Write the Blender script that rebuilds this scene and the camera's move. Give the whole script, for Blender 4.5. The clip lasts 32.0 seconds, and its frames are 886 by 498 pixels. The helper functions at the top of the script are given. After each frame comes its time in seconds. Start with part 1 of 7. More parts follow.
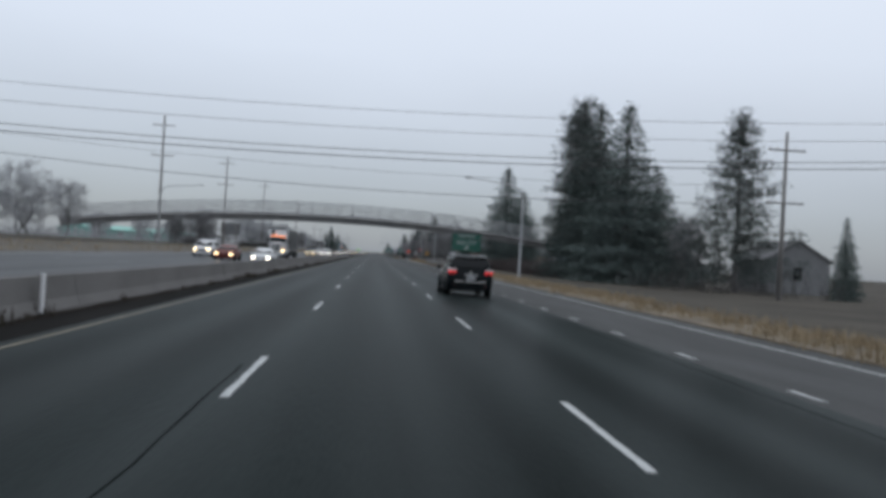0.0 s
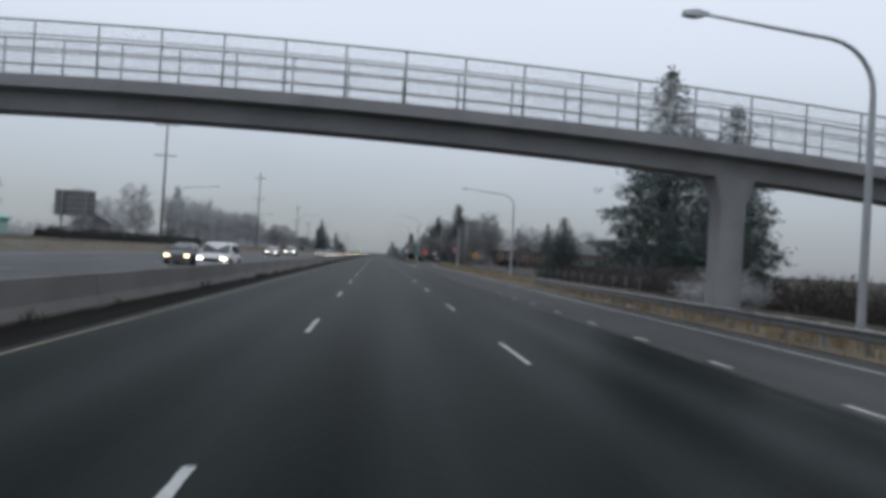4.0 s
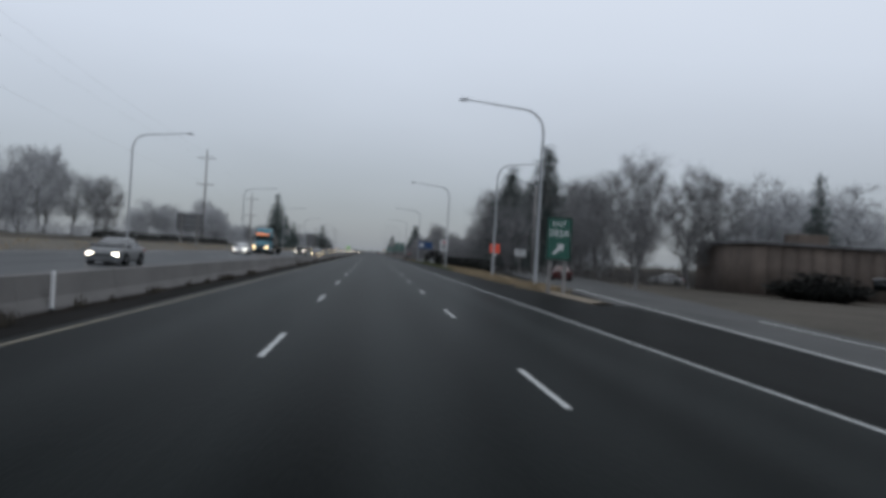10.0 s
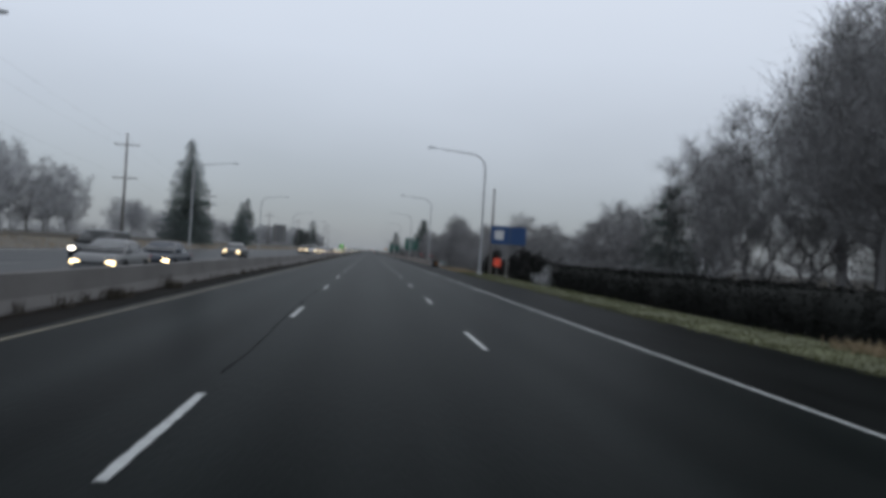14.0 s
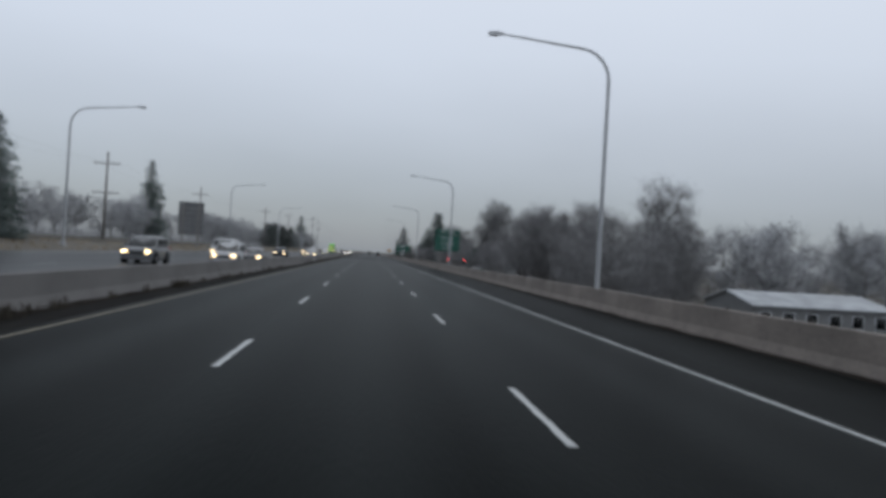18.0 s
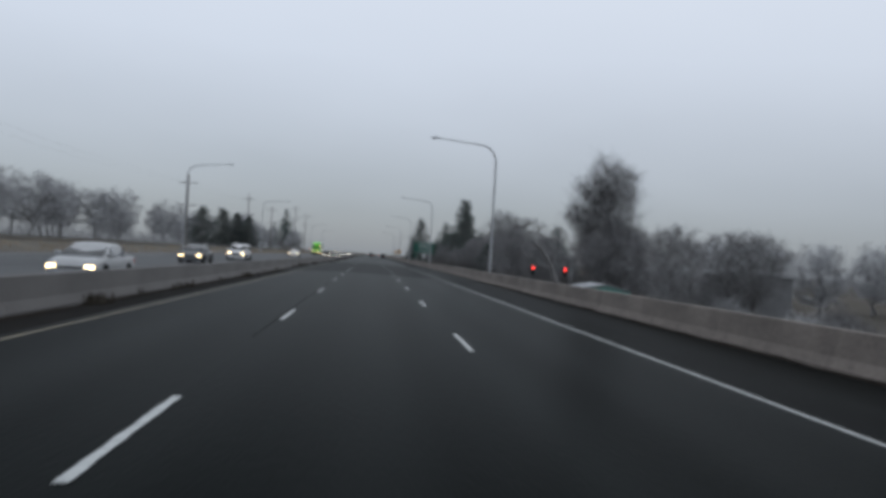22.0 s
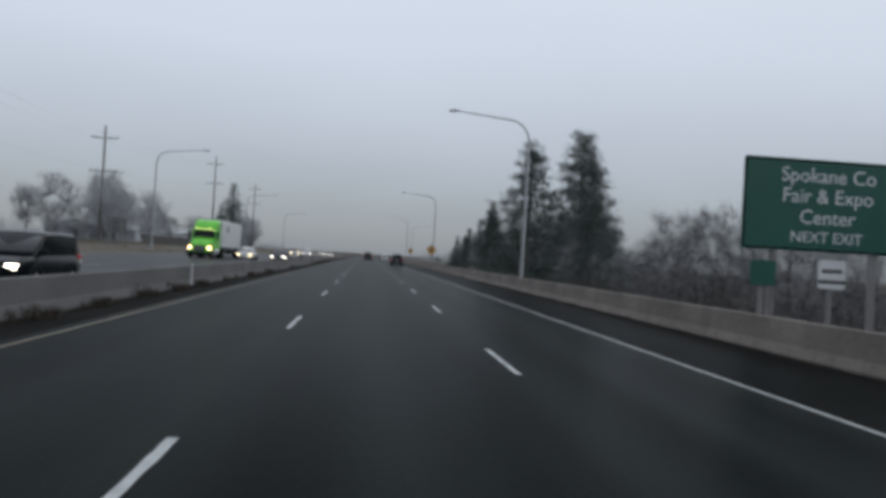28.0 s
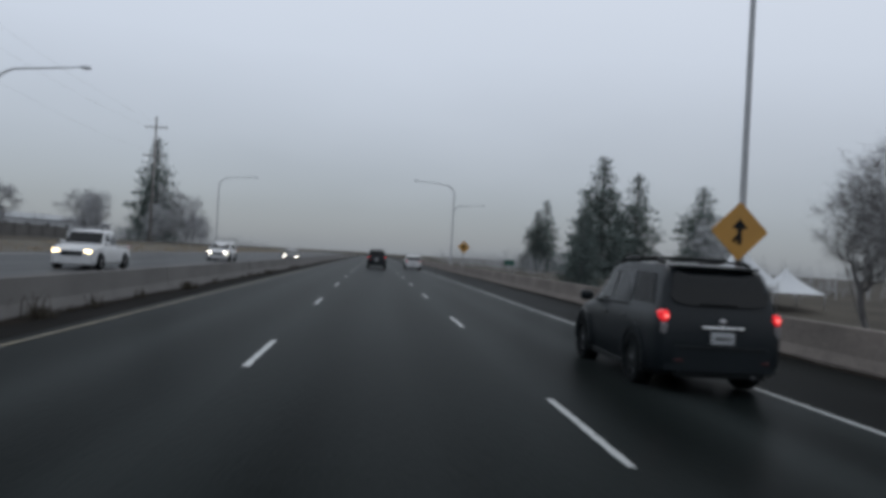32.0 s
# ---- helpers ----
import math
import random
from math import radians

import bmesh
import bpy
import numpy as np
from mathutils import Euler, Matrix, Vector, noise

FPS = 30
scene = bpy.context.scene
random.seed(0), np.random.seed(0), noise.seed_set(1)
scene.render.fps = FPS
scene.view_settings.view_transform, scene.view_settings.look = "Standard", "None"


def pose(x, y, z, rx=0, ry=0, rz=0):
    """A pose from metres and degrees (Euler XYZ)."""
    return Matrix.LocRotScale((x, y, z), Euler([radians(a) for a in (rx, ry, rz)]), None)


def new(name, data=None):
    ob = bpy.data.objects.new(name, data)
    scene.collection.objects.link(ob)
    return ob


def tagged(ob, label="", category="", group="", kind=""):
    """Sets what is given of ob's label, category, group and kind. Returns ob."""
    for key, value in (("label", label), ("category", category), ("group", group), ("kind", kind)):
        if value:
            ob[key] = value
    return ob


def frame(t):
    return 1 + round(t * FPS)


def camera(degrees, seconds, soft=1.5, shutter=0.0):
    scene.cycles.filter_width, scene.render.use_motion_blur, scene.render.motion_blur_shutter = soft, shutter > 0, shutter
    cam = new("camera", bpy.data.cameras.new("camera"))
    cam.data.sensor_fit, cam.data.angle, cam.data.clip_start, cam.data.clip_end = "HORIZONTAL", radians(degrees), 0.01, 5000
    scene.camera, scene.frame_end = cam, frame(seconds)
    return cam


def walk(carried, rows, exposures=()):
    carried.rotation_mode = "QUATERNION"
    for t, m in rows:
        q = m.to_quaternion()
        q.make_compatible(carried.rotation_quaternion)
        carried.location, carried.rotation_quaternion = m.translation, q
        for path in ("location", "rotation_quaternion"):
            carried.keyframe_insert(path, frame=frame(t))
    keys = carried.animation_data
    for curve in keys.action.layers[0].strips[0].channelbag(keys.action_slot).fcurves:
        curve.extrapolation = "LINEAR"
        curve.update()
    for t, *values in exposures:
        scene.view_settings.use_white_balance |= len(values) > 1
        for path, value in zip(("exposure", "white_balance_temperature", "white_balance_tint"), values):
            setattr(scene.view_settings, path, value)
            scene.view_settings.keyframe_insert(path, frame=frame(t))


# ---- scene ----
cam = camera(57.2, 32.0, soft=4.2, shutter=0.1)
PATH = [
    (0.0, pose(-0.456, 4.06, 1.5, 90.52, -3.28, -4.89)),
    (1.0, pose(-0.503, 32.52, 1.5, 90.55, -3.41, -5.24)),
    (2.0, pose(-0.518, 61.90, 1.5, 90.58, -3.45, -5.01)),
    (3.0, pose(-0.592, 90.63, 1.5, 90.52, -3.37, -4.70)),
    (6.0, pose(-0.79, 177.46, 1.5, 90.67, -3.31, -5.08)),
    (7.0, pose(-0.681, 206.56, 1.5, 90.49, -3.32, -5.21)),
    (8.0, pose(-0.593, 235.69, 1.5, 90.52, -3.33, -5.15)),
    (9.0, pose(-0.505, 264.35, 1.5, 90.51, -3.29, -5.29)),
    (10.0, pose(-0.441, 293.72, 1.5, 90.44, -3.32, -5.09)),
    (11.0, pose(-0.441, 323.32, 1.5, 90.29, -3.42, -5.11)),
    (12.0, pose(-0.404, 351.25, 1.5, 90.32, -3.42, -5.16)),
    (13.0, pose(-0.342, 381.22, 1.5, 90.38, -3.41, -5.01)),
    (14.0, pose(-0.289, 409.42, 1.5, 90.40, -3.45, -5.19)),
    (17.0, pose(-0.168, 496.37, 1.5, 90.56, -3.40, -5.23)),
    (18.0, pose(-0.051, 526.40, 1.5, 90.51, -3.34, -5.21)),
    (19.0, pose(0.004, 554.70, 1.5, 90.57, -3.35, -5.18)),
    (20.0, pose(0.034, 584.23, 1.5, 90.53, -3.35, -5.00)),
    (21.0, pose(0.019, 612.60, 1.5, 90.59, -3.30, -4.92)),
    (22.0, pose(-0.035, 641.06, 1.5, 90.61, -3.27, -5.09)),
    (23.0, pose(-0.102, 671.02, 1.5, 90.62, -3.26, -4.93)),
    (24.0, pose(-0.222, 698.85, 1.5, 90.69, -3.31, -4.64)),
    (25.0, pose(-0.393, 728.40, 1.5, 90.67, -3.33, -4.72)),
    (28.0, pose(-0.447, 813.54, 1.5, 90.63, -3.27, -5.43)),
    (29.0, pose(-0.367, 842.58, 1.5, 90.46, -3.25, -5.30)),
    (30.0, pose(-0.335, 871.65, 1.5, 90.43, -3.23, -5.04)),
    (31.0, pose(-0.357, 899.03, 1.5, 90.54, -3.19, -5.13)),
    (32.0, pose(-0.337, 928.56, 1.5, 90.53, -3.21, -4.94)),
]
walk(cam, PATH, ((0.0, 0.16), (3.5, 0.16), (6.0, 0.0), (25.0, 0.0), (28.0, -0.03), (32.0, -0.09)))

# ---- world and light ----
world = bpy.data.worlds.new("fog_sky")
scene.world = world
world.use_nodes = True
wn, wl = world.node_tree.nodes, world.node_tree.links
wn.clear()
w_out = wn.new("ShaderNodeOutputWorld")
w_bg = wn.new("ShaderNodeBackground")
w_co = wn.new("ShaderNodeTexCoord")
w_sep = wn.new("ShaderNodeSeparateXYZ")
w_ramp = wn.new("ShaderNodeValToRGB")
w_sky = wn.new("ShaderNodeTexSky")
w_mix = wn.new("ShaderNodeMixRGB")
w_noise = wn.new("ShaderNodeTexNoise")
w_map = wn.new("ShaderNodeMapping")
w_add = wn.new("ShaderNodeMath")
w_sky.sky_type = "NISHITA"
w_sky.sun_disc = False
w_sky.sun_elevation = radians(35)
w_sky.sun_rotation = radians(150)
w_mix.blend_type = "ADD"
w_mix.inputs[0].default_value = 0.012
SKY_STOPS = ((0.0, (0.235, 0.258, 0.290)), (0.05, (0.30, 0.328, 0.368)), (0.13, (0.445, 0.482, 0.542)),
             (0.24, (0.60, 0.65, 0.735)), (0.40, (0.72, 0.775, 0.87)), (1.0, (0.80, 0.86, 0.94)))
w_ramp.color_ramp.elements[0].position = 0.0
w_ramp.color_ramp.elements[1].position = 1.0
for stop_at, stop_col in SKY_STOPS[1:-1]:
    w_ramp.color_ramp.elements.new(stop_at)
for el, (stop_at, stop_col) in zip(w_ramp.color_ramp.elements, SKY_STOPS):
    el.position, el.color = stop_at, (*stop_col, 1)
w_map.inputs["Scale"].default_value = (2.0, 2.0, 5.0)
w_noise.inputs["Scale"].default_value = 1.6
w_noise.inputs["Detail"].default_value = 3
w_add.operation = "MULTIPLY_ADD"
w_add.inputs[1].default_value = 0.05
wl.new(w_co.outputs["Generated"], w_sep.inputs[0])
wl.new(w_co.outputs["Generated"], w_map.inputs[0])
wl.new(w_map.outputs[0], w_noise.inputs["Vector"])
w_off = wn.new("ShaderNodeMath")
w_off.operation = "SUBTRACT"
w_off.inputs[1].default_value = 0.5
wl.new(w_noise.outputs[0], w_off.inputs[0])
wl.new(w_off.outputs[0], w_add.inputs[0])
wl.new(w_sep.outputs[2], w_add.inputs[2])
wl.new(w_add.outputs[0], w_ramp.inputs[0])
wl.new(w_ramp.outputs[0], w_mix.inputs[1])
wl.new(w_sky.outputs[0], w_mix.inputs[2])
wl.new(w_mix.outputs[0], w_bg.inputs[0])
w_bg.inputs[1].default_value = 1.0
wl.new(w_bg.outputs[0], w_out.inputs[0])

sun_data = bpy.data.lights.new("sun", "SUN")
sun_data.energy, sun_data.angle, sun_data.color = 0.5, radians(60), (1.0, 0.98, 0.95)
sun = new("sun", sun_data)
sun.matrix_world = pose(0, 0, 60, 40, 0, 150)

# ---- materials ----
def mat(name, color, rough=0.7, metal=0.0, spread=0.25, scale=6.0, fine=60.0, bump=0.15, stretch=(1, 1, 1), spec=0.5,
        emit=0.0, emit_color=None, per_object=0.0, coat=0.0, second=None):
    m = bpy.data.materials.new(name)
    m.use_nodes = True
    n, l = m.node_tree.nodes, m.node_tree.links
    b = n["Principled BSDF"]
    b.inputs["Roughness"].default_value = rough
    b.inputs["Metallic"].default_value = metal
    b.inputs["Specular IOR Level"].default_value = spec
    b.inputs["Coat Weight"].default_value = coat
    co = n.new("ShaderNodeTexCoord")
    mp = n.new("ShaderNodeMapping")
    mp.inputs["Scale"].default_value = stretch
    l.new(co.outputs["Object"], mp.inputs[0])
    big, small = n.new("ShaderNodeTexNoise"), n.new("ShaderNodeTexNoise")
    big.inputs["Scale"].default_value, small.inputs["Scale"].default_value = scale, fine
    big.inputs["Detail"].default_value, small.inputs["Detail"].default_value = 4, 3
    l.new(mp.outputs[0], big.inputs["Vector"])
    l.new(mp.outputs[0], small.inputs["Vector"])
    mixn = n.new("ShaderNodeMath")
    mixn.operation = "MULTIPLY_ADD"
    mixn.inputs[1].default_value = 0.4
    half = n.new("ShaderNodeMath")
    half.operation = "MULTIPLY"
    half.inputs[1].default_value = 0.6
    l.new(big.outputs[0], half.inputs[0])
    l.new(small.outputs[0], mixn.inputs[0])
    l.new(half.outputs[0], mixn.inputs[2])
    ramp = n.new("ShaderNodeValToRGB")
    c2 = second if second else tuple(min(1.0, c * (1 + spread)) for c in color)
    c1 = tuple(c * (1 - spread) for c in color)
    ramp.color_ramp.elements[0].position, ramp.color_ramp.elements[1].position = 0.32, 0.68
    ramp.color_ramp.elements[0].color, ramp.color_ramp.elements[1].color = (*c1, 1), (*c2, 1)
    l.new(mixn.outputs[0], ramp.inputs[0])
    last = ramp.outputs[0]
    if per_object:
        info = n.new("ShaderNodeObjectInfo")
        hsv = n.new("ShaderNodeHueSaturation")
        mr = n.new("ShaderNodeMapRange")
        mr.inputs[3].default_value, mr.inputs[4].default_value = 1 - per_object, 1 + per_object
        l.new(info.outputs["Random"], mr.inputs[0])
        l.new(mr.outputs[0], hsv.inputs["Value"])
        l.new(last, hsv.inputs["Color"])
        last = hsv.outputs[0]
    l.new(last, b.inputs["Base Color"])
    if bump:
        bp = n.new("ShaderNodeBump")
        bp.inputs["Strength"].default_value = bump
        bp.inputs["Distance"].default_value = 0.02
        l.new(small.outputs[0], bp.inputs["Height"])
        l.new(bp.outputs[0], b.inputs["Normal"])
    if emit:
        b.inputs["Emission Color"].default_value = (*(emit_color or color), 1)
        b.inputs["Emission Strength"].default_value = emit
    return m


def road_mat(name, base, worn, centre, pitch, rough=0.42, older=1.0, spec=0.1):
    """Asphalt with polished wheel tracks that run along y, stains and fine grain."""
    m = mat(name, base, rough, spread=0.35, scale=0.5, fine=35, bump=0.25, stretch=(1, 0.12, 1), spec=spec)
    n, l = m.node_tree.nodes, m.node_tree.links
    b = n["Principled BSDF"]
    src = b.inputs["Base Color"].links[0].from_socket
    co = [q for q in n if q.bl_idname == "ShaderNodeTexCoord"][0]
    sep = n.new("ShaderNodeSeparateXYZ")
    l.new(co.outputs["Object"], sep.inputs[0])
    off = n.new("ShaderNodeMath")
    off.operation = "MULTIPLY_ADD"
    off.inputs[1].default_value, off.inputs[2].default_value = 4 * math.pi / pitch, -centre * 4 * math.pi / pitch
    l.new(sep.outputs[0], off.inputs[0])
    cs = n.new("ShaderNodeMath")
    cs.operation = "COSINE"
    l.new(off.outputs[0], cs.inputs[0])
    mr = n.new("ShaderNodeMapRange")
    mr.inputs[1].default_value, mr.inputs[2].default_value = -1, 1
    mr.inputs[3].default_value, mr.inputs[4].default_value = 0.0, 0.75
    l.new(cs.outputs[0], mr.inputs[0])
    mix = n.new("ShaderNodeMixRGB")
    mix.inputs[2].default_value = (*worn, 1)
    l.new(mr.outputs[0], mix.inputs[0])
    l.new(src, mix.inputs[1])
    l.new(mix.outputs[0], b.inputs["Base Color"])
    # sealed seams and patches, long in the direction of travel
    mp = n.new("ShaderNodeMapping")
    mp.inputs["Scale"].default_value = (0.9, 0.035, 1)
    l.new(co.outputs["Object"], mp.inputs[0])
    pn = n.new("ShaderNodeTexNoise")
    pn.inputs["Scale"].default_value = 1.0
    pn.inputs["Detail"].default_value = 5
    l.new(mp.outputs[0], pn.inputs["Vector"])
    cr = n.new("ShaderNodeMapRange")
    cr.inputs[1].default_value, cr.inputs[2].default_value = 0.35, 0.65
    cr.inputs[3].default_value, cr.inputs[4].default_value = 0.78, 1.18
    l.new(pn.outputs[0], cr.inputs[0])
    mul = n.new("ShaderNodeMixRGB")
    mul.blend_type = "MULTIPLY"
    mul.inputs[0].default_value = 1.0
    l.new(mix.outputs[0], mul.inputs[1])
    l.new(cr.outputs[0], mul.inputs[2])
    # the pavement before the exit and past the street bridge is older and paler
    age = n.new("ShaderNodeMapRange")
    age.inputs[1].default_value, age.inputs[2].default_value = 95, 185
    age.inputs[3].default_value, age.inputs[4].default_value = older, 1.0
    l.new(sep.outputs[1], age.inputs[0])
    mul2 = n.new("ShaderNodeMixRGB")
    mul2.blend_type = "MULTIPLY"
    mul2.inputs[0].default_value = 1.0
    l.new(mul.outputs[0], mul2.inputs[1])
    l.new(age.outputs[0], mul2.inputs[2])
    late = n.new("ShaderNodeMapRange")
    late.inputs[1].default_value, late.inputs[2].default_value = 766, 790
    late.inputs[3].default_value, late.inputs[4].default_value = (0.8, 1.4) if older > 2 else (1.0, 1.0)
    l.new(sep.outputs[1], late.inputs[0])
    early = n.new("ShaderNodeMapRange")
    early.inputs[1].default_value, early.inputs[2].default_value = 440, 490
    early.inputs[3].default_value, early.inputs[4].default_value = 1.25 if older > 2 else 1.0, 1.0
    l.new(sep.outputs[1], early.inputs[0])
    both = n.new("ShaderNodeMath")
    both.operation = "MULTIPLY"
    l.new(late.outputs[0], both.inputs[0])
    l.new(early.outputs[0], both.inputs[1])
    mul3 = n.new("ShaderNodeMixRGB")
    mul3.blend_type = "MULTIPLY"
    mul3.inputs[0].default_value = 1.0
    l.new(mul2.outputs[0], mul3.inputs[1])
    l.new(both.outputs[0], mul3.inputs[2])
    l.new(mul3.outputs[0], b.inputs["Base Color"])
    return m


M_ASPHALT = road_mat("asphalt", (0.0060, 0.0077, 0.0077), (0.0122, 0.0146, 0.0147), 0.0, 3.66, 0.30, 2.5, 0.0024)
M_ASPHALT_OPP = road_mat("asphalt_pale", (0.050, 0.053, 0.055), (0.068, 0.071, 0.073), -11.6, 3.66, 0.4, 1.3, 0.01)
M_RAMP = mat("asphalt_ramp", (0.050, 0.052, 0.053), 0.8, spec=0.08, spread=0.3, scale=0.7, fine=40, stretch=(1, 0.2, 1))
M_SHOULDER = mat("asphalt_shoulder", (0.0078, 0.0088, 0.0088), 0.38, spec=0.002, spread=0.4, scale=0.8, fine=45, stretch=(1, 0.25, 1))
M_SHOULDER_DIRTY = mat("gritty_asphalt_shoulder", (0.0090, 0.0086, 0.0082), 0.9, spec=0.04, spread=0.5, scale=1.1, fine=30, stretch=(1, 0.3, 1))
M_DECK = road_mat("asphalt_new", (0.0034, 0.0046, 0.0047), (0.0062, 0.0078, 0.0080), 0.0, 3.66, 0.32, 1.0, 0.0014)
M_TAR = mat("crack_sealing_tar", (0.0050, 0.0056, 0.0058), 0.95, spec=0.0, spread=0.3, scale=3, fine=30, bump=0)
M_GRIT = mat("dark_grit_and_leaves", (0.016, 0.0135, 0.0115), 0.98, spec=0.04, spread=0.6, scale=2.5, fine=28, bump=0.6)
M_WHITE_LINE = mat("worn_white_paint", (0.30, 0.315, 0.315), 0.55, spread=0.3, scale=5, fine=40, per_object=0.15)
M_YELLOW_LINE = mat("worn_yellow_paint", (0.115, 0.098, 0.062), 0.6, spread=0.45, scale=1.2, fine=30)
M_GRASS = mat("dry_grass", (0.115, 0.092, 0.066), 0.95, spread=0.4, scale=0.35, fine=9, bump=0.5, second=(0.18, 0.145, 0.10))
M_GROUND = mat("rough_ground", (0.046, 0.042, 0.036), 0.95, spread=0.4, scale=0.12, fine=3, bump=0.5, spec=0.1, second=(0.080, 0.071, 0.058))
M_BANK = mat("dull_winter_grass", (0.066, 0.058, 0.047), 0.95, spread=0.4, scale=0.35, fine=9, bump=0.5, second=(0.10, 0.086, 0.064))
M_MOSS = mat("mossy_grass", (0.066, 0.072, 0.032), 0.95, spread=0.35, scale=0.5, fine=12, bump=0.5)
M_BLADES = mat("dry_grass_blades", (0.24, 0.185, 0.115), 0.9, spread=0.35, scale=0.8, fine=5, bump=0)
M_BLADES_GREEN = mat("short_green_grass", (0.074, 0.080, 0.036), 0.9, spread=0.35, scale=0.8, fine=5, bump=0)
M_WEED = mat("dead_weeds", (0.045, 0.038, 0.028), 0.95, spread=0.3, scale=2, fine=12, bump=0)
M_CONCRETE = mat("barrier_concrete", (0.092, 0.089, 0.088), 0.9, spread=0.22, scale=1.1, fine=30, bump=0.25, per_object=0.05, stretch=(1, 0.5, 0.8))
M_CONCRETE_R = mat("barrier_concrete_stained", (0.138, 0.120, 0.107), 0.9, spread=0.42, scale=1.2, fine=18, bump=0.35, per_object=0.09, stretch=(1, 0.7, 0.6))
M_BRIDGE = mat("bridge_concrete", (0.25, 0.25, 0.255), 0.85, spread=0.2, scale=0.6, fine=14, bump=0.3)
M_STEEL = mat("galvanised_steel", (0.30, 0.31, 0.32), 0.5, metal=0.55, spread=0.2, scale=3, fine=30, bump=0.1)
M_RAIL = mat("weathered_guardrail", (0.15, 0.15, 0.15), 0.5, metal=0.5, spread=0.3, scale=2, fine=30, bump=0.1)
M_POLE = mat("grey_lamp_pole", (0.37, 0.385, 0.40), 0.55, metal=0.3, spread=0.15, scale=2, fine=20, bump=0.05)
M_WOOD_DARK = mat("dark_creosoted_wood", (0.055, 0.047, 0.045), 0.9, spread=0.3, scale=3, fine=25, bump=0.3, stretch=(1, 1, 0.2))
M_WOOD = mat("weathered_grey_wood", (0.21, 0.203, 0.198), 0.9, spread=0.35, scale=3, fine=25, bump=0.4, stretch=(1, 1, 0.12))
M_WIRE = mat("power_wire", (0.05, 0.05, 0.055), 0.6, spread=0.1, bump=0)
M_SIGN_GREEN = mat("green_sign_sheeting", (0.010, 0.085, 0.062), 0.45, spread=0.12, scale=1.2, fine=50, bump=0.03)
M_SIGN_WHITE = mat("white_sign_sheeting", (0.60, 0.61, 0.62), 0.45, spread=0.1, scale=2, fine=50, bump=0.02)
M_SIGN_BLUE = mat("blue_sign_sheeting", (0.015, 0.06, 0.17), 0.45, spread=0.12, scale=2, fine=50, bump=0.02)
M_SIGN_YELLOW = mat("yellow_sign_sheeting", (0.42, 0.22, 0.045), 0.45, spread=0.12, scale=2, fine=50, bump=0.02)
M_SIGN_ORANGE = mat("fluorescent_orange_sheeting", (0.85, 0.10, 0.05), 0.5, spread=0.08, scale=2, fine=50, bump=0.02)
M_NOSE = mat("faded_nose_panel", (0.22, 0.10, 0.035), 0.6, spread=0.25, scale=4, fine=40, bump=0.05)
M_SIGN_RED = mat("red_sign_sheeting", (0.40, 0.03, 0.03), 0.45, spread=0.12, scale=2, fine=50, bump=0.02)
M_SIGN_BACK = mat("aluminium_sign_back", (0.14, 0.145, 0.15), 0.55, metal=0.3, spread=0.2, scale=1.5, fine=20, bump=0.05)
M_BLACK = mat("black_plastic", (0.012, 0.0142, 0.0152), 0.6, spread=0.2, bump=0.05, spec=0.12)
M_TYRE = mat("tyre_rubber", (0.010, 0.0118, 0.0126), 0.9, spread=0.2, scale=8, bump=0.2, spec=0.06)
M_RIM = mat("alloy_rim", (0.34, 0.34, 0.35), 0.35, metal=0.8, spread=0.15, bump=0)
M_RIM_DARK = mat("dull_dark_alloy", (0.10, 0.105, 0.115), 0.45, metal=0.7, spread=0.2, bump=0)
M_DARK_LENS = mat("dark_red_reflector", (0.07, 0.008, 0.008), 0.3, spread=0.1, bump=0)
M_ROOF_RAIL = mat("satin_silver_roof_rail", (0.40, 0.415, 0.43), 0.45, metal=0.25, spread=0.12, bump=0)
# opaque; grey base colour stands for bright fog showing through the cabin
M_GLASS_PALED = mat("lightly_tinted_car_glass", (0.058, 0.065, 0.071), 0.05, spread=0.1, bump=0, spec=0.7)
M_GLASS = mat("tinted_car_glass", (0.005, 0.0065, 0.0075), 0.08, spread=0.1, bump=0, spec=0.2)
M_CHROME = mat("brushed_chrome", (0.62, 0.63, 0.64), 0.25, metal=0.9, spread=0.1, bump=0)
M_TAIL = mat("lit_tail_lamp", (0.55, 0.02, 0.02), 0.25, spread=0.15, scale=12, bump=0, emit=0.5, emit_color=(1.0, 0.02, 0.035))
M_TAIL_DIM = mat("red_lamp_lens", (0.30, 0.015, 0.015), 0.25, spread=0.15, scale=12, bump=0, emit=0.07, emit_color=(1, 0.02, 0.03))
M_TAIL_CORE = mat("bright_bulb_core", (0.8, 0.1, 0.1), 0.3, spread=0.1, bump=0, emit=1.6, emit_color=(1.0, 0.16, 0.14))
M_CLEAR_DIM = mat("dull_lamp_lens", (0.16, 0.155, 0.16), 0.3, spread=0.2, scale=12, bump=0)
M_SIGNAL = mat("lit_red_signal_lens", (0.6, 0.02, 0.02), 0.3, spread=0.1, bump=0, emit=4.0, emit_color=(1.0, 0.05, 0.04))
M_CLEAR = mat("clear_lamp_lens", (0.55, 0.53, 0.53), 0.2, spread=0.15, scale=12, bump=0)
M_HEAD = mat("lit_headlamp", (0.9, 0.88, 0.8), 0.2, spread=0.05, bump=0, emit=9.0, emit_color=(1.0, 0.93, 0.78))
M_HEAD_WARM = mat("lit_headlamp_warm", (0.9, 0.8, 0.6), 0.2, spread=0.05, bump=0, emit=8.0, emit_color=(1.0, 0.74, 0.38))
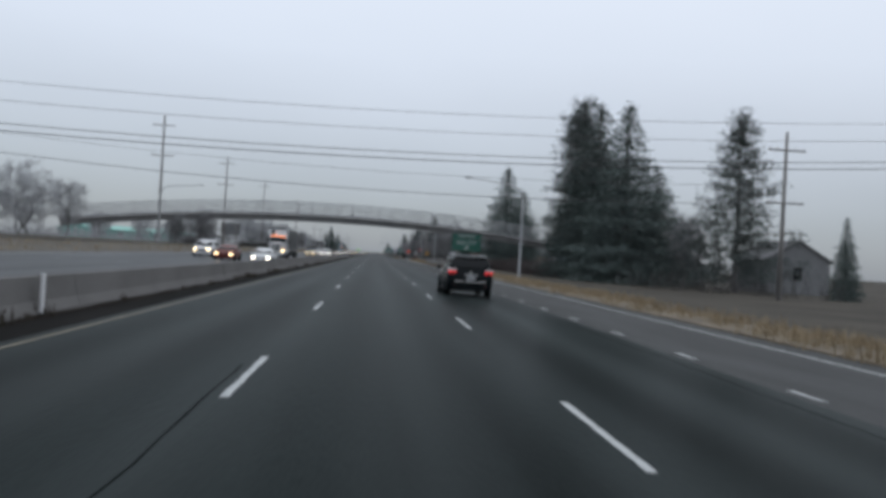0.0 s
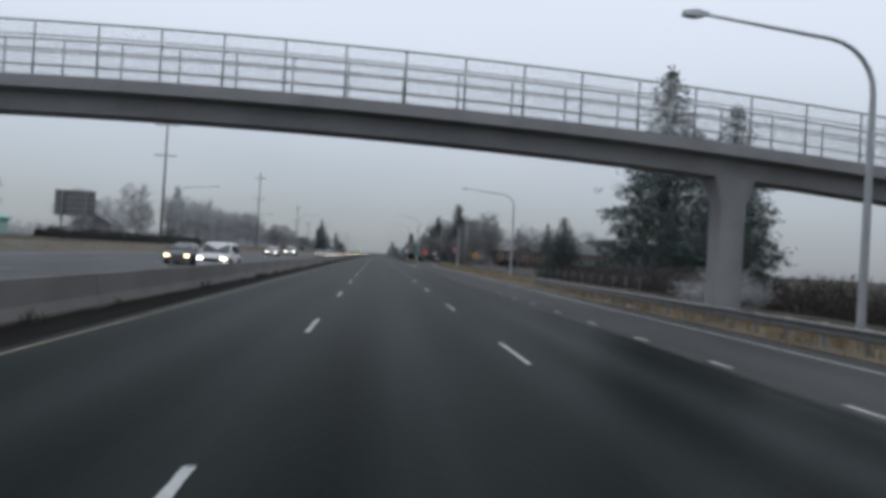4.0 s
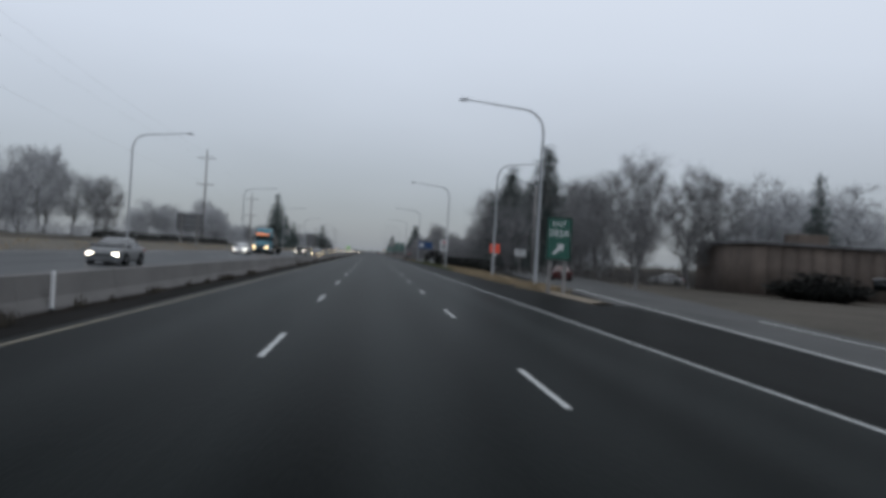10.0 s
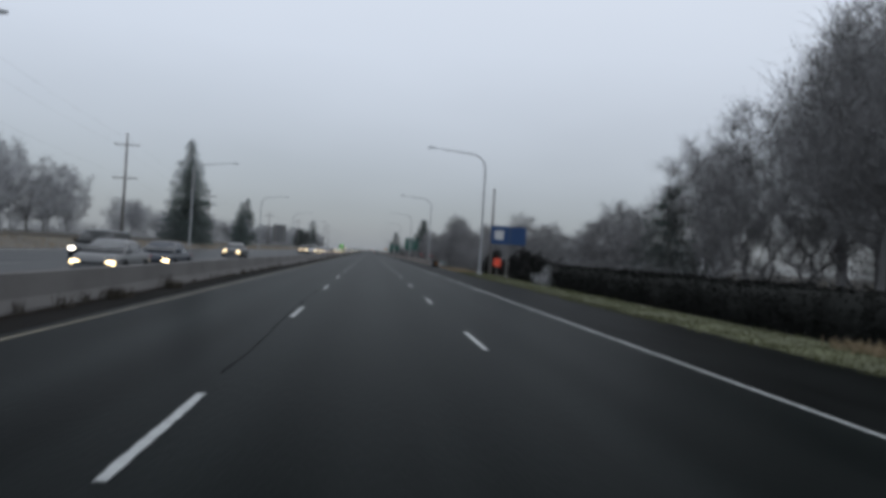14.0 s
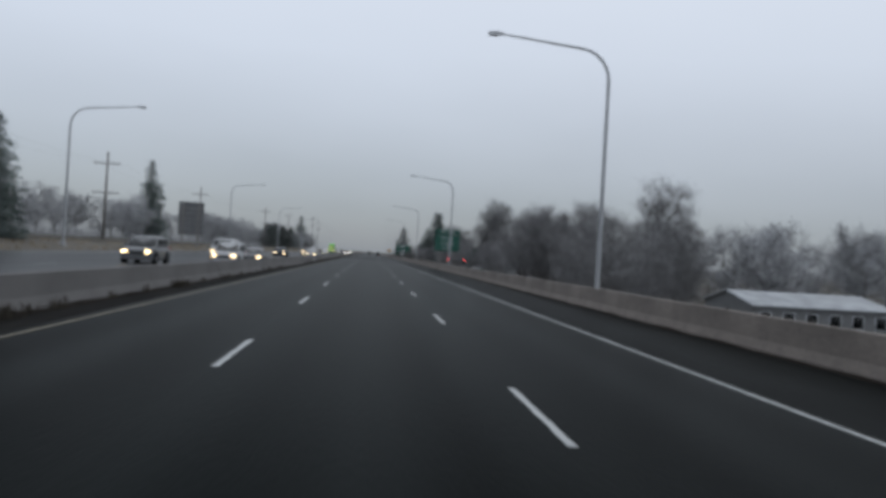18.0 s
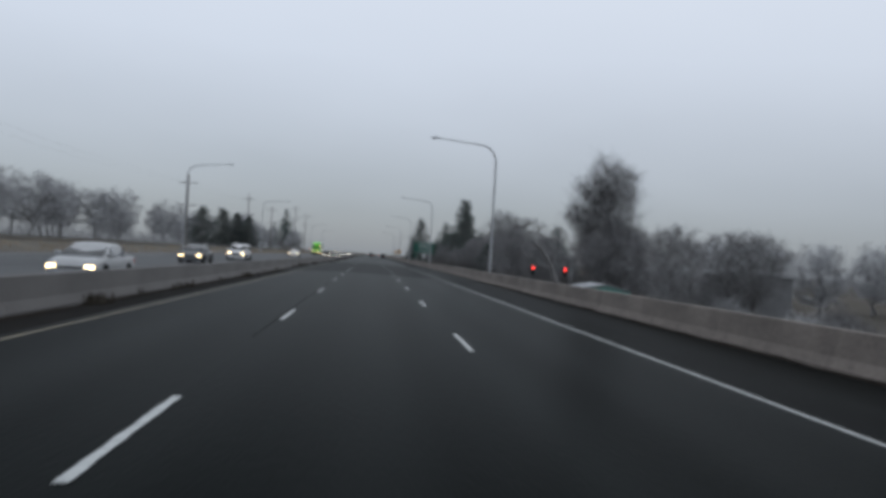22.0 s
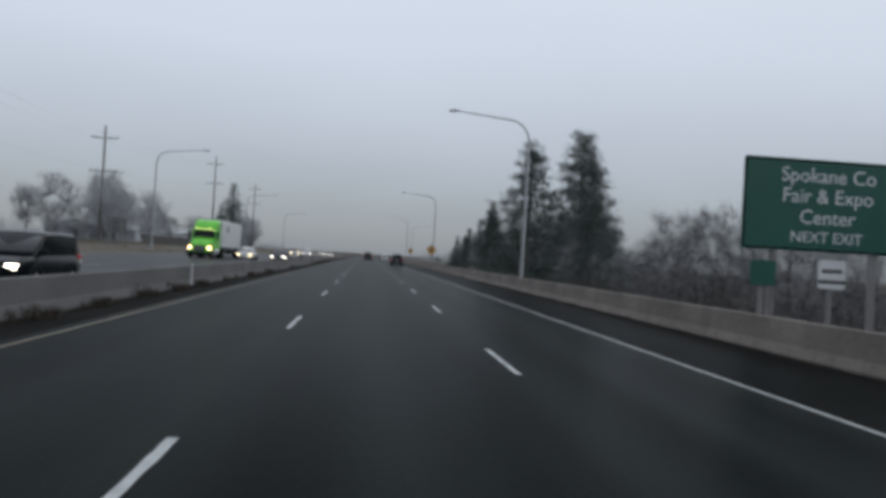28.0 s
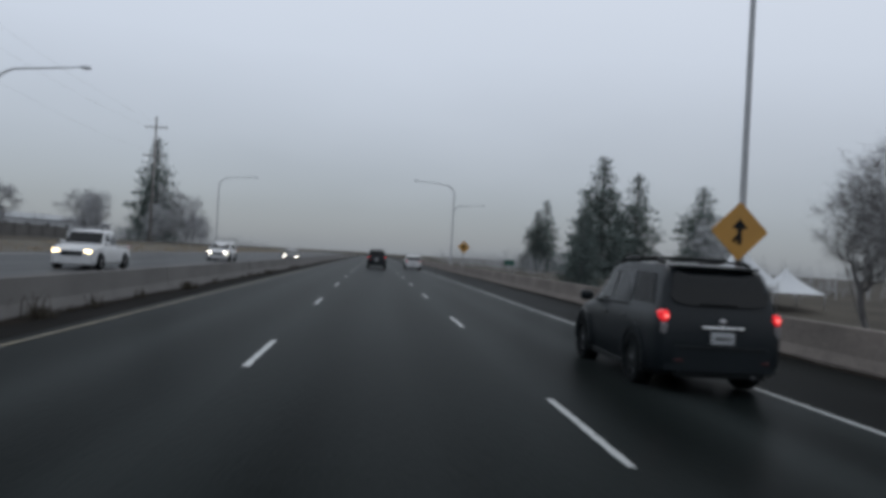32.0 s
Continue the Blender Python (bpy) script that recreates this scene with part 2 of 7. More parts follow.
M_MARKER = mat("amber_marker_light", (0.8, 0.25, 0.05), 0.3, spread=0.05, bump=0, emit=3.0, emit_color=(1.0, 0.25, 0.05))
M_PLATE = mat("licence_plate_white", (0.34, 0.355, 0.37), 0.5, spread=0.15, scale=20, bump=0)
M_BARK = mat("grey_bark", (0.15, 0.148, 0.148), 0.95, spread=0.35, scale=4, fine=30, bump=0.6, stretch=(1, 1, 0.25))
# haze is put into this twig colour: paler than the dark twigs, mainly for far trees
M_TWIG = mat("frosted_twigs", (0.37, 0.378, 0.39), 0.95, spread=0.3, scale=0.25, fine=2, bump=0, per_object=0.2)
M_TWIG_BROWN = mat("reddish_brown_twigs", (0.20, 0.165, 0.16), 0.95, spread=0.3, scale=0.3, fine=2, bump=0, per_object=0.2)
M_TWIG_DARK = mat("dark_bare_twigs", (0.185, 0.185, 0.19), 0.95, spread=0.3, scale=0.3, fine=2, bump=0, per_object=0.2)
M_HEDGE_BROWN = mat("brown_hedge_twigs", (0.075, 0.062, 0.060), 0.95, spread=0.35, scale=0.4, fine=3, bump=0)
M_BRUSH = mat("dark_brush_stems", (0.075, 0.072, 0.070), 0.95, spread=0.3, scale=0.4, fine=3, bump=0)
M_SPRUCE = mat("spruce_needles", (0.100, 0.126, 0.120), 0.9, spec=0.15, spread=0.18, scale=0.5, fine=3, bump=0, per_object=0.2)
M_PINE = mat("pine_needles", (0.078, 0.094, 0.090), 0.9, spec=0.15, spread=0.2, scale=0.5, fine=3, bump=0, per_object=0.2)
M_HEDGE = mat("dark_evergreen_hedge", (0.017, 0.018, 0.017), 0.95, spec=0.08, spread=0.4, scale=1.2, fine=6, bump=0)
M_WALL_BROWN = mat("brown_fence_boards", (0.095, 0.075, 0.063), 0.9, spread=0.25, scale=0.8, fine=12, bump=0.3, per_object=0.2)
M_WALL_DARK = mat("dark_block_wall", (0.075, 0.072, 0.070), 0.92, spread=0.3, scale=0.8, fine=10, bump=0.4, per_object=0.12)
M_SIDING_WHITE = mat("white_painted_siding", (0.50, 0.52, 0.54), 0.7, spread=0.12, scale=1.5, fine=15, bump=0.1)
M_SIDING_GREY = mat("grey_painted_siding", (0.16, 0.165, 0.17), 0.75, spread=0.15, scale=1.5, fine=15, bump=0.15)
M_SIDING_TEAL = mat("pale_green_siding", (0.20, 0.42, 0.37), 0.75, spread=0.12, scale=1.5, fine=15, bump=0.1)
M_ROOF_FROST = mat("frosted_roof", (0.27, 0.285, 0.30), 0.9, spread=0.3, scale=0.6, fine=8, bump=0.3, second=(0.38, 0.40, 0.42))
M_ROOF_BLUE = mat("pale_blue_metal_roof", (0.30, 0.42, 0.50), 0.6, spread=0.12, scale=0.8, fine=8, bump=0.1)
M_ROOF_DARK = mat("dark_shingle_roof", (0.10, 0.10, 0.105), 0.9, spread=0.3, scale=0.8, fine=9, bump=0.4)
M_TENT = mat("white_tent_fabric", (0.50, 0.52, 0.54), 0.7, spread=0.06, scale=0.6, fine=6, bump=0.05)
M_TRAILER_WHITE = mat("white_trailer_panel", (0.60, 0.61, 0.62), 0.5, spread=0.1, scale=1.2, fine=20, bump=0.04)
M_TRAILER_DARK = mat("dark_trailer_tarp", (0.065, 0.068, 0.070), 0.8, spread=0.2, scale=1.2, fine=18, bump=0.15)
M_LOAD = mat("tarp_covered_load", (0.17, 0.165, 0.15), 0.9, spread=0.25, scale=1.2, fine=12, bump=0.4)


def paint(name, color, rough=0.3, spec=0.16):
    return mat(name, color, rough, spread=0.12, scale=1.2, fine=25, bump=0.02, spec=spec, coat=0.02)


P_BLACK = paint("black_car_paint", (0.0040, 0.0062, 0.0074), 0.22, 0.10)
P_CHARCOAL = paint("charcoal_car_paint", (0.0115, 0.0150, 0.0178), 0.36)
P_WHITE = paint("white_car_paint", (0.52, 0.53, 0.54), 0.35)
P_SILVER = paint("silver_car_paint", (0.33, 0.34, 0.35), 0.35)
P_GREY = paint("grey_car_paint", (0.13, 0.135, 0.14), 0.35)
P_MAROON = paint("maroon_car_paint", (0.12, 0.035, 0.03), 0.35)
P_DARK_RED = paint("dark_red_car_paint", (0.05, 0.016, 0.016), 0.35)
P_NAVY = paint("dark_blue_car_paint", (0.025, 0.032, 0.045), 0.35)
P_GREEN = paint("bright_green_truck_paint", (0.14, 0.52, 0.06), 0.35)
P_TEAL = paint("teal_truck_paint", (0.045, 0.16, 0.21), 0.35)
P_TRUCK_GREY = paint("pale_grey_truck_paint", (0.40, 0.41, 0.42), 0.4)

# ---- building helpers ----
def smooth(a, b, v):
    u = min(1.0, max(0.0, (v - a) / (b - a)))
    return u * u * (3 - 2 * u)


def to_mesh(name, bm, material, sharp=0.6):
    for e in bm.edges:
        if len(e.link_faces) == 2 and e.calc_face_angle(0) > sharp:
            e.smooth = False
    for f in bm.faces:
        f.smooth = True
    me = bpy.data.meshes.new(name)
    bm.to_mesh(me)
    bm.free()
    me.materials.append(material)
    return me


def part(name, bm, material, parent=None, label="", sharp=0.6):
    me = bm if isinstance(bm, bpy.types.Mesh) else to_mesh(name, bm, material, sharp)
    ob = new(name, me)
    ob.parent = parent
    if label:
        tagged(ob, label)
    return ob


def thing(name, label, category, at=(0, 0, 0), turn=0.0, group="", kind=""):
    ob = new(name)
    ob.matrix_world = pose(at[0], at[1], at[2], 0, 0, turn)
    ob.empty_display_size = 0.2
    return tagged(ob, label, category, group, kind)


def box(bm, x0, x1, y0, y1, z0, z1, bevel=0.0):
    v = [bm.verts.new((x, y, z)) for z in (z0, z1) for y in (y0, y1) for x in (x0, x1)]
    fs = [bm.faces.new([v[i] for i in q]) for q in
          ((0, 2, 3, 1), (4, 5, 7, 6), (0, 1, 5, 4), (2, 6, 7, 3), (0, 4, 6, 2), (1, 3, 7, 5))]
    if bevel:
        es = list({e for f in fs for e in f.edges})
        bmesh.ops.bevel(bm, geom=es, offset=bevel, segments=1, affect="EDGES")
    return bm


def nbox(*a, bevel=0.0):
    return box(bmesh.new(), *a, bevel=bevel)


def tube(bm, p, q, r0, r1=None, sides=8):
    p, q = Vector(p), Vector(q)
    r1 = r0 if r1 is None else r1
    d = (q - p).normalized()
    a = d.orthogonal().normalized()
    b = d.cross(a)
    ring = [[bm.verts.new(c + (a * math.cos(2 * math.pi * i / sides) + b * math.sin(2 * math.pi * i / sides)) * r)
             for i in range(sides)] for c, r in ((p, r0), (q, r1))]
    for i in range(sides):
        j = (i + 1) % sides
        bm.faces.new((ring[0][i], ring[0][j], ring[1][j], ring[1][i]))
    bm.faces.new(ring[0][::-1])
    bm.faces.new(ring[1])
    return bm


def sweep(bm, pts, radii, sides=8):
    """A round tube along a bent line."""
    rings = []
    for k, c in enumerate(pts):
        c = Vector(c)
        d = (Vector(pts[min(k + 1, len(pts) - 1)]) - Vector(pts[max(k - 1, 0)])).normalized()
        a = d.cross(Vector((0, 1, 0.01))).normalized()
        b = d.cross(a)
        rings.append([bm.verts.new(c + (a * math.cos(2 * math.pi * i / sides) + b * math.sin(2 * math.pi * i / sides)) * radii[k])
                      for i in range(sides)])
    for s, e in zip(rings, rings[1:]):
        for i in range(sides):
            j = (i + 1) % sides
            bm.faces.new((s[i], s[j], e[j], e[i]))
    bm.faces.new(rings[0][::-1])
    bm.faces.new(rings[-1])
    bmesh.ops.recalc_face_normals(bm, faces=bm.faces)
    return bm


def loft(bm, sections, cap=True):
    """Rings of equal length joined one to the next. Returns the rings."""
    rings = [[bm.verts.new(p) for p in s] for s in sections]
    for s, e in zip(rings, rings[1:]):
        for i in range(len(s)):
            j = (i + 1) % len(s)
            bm.faces.new((s[i], s[j], e[j], e[i]))
    if cap:
        bm.faces.new(rings[0][::-1])
        bm.faces.new(rings[-1])
    bmesh.ops.recalc_face_normals(bm, faces=bm.faces)
    return rings


def extrude(bm, outline, axis, a, b):
    """A flat outline pushed through from a to b along an axis."""
    def at3(p, v):
        return {"x": (v, p[0], p[1]), "y": (p[0], v, p[1]), "z": (p[0], p[1], v)}[axis]
    loft(bm, [[at3(p, a) for p in outline], [at3(p, b) for p in outline]])
    return bm


def soup(name, verts, faces, material):
    me = bpy.data.meshes.new(name)
    me.from_pydata(verts, [], faces)
    me.materials.append(material)
    return me


def legend(text, size, material, parent, x, z, y, name="legend", align="CENTER", squash=1.0):
    cu = bpy.data.curves.new("legend", "FONT")
    cu.body, cu.size, cu.align_x, cu.align_y, cu.extrude = text, size, align, "CENTER", 0.004
    cu.resolution_u = 3
    tmp = new("legend_curve", cu)
    me = bpy.data.meshes.new_from_object(tmp.evaluated_get(bpy.context.evaluated_depsgraph_get()))
    bpy.data.objects.remove(tmp)
    me.materials.clear()
    me.materials.append(material)
    ob = new(name, me)
    ob.parent = parent
    ob.matrix_local = pose(x, y, z, 90, 0, 0) @ Matrix.Diagonal((squash, 1, 1, 1))
    return ob

# ---- the lie of the land ----
DASH_PITCH, DASH = 12.192, 3.048
Y0, Y1 = -60.0, 1330.0


def road_z(x):
    return -0.03 * abs(x + 1.83)


def opp_z(x):
    return -0.16 + 0.03 * (-8.0 - x)


def ramp_left(y):
    return 5.65 + 0.098 * max(0, y - 268) + 0.3 * smooth(240, 268, y)


def ramp_right(y):
    return 9.75 + 0.5 * smooth(150, 250, y) + 3.6 * smooth(262, 322, y) + 0.16 * max(0, y - 318)


def gz(x, y):
    """Height of the ground beside the road."""
    if x > 8:
        drop = 4.3 * smooth(11.5, 24, x) * smooth(498, 548, y) * (1 - smooth(985, 1060, y))
        under = 0.22 if 240 < y < 500 and x < ramp_right(y) + 1.6 and y < 482 else 0.0
        return -0.40 - drop - under - 0.01 * max(0, min(x, 60) - 9)
    if x < -22.5:
        return 0.25 + 0.95 * smooth(-23.5, -30, x)
    return -0.85


def ground_sheet():
    xs = [-2600, -900, -300, -120, -80, -60, -48, -40, -35, -31, -29, -27, -25.5, -24, -23, -22, -8, 5, 8.01, 9, 10, 11, 12, 13.5, 15, 17, 19, 21.5, 24,
          28, 34, 42, 52, 64, 90, 140, 320, 900, 2600]
    ys = [-2600, -600, -150, -80] + [k * 12.0 for k in range(-5, 112)] + [1500, 2000, 4200]
    rnd = random.Random(3)
    vs, fs = [], []
    for y in ys:
        for x in xs:
            j = 0.10 * rnd.uniform(-1, 1) if (x > 11 or x < -24) and abs(x) < 100 else 0
            vs.append((x, y, gz(x, y) + j))
    w = len(xs)
    for r in range(len(ys) - 1):
        for c in range(w - 1):
            fs.append((r * w + c, r * w + c + 1, (r + 1) * w + c + 1, (r + 1) * w + c))
    ob = new("ground", soup("ground", vs, fs, M_GROUND))
    for p in ob.data.polygons:
        p.use_smooth = True
    tagged(ob, "rough winter ground with dry brown grass beside the freeway", "ground", kind="structure")


ground_sheet()


def strip(name, lines, y_list, material, label, category, bottom=0.25):
    """A slab whose top follows lines: functions (y) -> (x, z), from the left edge to the right one."""
    vs, fs = [], []
    n = len(lines)
    for y in y_list:
        for f in lines:
            x, z = f(y)
            vs.append((x, y, z))
        x, z = lines[-1](y)
        vs.append((x, y, z - bottom))
        x, z = lines[0](y)
        vs.append((x, y, z - bottom))
    w = n + 2
    for r in range(len(y_list) - 1):
        for c in range(w):
            d = (c + 1) % w
            fs.append((r * w + c, r * w + d, (r + 1) * w + d, (r + 1) * w + c))
    ob = new(name, soup(name, vs, fs, material))
    return tagged(ob, label, category, kind="structure")


ROAD_YS = [Y0 + k * 10.0 for k in range(int((Y1 - Y0) / 10) + 1)]
road = strip("road", [lambda y, x=x: (x, road_z(x)) for x in (-5.80, -5.49, -3.66, -1.83, 0.0, 1.83, 3.66, 5.49, 5.65)], ROAD_YS, M_ASPHALT,
             "damp dark asphalt freeway with worn wheel tracks", "road")
strip("left_shoulder", [lambda y, x=x: (x, road_z(x) - 0.003) for x in (-7.05, -6.4, -5.803)], ROAD_YS, M_SHOULDER_DIRTY,
      "narrow gritty asphalt shoulder along the median barrier", "road shoulder")
shoulder = strip("road_shoulder", [lambda y, x=x: (x, road_z(x) - 0.004) for x in (5.653, 7.5, 9.9)], [y for y in ROAD_YS if y >= 330], M_SHOULDER,
                 "dark asphalt shoulder beside the freeway", "road shoulder")


def across(left, right, n, k):
    """The k-th of n lines spread evenly over the exit pavement between left(y) and right(y)."""
    def line(y):
        x = left(y) + (right(y) - left(y)) * k / (n - 1)
        return x, max(road_z(x), -0.345) - 0.002
    return line


def gore_edge(y):
    return max(5.653, ramp_left(y))


strip("exit_lane", [across(gore_edge, lambda y: ramp_right(y) + 0.9, 12, k) for k in range(12)], [y for y in ROAD_YS if y <= 330], M_RAMP,
      "grey asphalt exit lane beside the freeway", "road")
strip("gore_pavement", [across(lambda y: 5.653, lambda y: ramp_left(y) - 0.003, 8, k) for k in range(8)], [y for y in ROAD_YS if 250 <= y <= 330], M_SHOULDER,
      "dark asphalt wedge between the freeway and the exit lane", "road")
strip("exit_ramp", [lambda y: (max(9.95, ramp_left(y) - 1.0), -0.349), lambda y: (ramp_right(y) + 0.9, -0.349)],
      [330.0 + 6 * k for k in range(26)], M_RAMP, "grey asphalt exit ramp curving away", "road")
opp = strip("opposite_road", [lambda y, x=x: (x, opp_z(x)) for x in (-22.8, -18.0, -13.0, -7.55)], ROAD_YS, M_ASPHALT_OPP,
            "pale grey asphalt carriageway for oncoming traffic", "road")
strip("grass_verge", [lambda y: (9.95, -0.36), lambda y: (10.8, -0.30), lambda y: (12.8, -0.34)], [y for y in ROAD_YS if 388 <= y <= 500], M_MOSS,
      "short mossy green grass verge beside the shoulder", "grass verge")
strip("dry_verge", [lambda y: (ramp_right(y) + 0.95, -0.31), lambda y: (ramp_right(y) + 2.2, -0.22), lambda y: (ramp_right(y) + 4.0, -0.36)],
      [y for y in ROAD_YS if y <= 300], M_GRASS, "dry brown grass verge beside the exit lane", "grass verge")
strip("gore_verge", [lambda y: (9.95, -0.36), lambda y: (10.5, -0.28), lambda y: (min(11.2, ramp_left(y) - 1.1), -0.34)],
      [331.0, 336.0, 342.0, 352.0, 362.0, 372.0, 382.0], M_GRASS, "dry brown grass in the gore of the exit", "grass verge")
strip("left_verge", [lambda y: (-27.5, gz(-27.5, y) + 0.06), lambda y: (-25.0, gz(-25, y) + 0.10), lambda y: (-22.85, 0.27)], ROAD_YS, M_BANK,
      "dry brown grass bank beyond the oncoming lanes", "grass verge")


strip("deck_overlay", [lambda y, x=x: (x, road_z(x) + 0.0028) for x in (-7.0, -5.49, -3.66, -1.83, 0.0, 1.83, 3.66, 5.49, 9.3)], [704.0 + 5 * k for k in range(13)], M_DECK,
      "newer black asphalt where the freeway bridges the street", "road", bottom=0.012)


def slab_mesh(name, w, l, h, material):
    return to_mesh(name, nbox(-w / 2, w / 2, 0, l, 0, h), material)


def worn_dash(seed):
    """A painted dash with ragged, worn edges."""
    rnd = random.Random(seed)
    n = 16
    vs, fs = [], []
    for k in range(n + 1):
        y = DASH * k / n + (rnd.uniform(-0.02, 0.02) if 0 < k < n else rnd.uniform(-0.03, 0.03))
        for sx in (-1, 1):
            x = sx * 0.047 * rnd.uniform(0.78, 1.12)
            vs += [(x, y, 0.006), (x, y, 0.0)]
    for k in range(n):
        a, b = 4 * k, 4 * k + 4
        fs += [(a, a + 2, b + 2, b), (a + 2, a + 3, b + 3, b + 2), (a + 1, a, b, b + 1)]
    fs += [(0, 1, 3, 2), (4 * n, 4 * n + 2, 4 * n + 3, 4 * n + 1)]
    return soup("lane_dash", vs, fs, M_WHITE_LINE)


ME_DASHES = [worn_dash(k) for k in range(6)]
ME_DOT = slab_mesh("drop_lane_dash", 0.13, 0.95, 0.006, M_WHITE_LINE)


def mark(name, me, parent, x, y, z, lean):
    ob = new(name, me)
    ob.parent = parent
    ob.matrix_local = pose(x, y, z + 0.002, 0, lean, 0)


def side_line(name, fx, ys, w, z_at, material, parent):
    vs, fs = [], []
    for y in ys:
        x = fx(y)
        for dx, dz in ((-w / 2, 0.006), (w / 2, 0.006), (w / 2, -0.01), (-w / 2, -0.01)):
            vs.append((x + dx, y, z_at(x + dx) + dz))
    for r in range(len(ys) - 1):
        for c in range(4):
            d = (c + 1) % 4
            fs.append((r * 4 + c, r * 4 + d, r * 4 + 4 + d, r * 4 + 4 + c))
    ob = new(name, soup(name, vs, fs, material))
    ob.parent = parent


def right_shift(y):
    """The right-hand dashes were painted in several runs."""
    return float(np.interp(y, (300, 350, 440, 500, 540, 640, 700, 780, 820, 880, 940), (0, -0.5, -0.45, 0.1, 0.25, 0.2, 0.0, -0.1, -0.4, -0.25, 0.0)))


def lane_marks():
    k = int(Y0 // DASH_PITCH)
    while k * DASH_PITCH < 1240:
        mark("lane_dash", ME_DASHES[k % 6], road, -1.83, k * DASH_PITCH, 0.0, 0)
        mark("lane_dash", ME_DASHES[(k * 5 + 2) % 6], road, 1.83, k * DASH_PITCH + 9.3 - 0.0014 * (k * DASH_PITCH - 300) + 0.55 * (1 - smooth(330, 480, k * DASH_PITCH)) + right_shift(k * DASH_PITCH), road_z(1.83), 1.72)
        for x in (-11.6, -15.25, -18.9):
            if k % 2 == 0 or x > -13:
                mark("lane_dash", ME_DASHES[k % 6], opp, x, k * DASH_PITCH + 4, opp_z(x), -1.72)
        k += 1
    y = -21.65
    while y < 232:
        mark("drop_lane_dash", ME_DOT, road, 5.93, y, road_z(5.93), 1.72)
        y += 4.572
    ys = [Y0 + 15 * k for k in range(93)]
    side_line("yellow_edge_line", lambda y: -5.49, ys, 0.09, road_z, M_YELLOW_LINE, road)
    side_line("white_edge_line", lambda y: 5.49, [y for y in ys if y > 228], 0.072, road_z, M_WHITE_LINE, road)
    side_line("gore_line", lambda y: ramp_left(y), [236 + 6.0 * k for k in range(20)], 0.14, lambda x: max(road_z(x), -0.345) + 0.004, M_WHITE_LINE, road)
    side_line("ramp_edge_line", lambda y: ramp_right(y) - 0.1, [Y0 + 8 * k for k in range(49)], 0.11, lambda x: max(road_z(x), -0.345) + 0.001, M_WHITE_LINE, road)
    side_line("opposite_edge_line", lambda y: -8.4, ys, 0.11, opp_z, M_YELLOW_LINE, opp)
    side_line("opposite_edge_line", lambda y: -21.6, ys, 0.11, opp_z, M_WHITE_LINE, opp)


lane_marks()


def tar_seams():
    """Sealed cracks: thin dark ribbons that wander along the lane joints."""
    rnd = random.Random(41)
    for base in (-1.97, 5.3):
        y = -20.0 + rnd.uniform(0, 40)
        while y < 1180:
            length = rnd.uniform(12, 45)
            vs, fs, x = [], [], base + rnd.uniform(-0.1, 0.1)
            n = int(length / 0.8)
            for k in range(n + 1):
                x += rnd.gauss(0, 0.018) + 0.04 * (base - x)
                w = rnd.uniform(0.006, 0.014)
                vs += [(x - w, y + k * 0.8, road_z(x - w) + 0.0035), (x + w, y + k * 0.8, road_z(x + w) + 0.0035)]
                if k:
                    a = 2 * k - 2
                    fs.append((a, a + 1, a + 3, a + 2))
            ob = new("tar_seam", soup("tar_seam", vs, fs, M_TAR))
            ob.parent = road
            y += length + rnd.uniform(90, 220)


tar_seams()


def grit_line(x, side, z_at, y0, y1, seed, label):
    """Dirt and dead leaves swept against a barrier foot: an uneven low wedge."""
    rnd = random.Random(seed)
    vs, fs = [], []
    n = int((y1 - y0) / 0.7)
    for k in range(n + 1):
        y = y0 + (y1 - y0) * k / n
        w = max(0.03, 0.22 + 0.22 * noise.noise(Vector((y * 0.35, seed, 0))) + rnd.uniform(-0.05, 0.05))
        h = max(0.006, 0.03 + 0.05 * noise.noise(Vector((y * 0.5, seed, 3))) + rnd.uniform(-0.01, 0.01))
        vs += [(x, y, z_at(x) + h), (x + side * w * 0.5, y, z_at(x) + h * 0.7), (x + side * w, y, z_at(x + side * w) + 0.001)]
        if k:
            for j in (0, 1):
                a = 3 * k - 3 + j
                fs.append((a, a + 1, a + 4, a + 3) if side > 0 else (a, a + 3, a + 4, a + 1))
    ob = new("grit", soup("grit", vs, fs, M_GRIT))
    tagged(ob, label, "dirt", kind="stuff")


grit_line(-7.02, 1, road_z, -30, 1180, 5, "dark grit and dead leaves along the median barrier")
grit_line(9.32, -1, lambda x: road_z(x) - 0.003, 536, 1170, 6, "dark grit and dead leaves along the roadside barrier")


# ---- barriers, guardrail and bridge ----
def barrier_run(name, label, x, z, h, half, y0, y1, unit, material):
    root = thing(name, label, "concrete barrier", (x, 0, z), kind="structure")
    prof = [(-half, -0.12), (-half, 0.08), (-half * 0.62, 0.30), (-0.10, h - 0.02), (-0.08, h), (0.08, h), (0.10, h - 0.02), (half * 0.62, 0.30), (half, 0.08), (half, -0.12)]
    bm = bmesh.new()
    extrude(bm, prof, "y", 0.004, unit - 0.004)
    me = to_mesh("barrier_segment", bm, material, 0.3)
    rnd = random.Random(int(y0) + 7)
    n = int((y1 - y0) / unit)
    for k in range(n):
        ob = new("barrier_segment", me)
        ob.parent = root
        ob.matrix_local = pose(rnd.uniform(-0.005, 0.005), y0 + k * unit, rnd.uniform(-0.004, 0.004), rnd.uniform(-0.03, 0.03), 0, rnd.uniform(-0.06, 0.06))
    return root


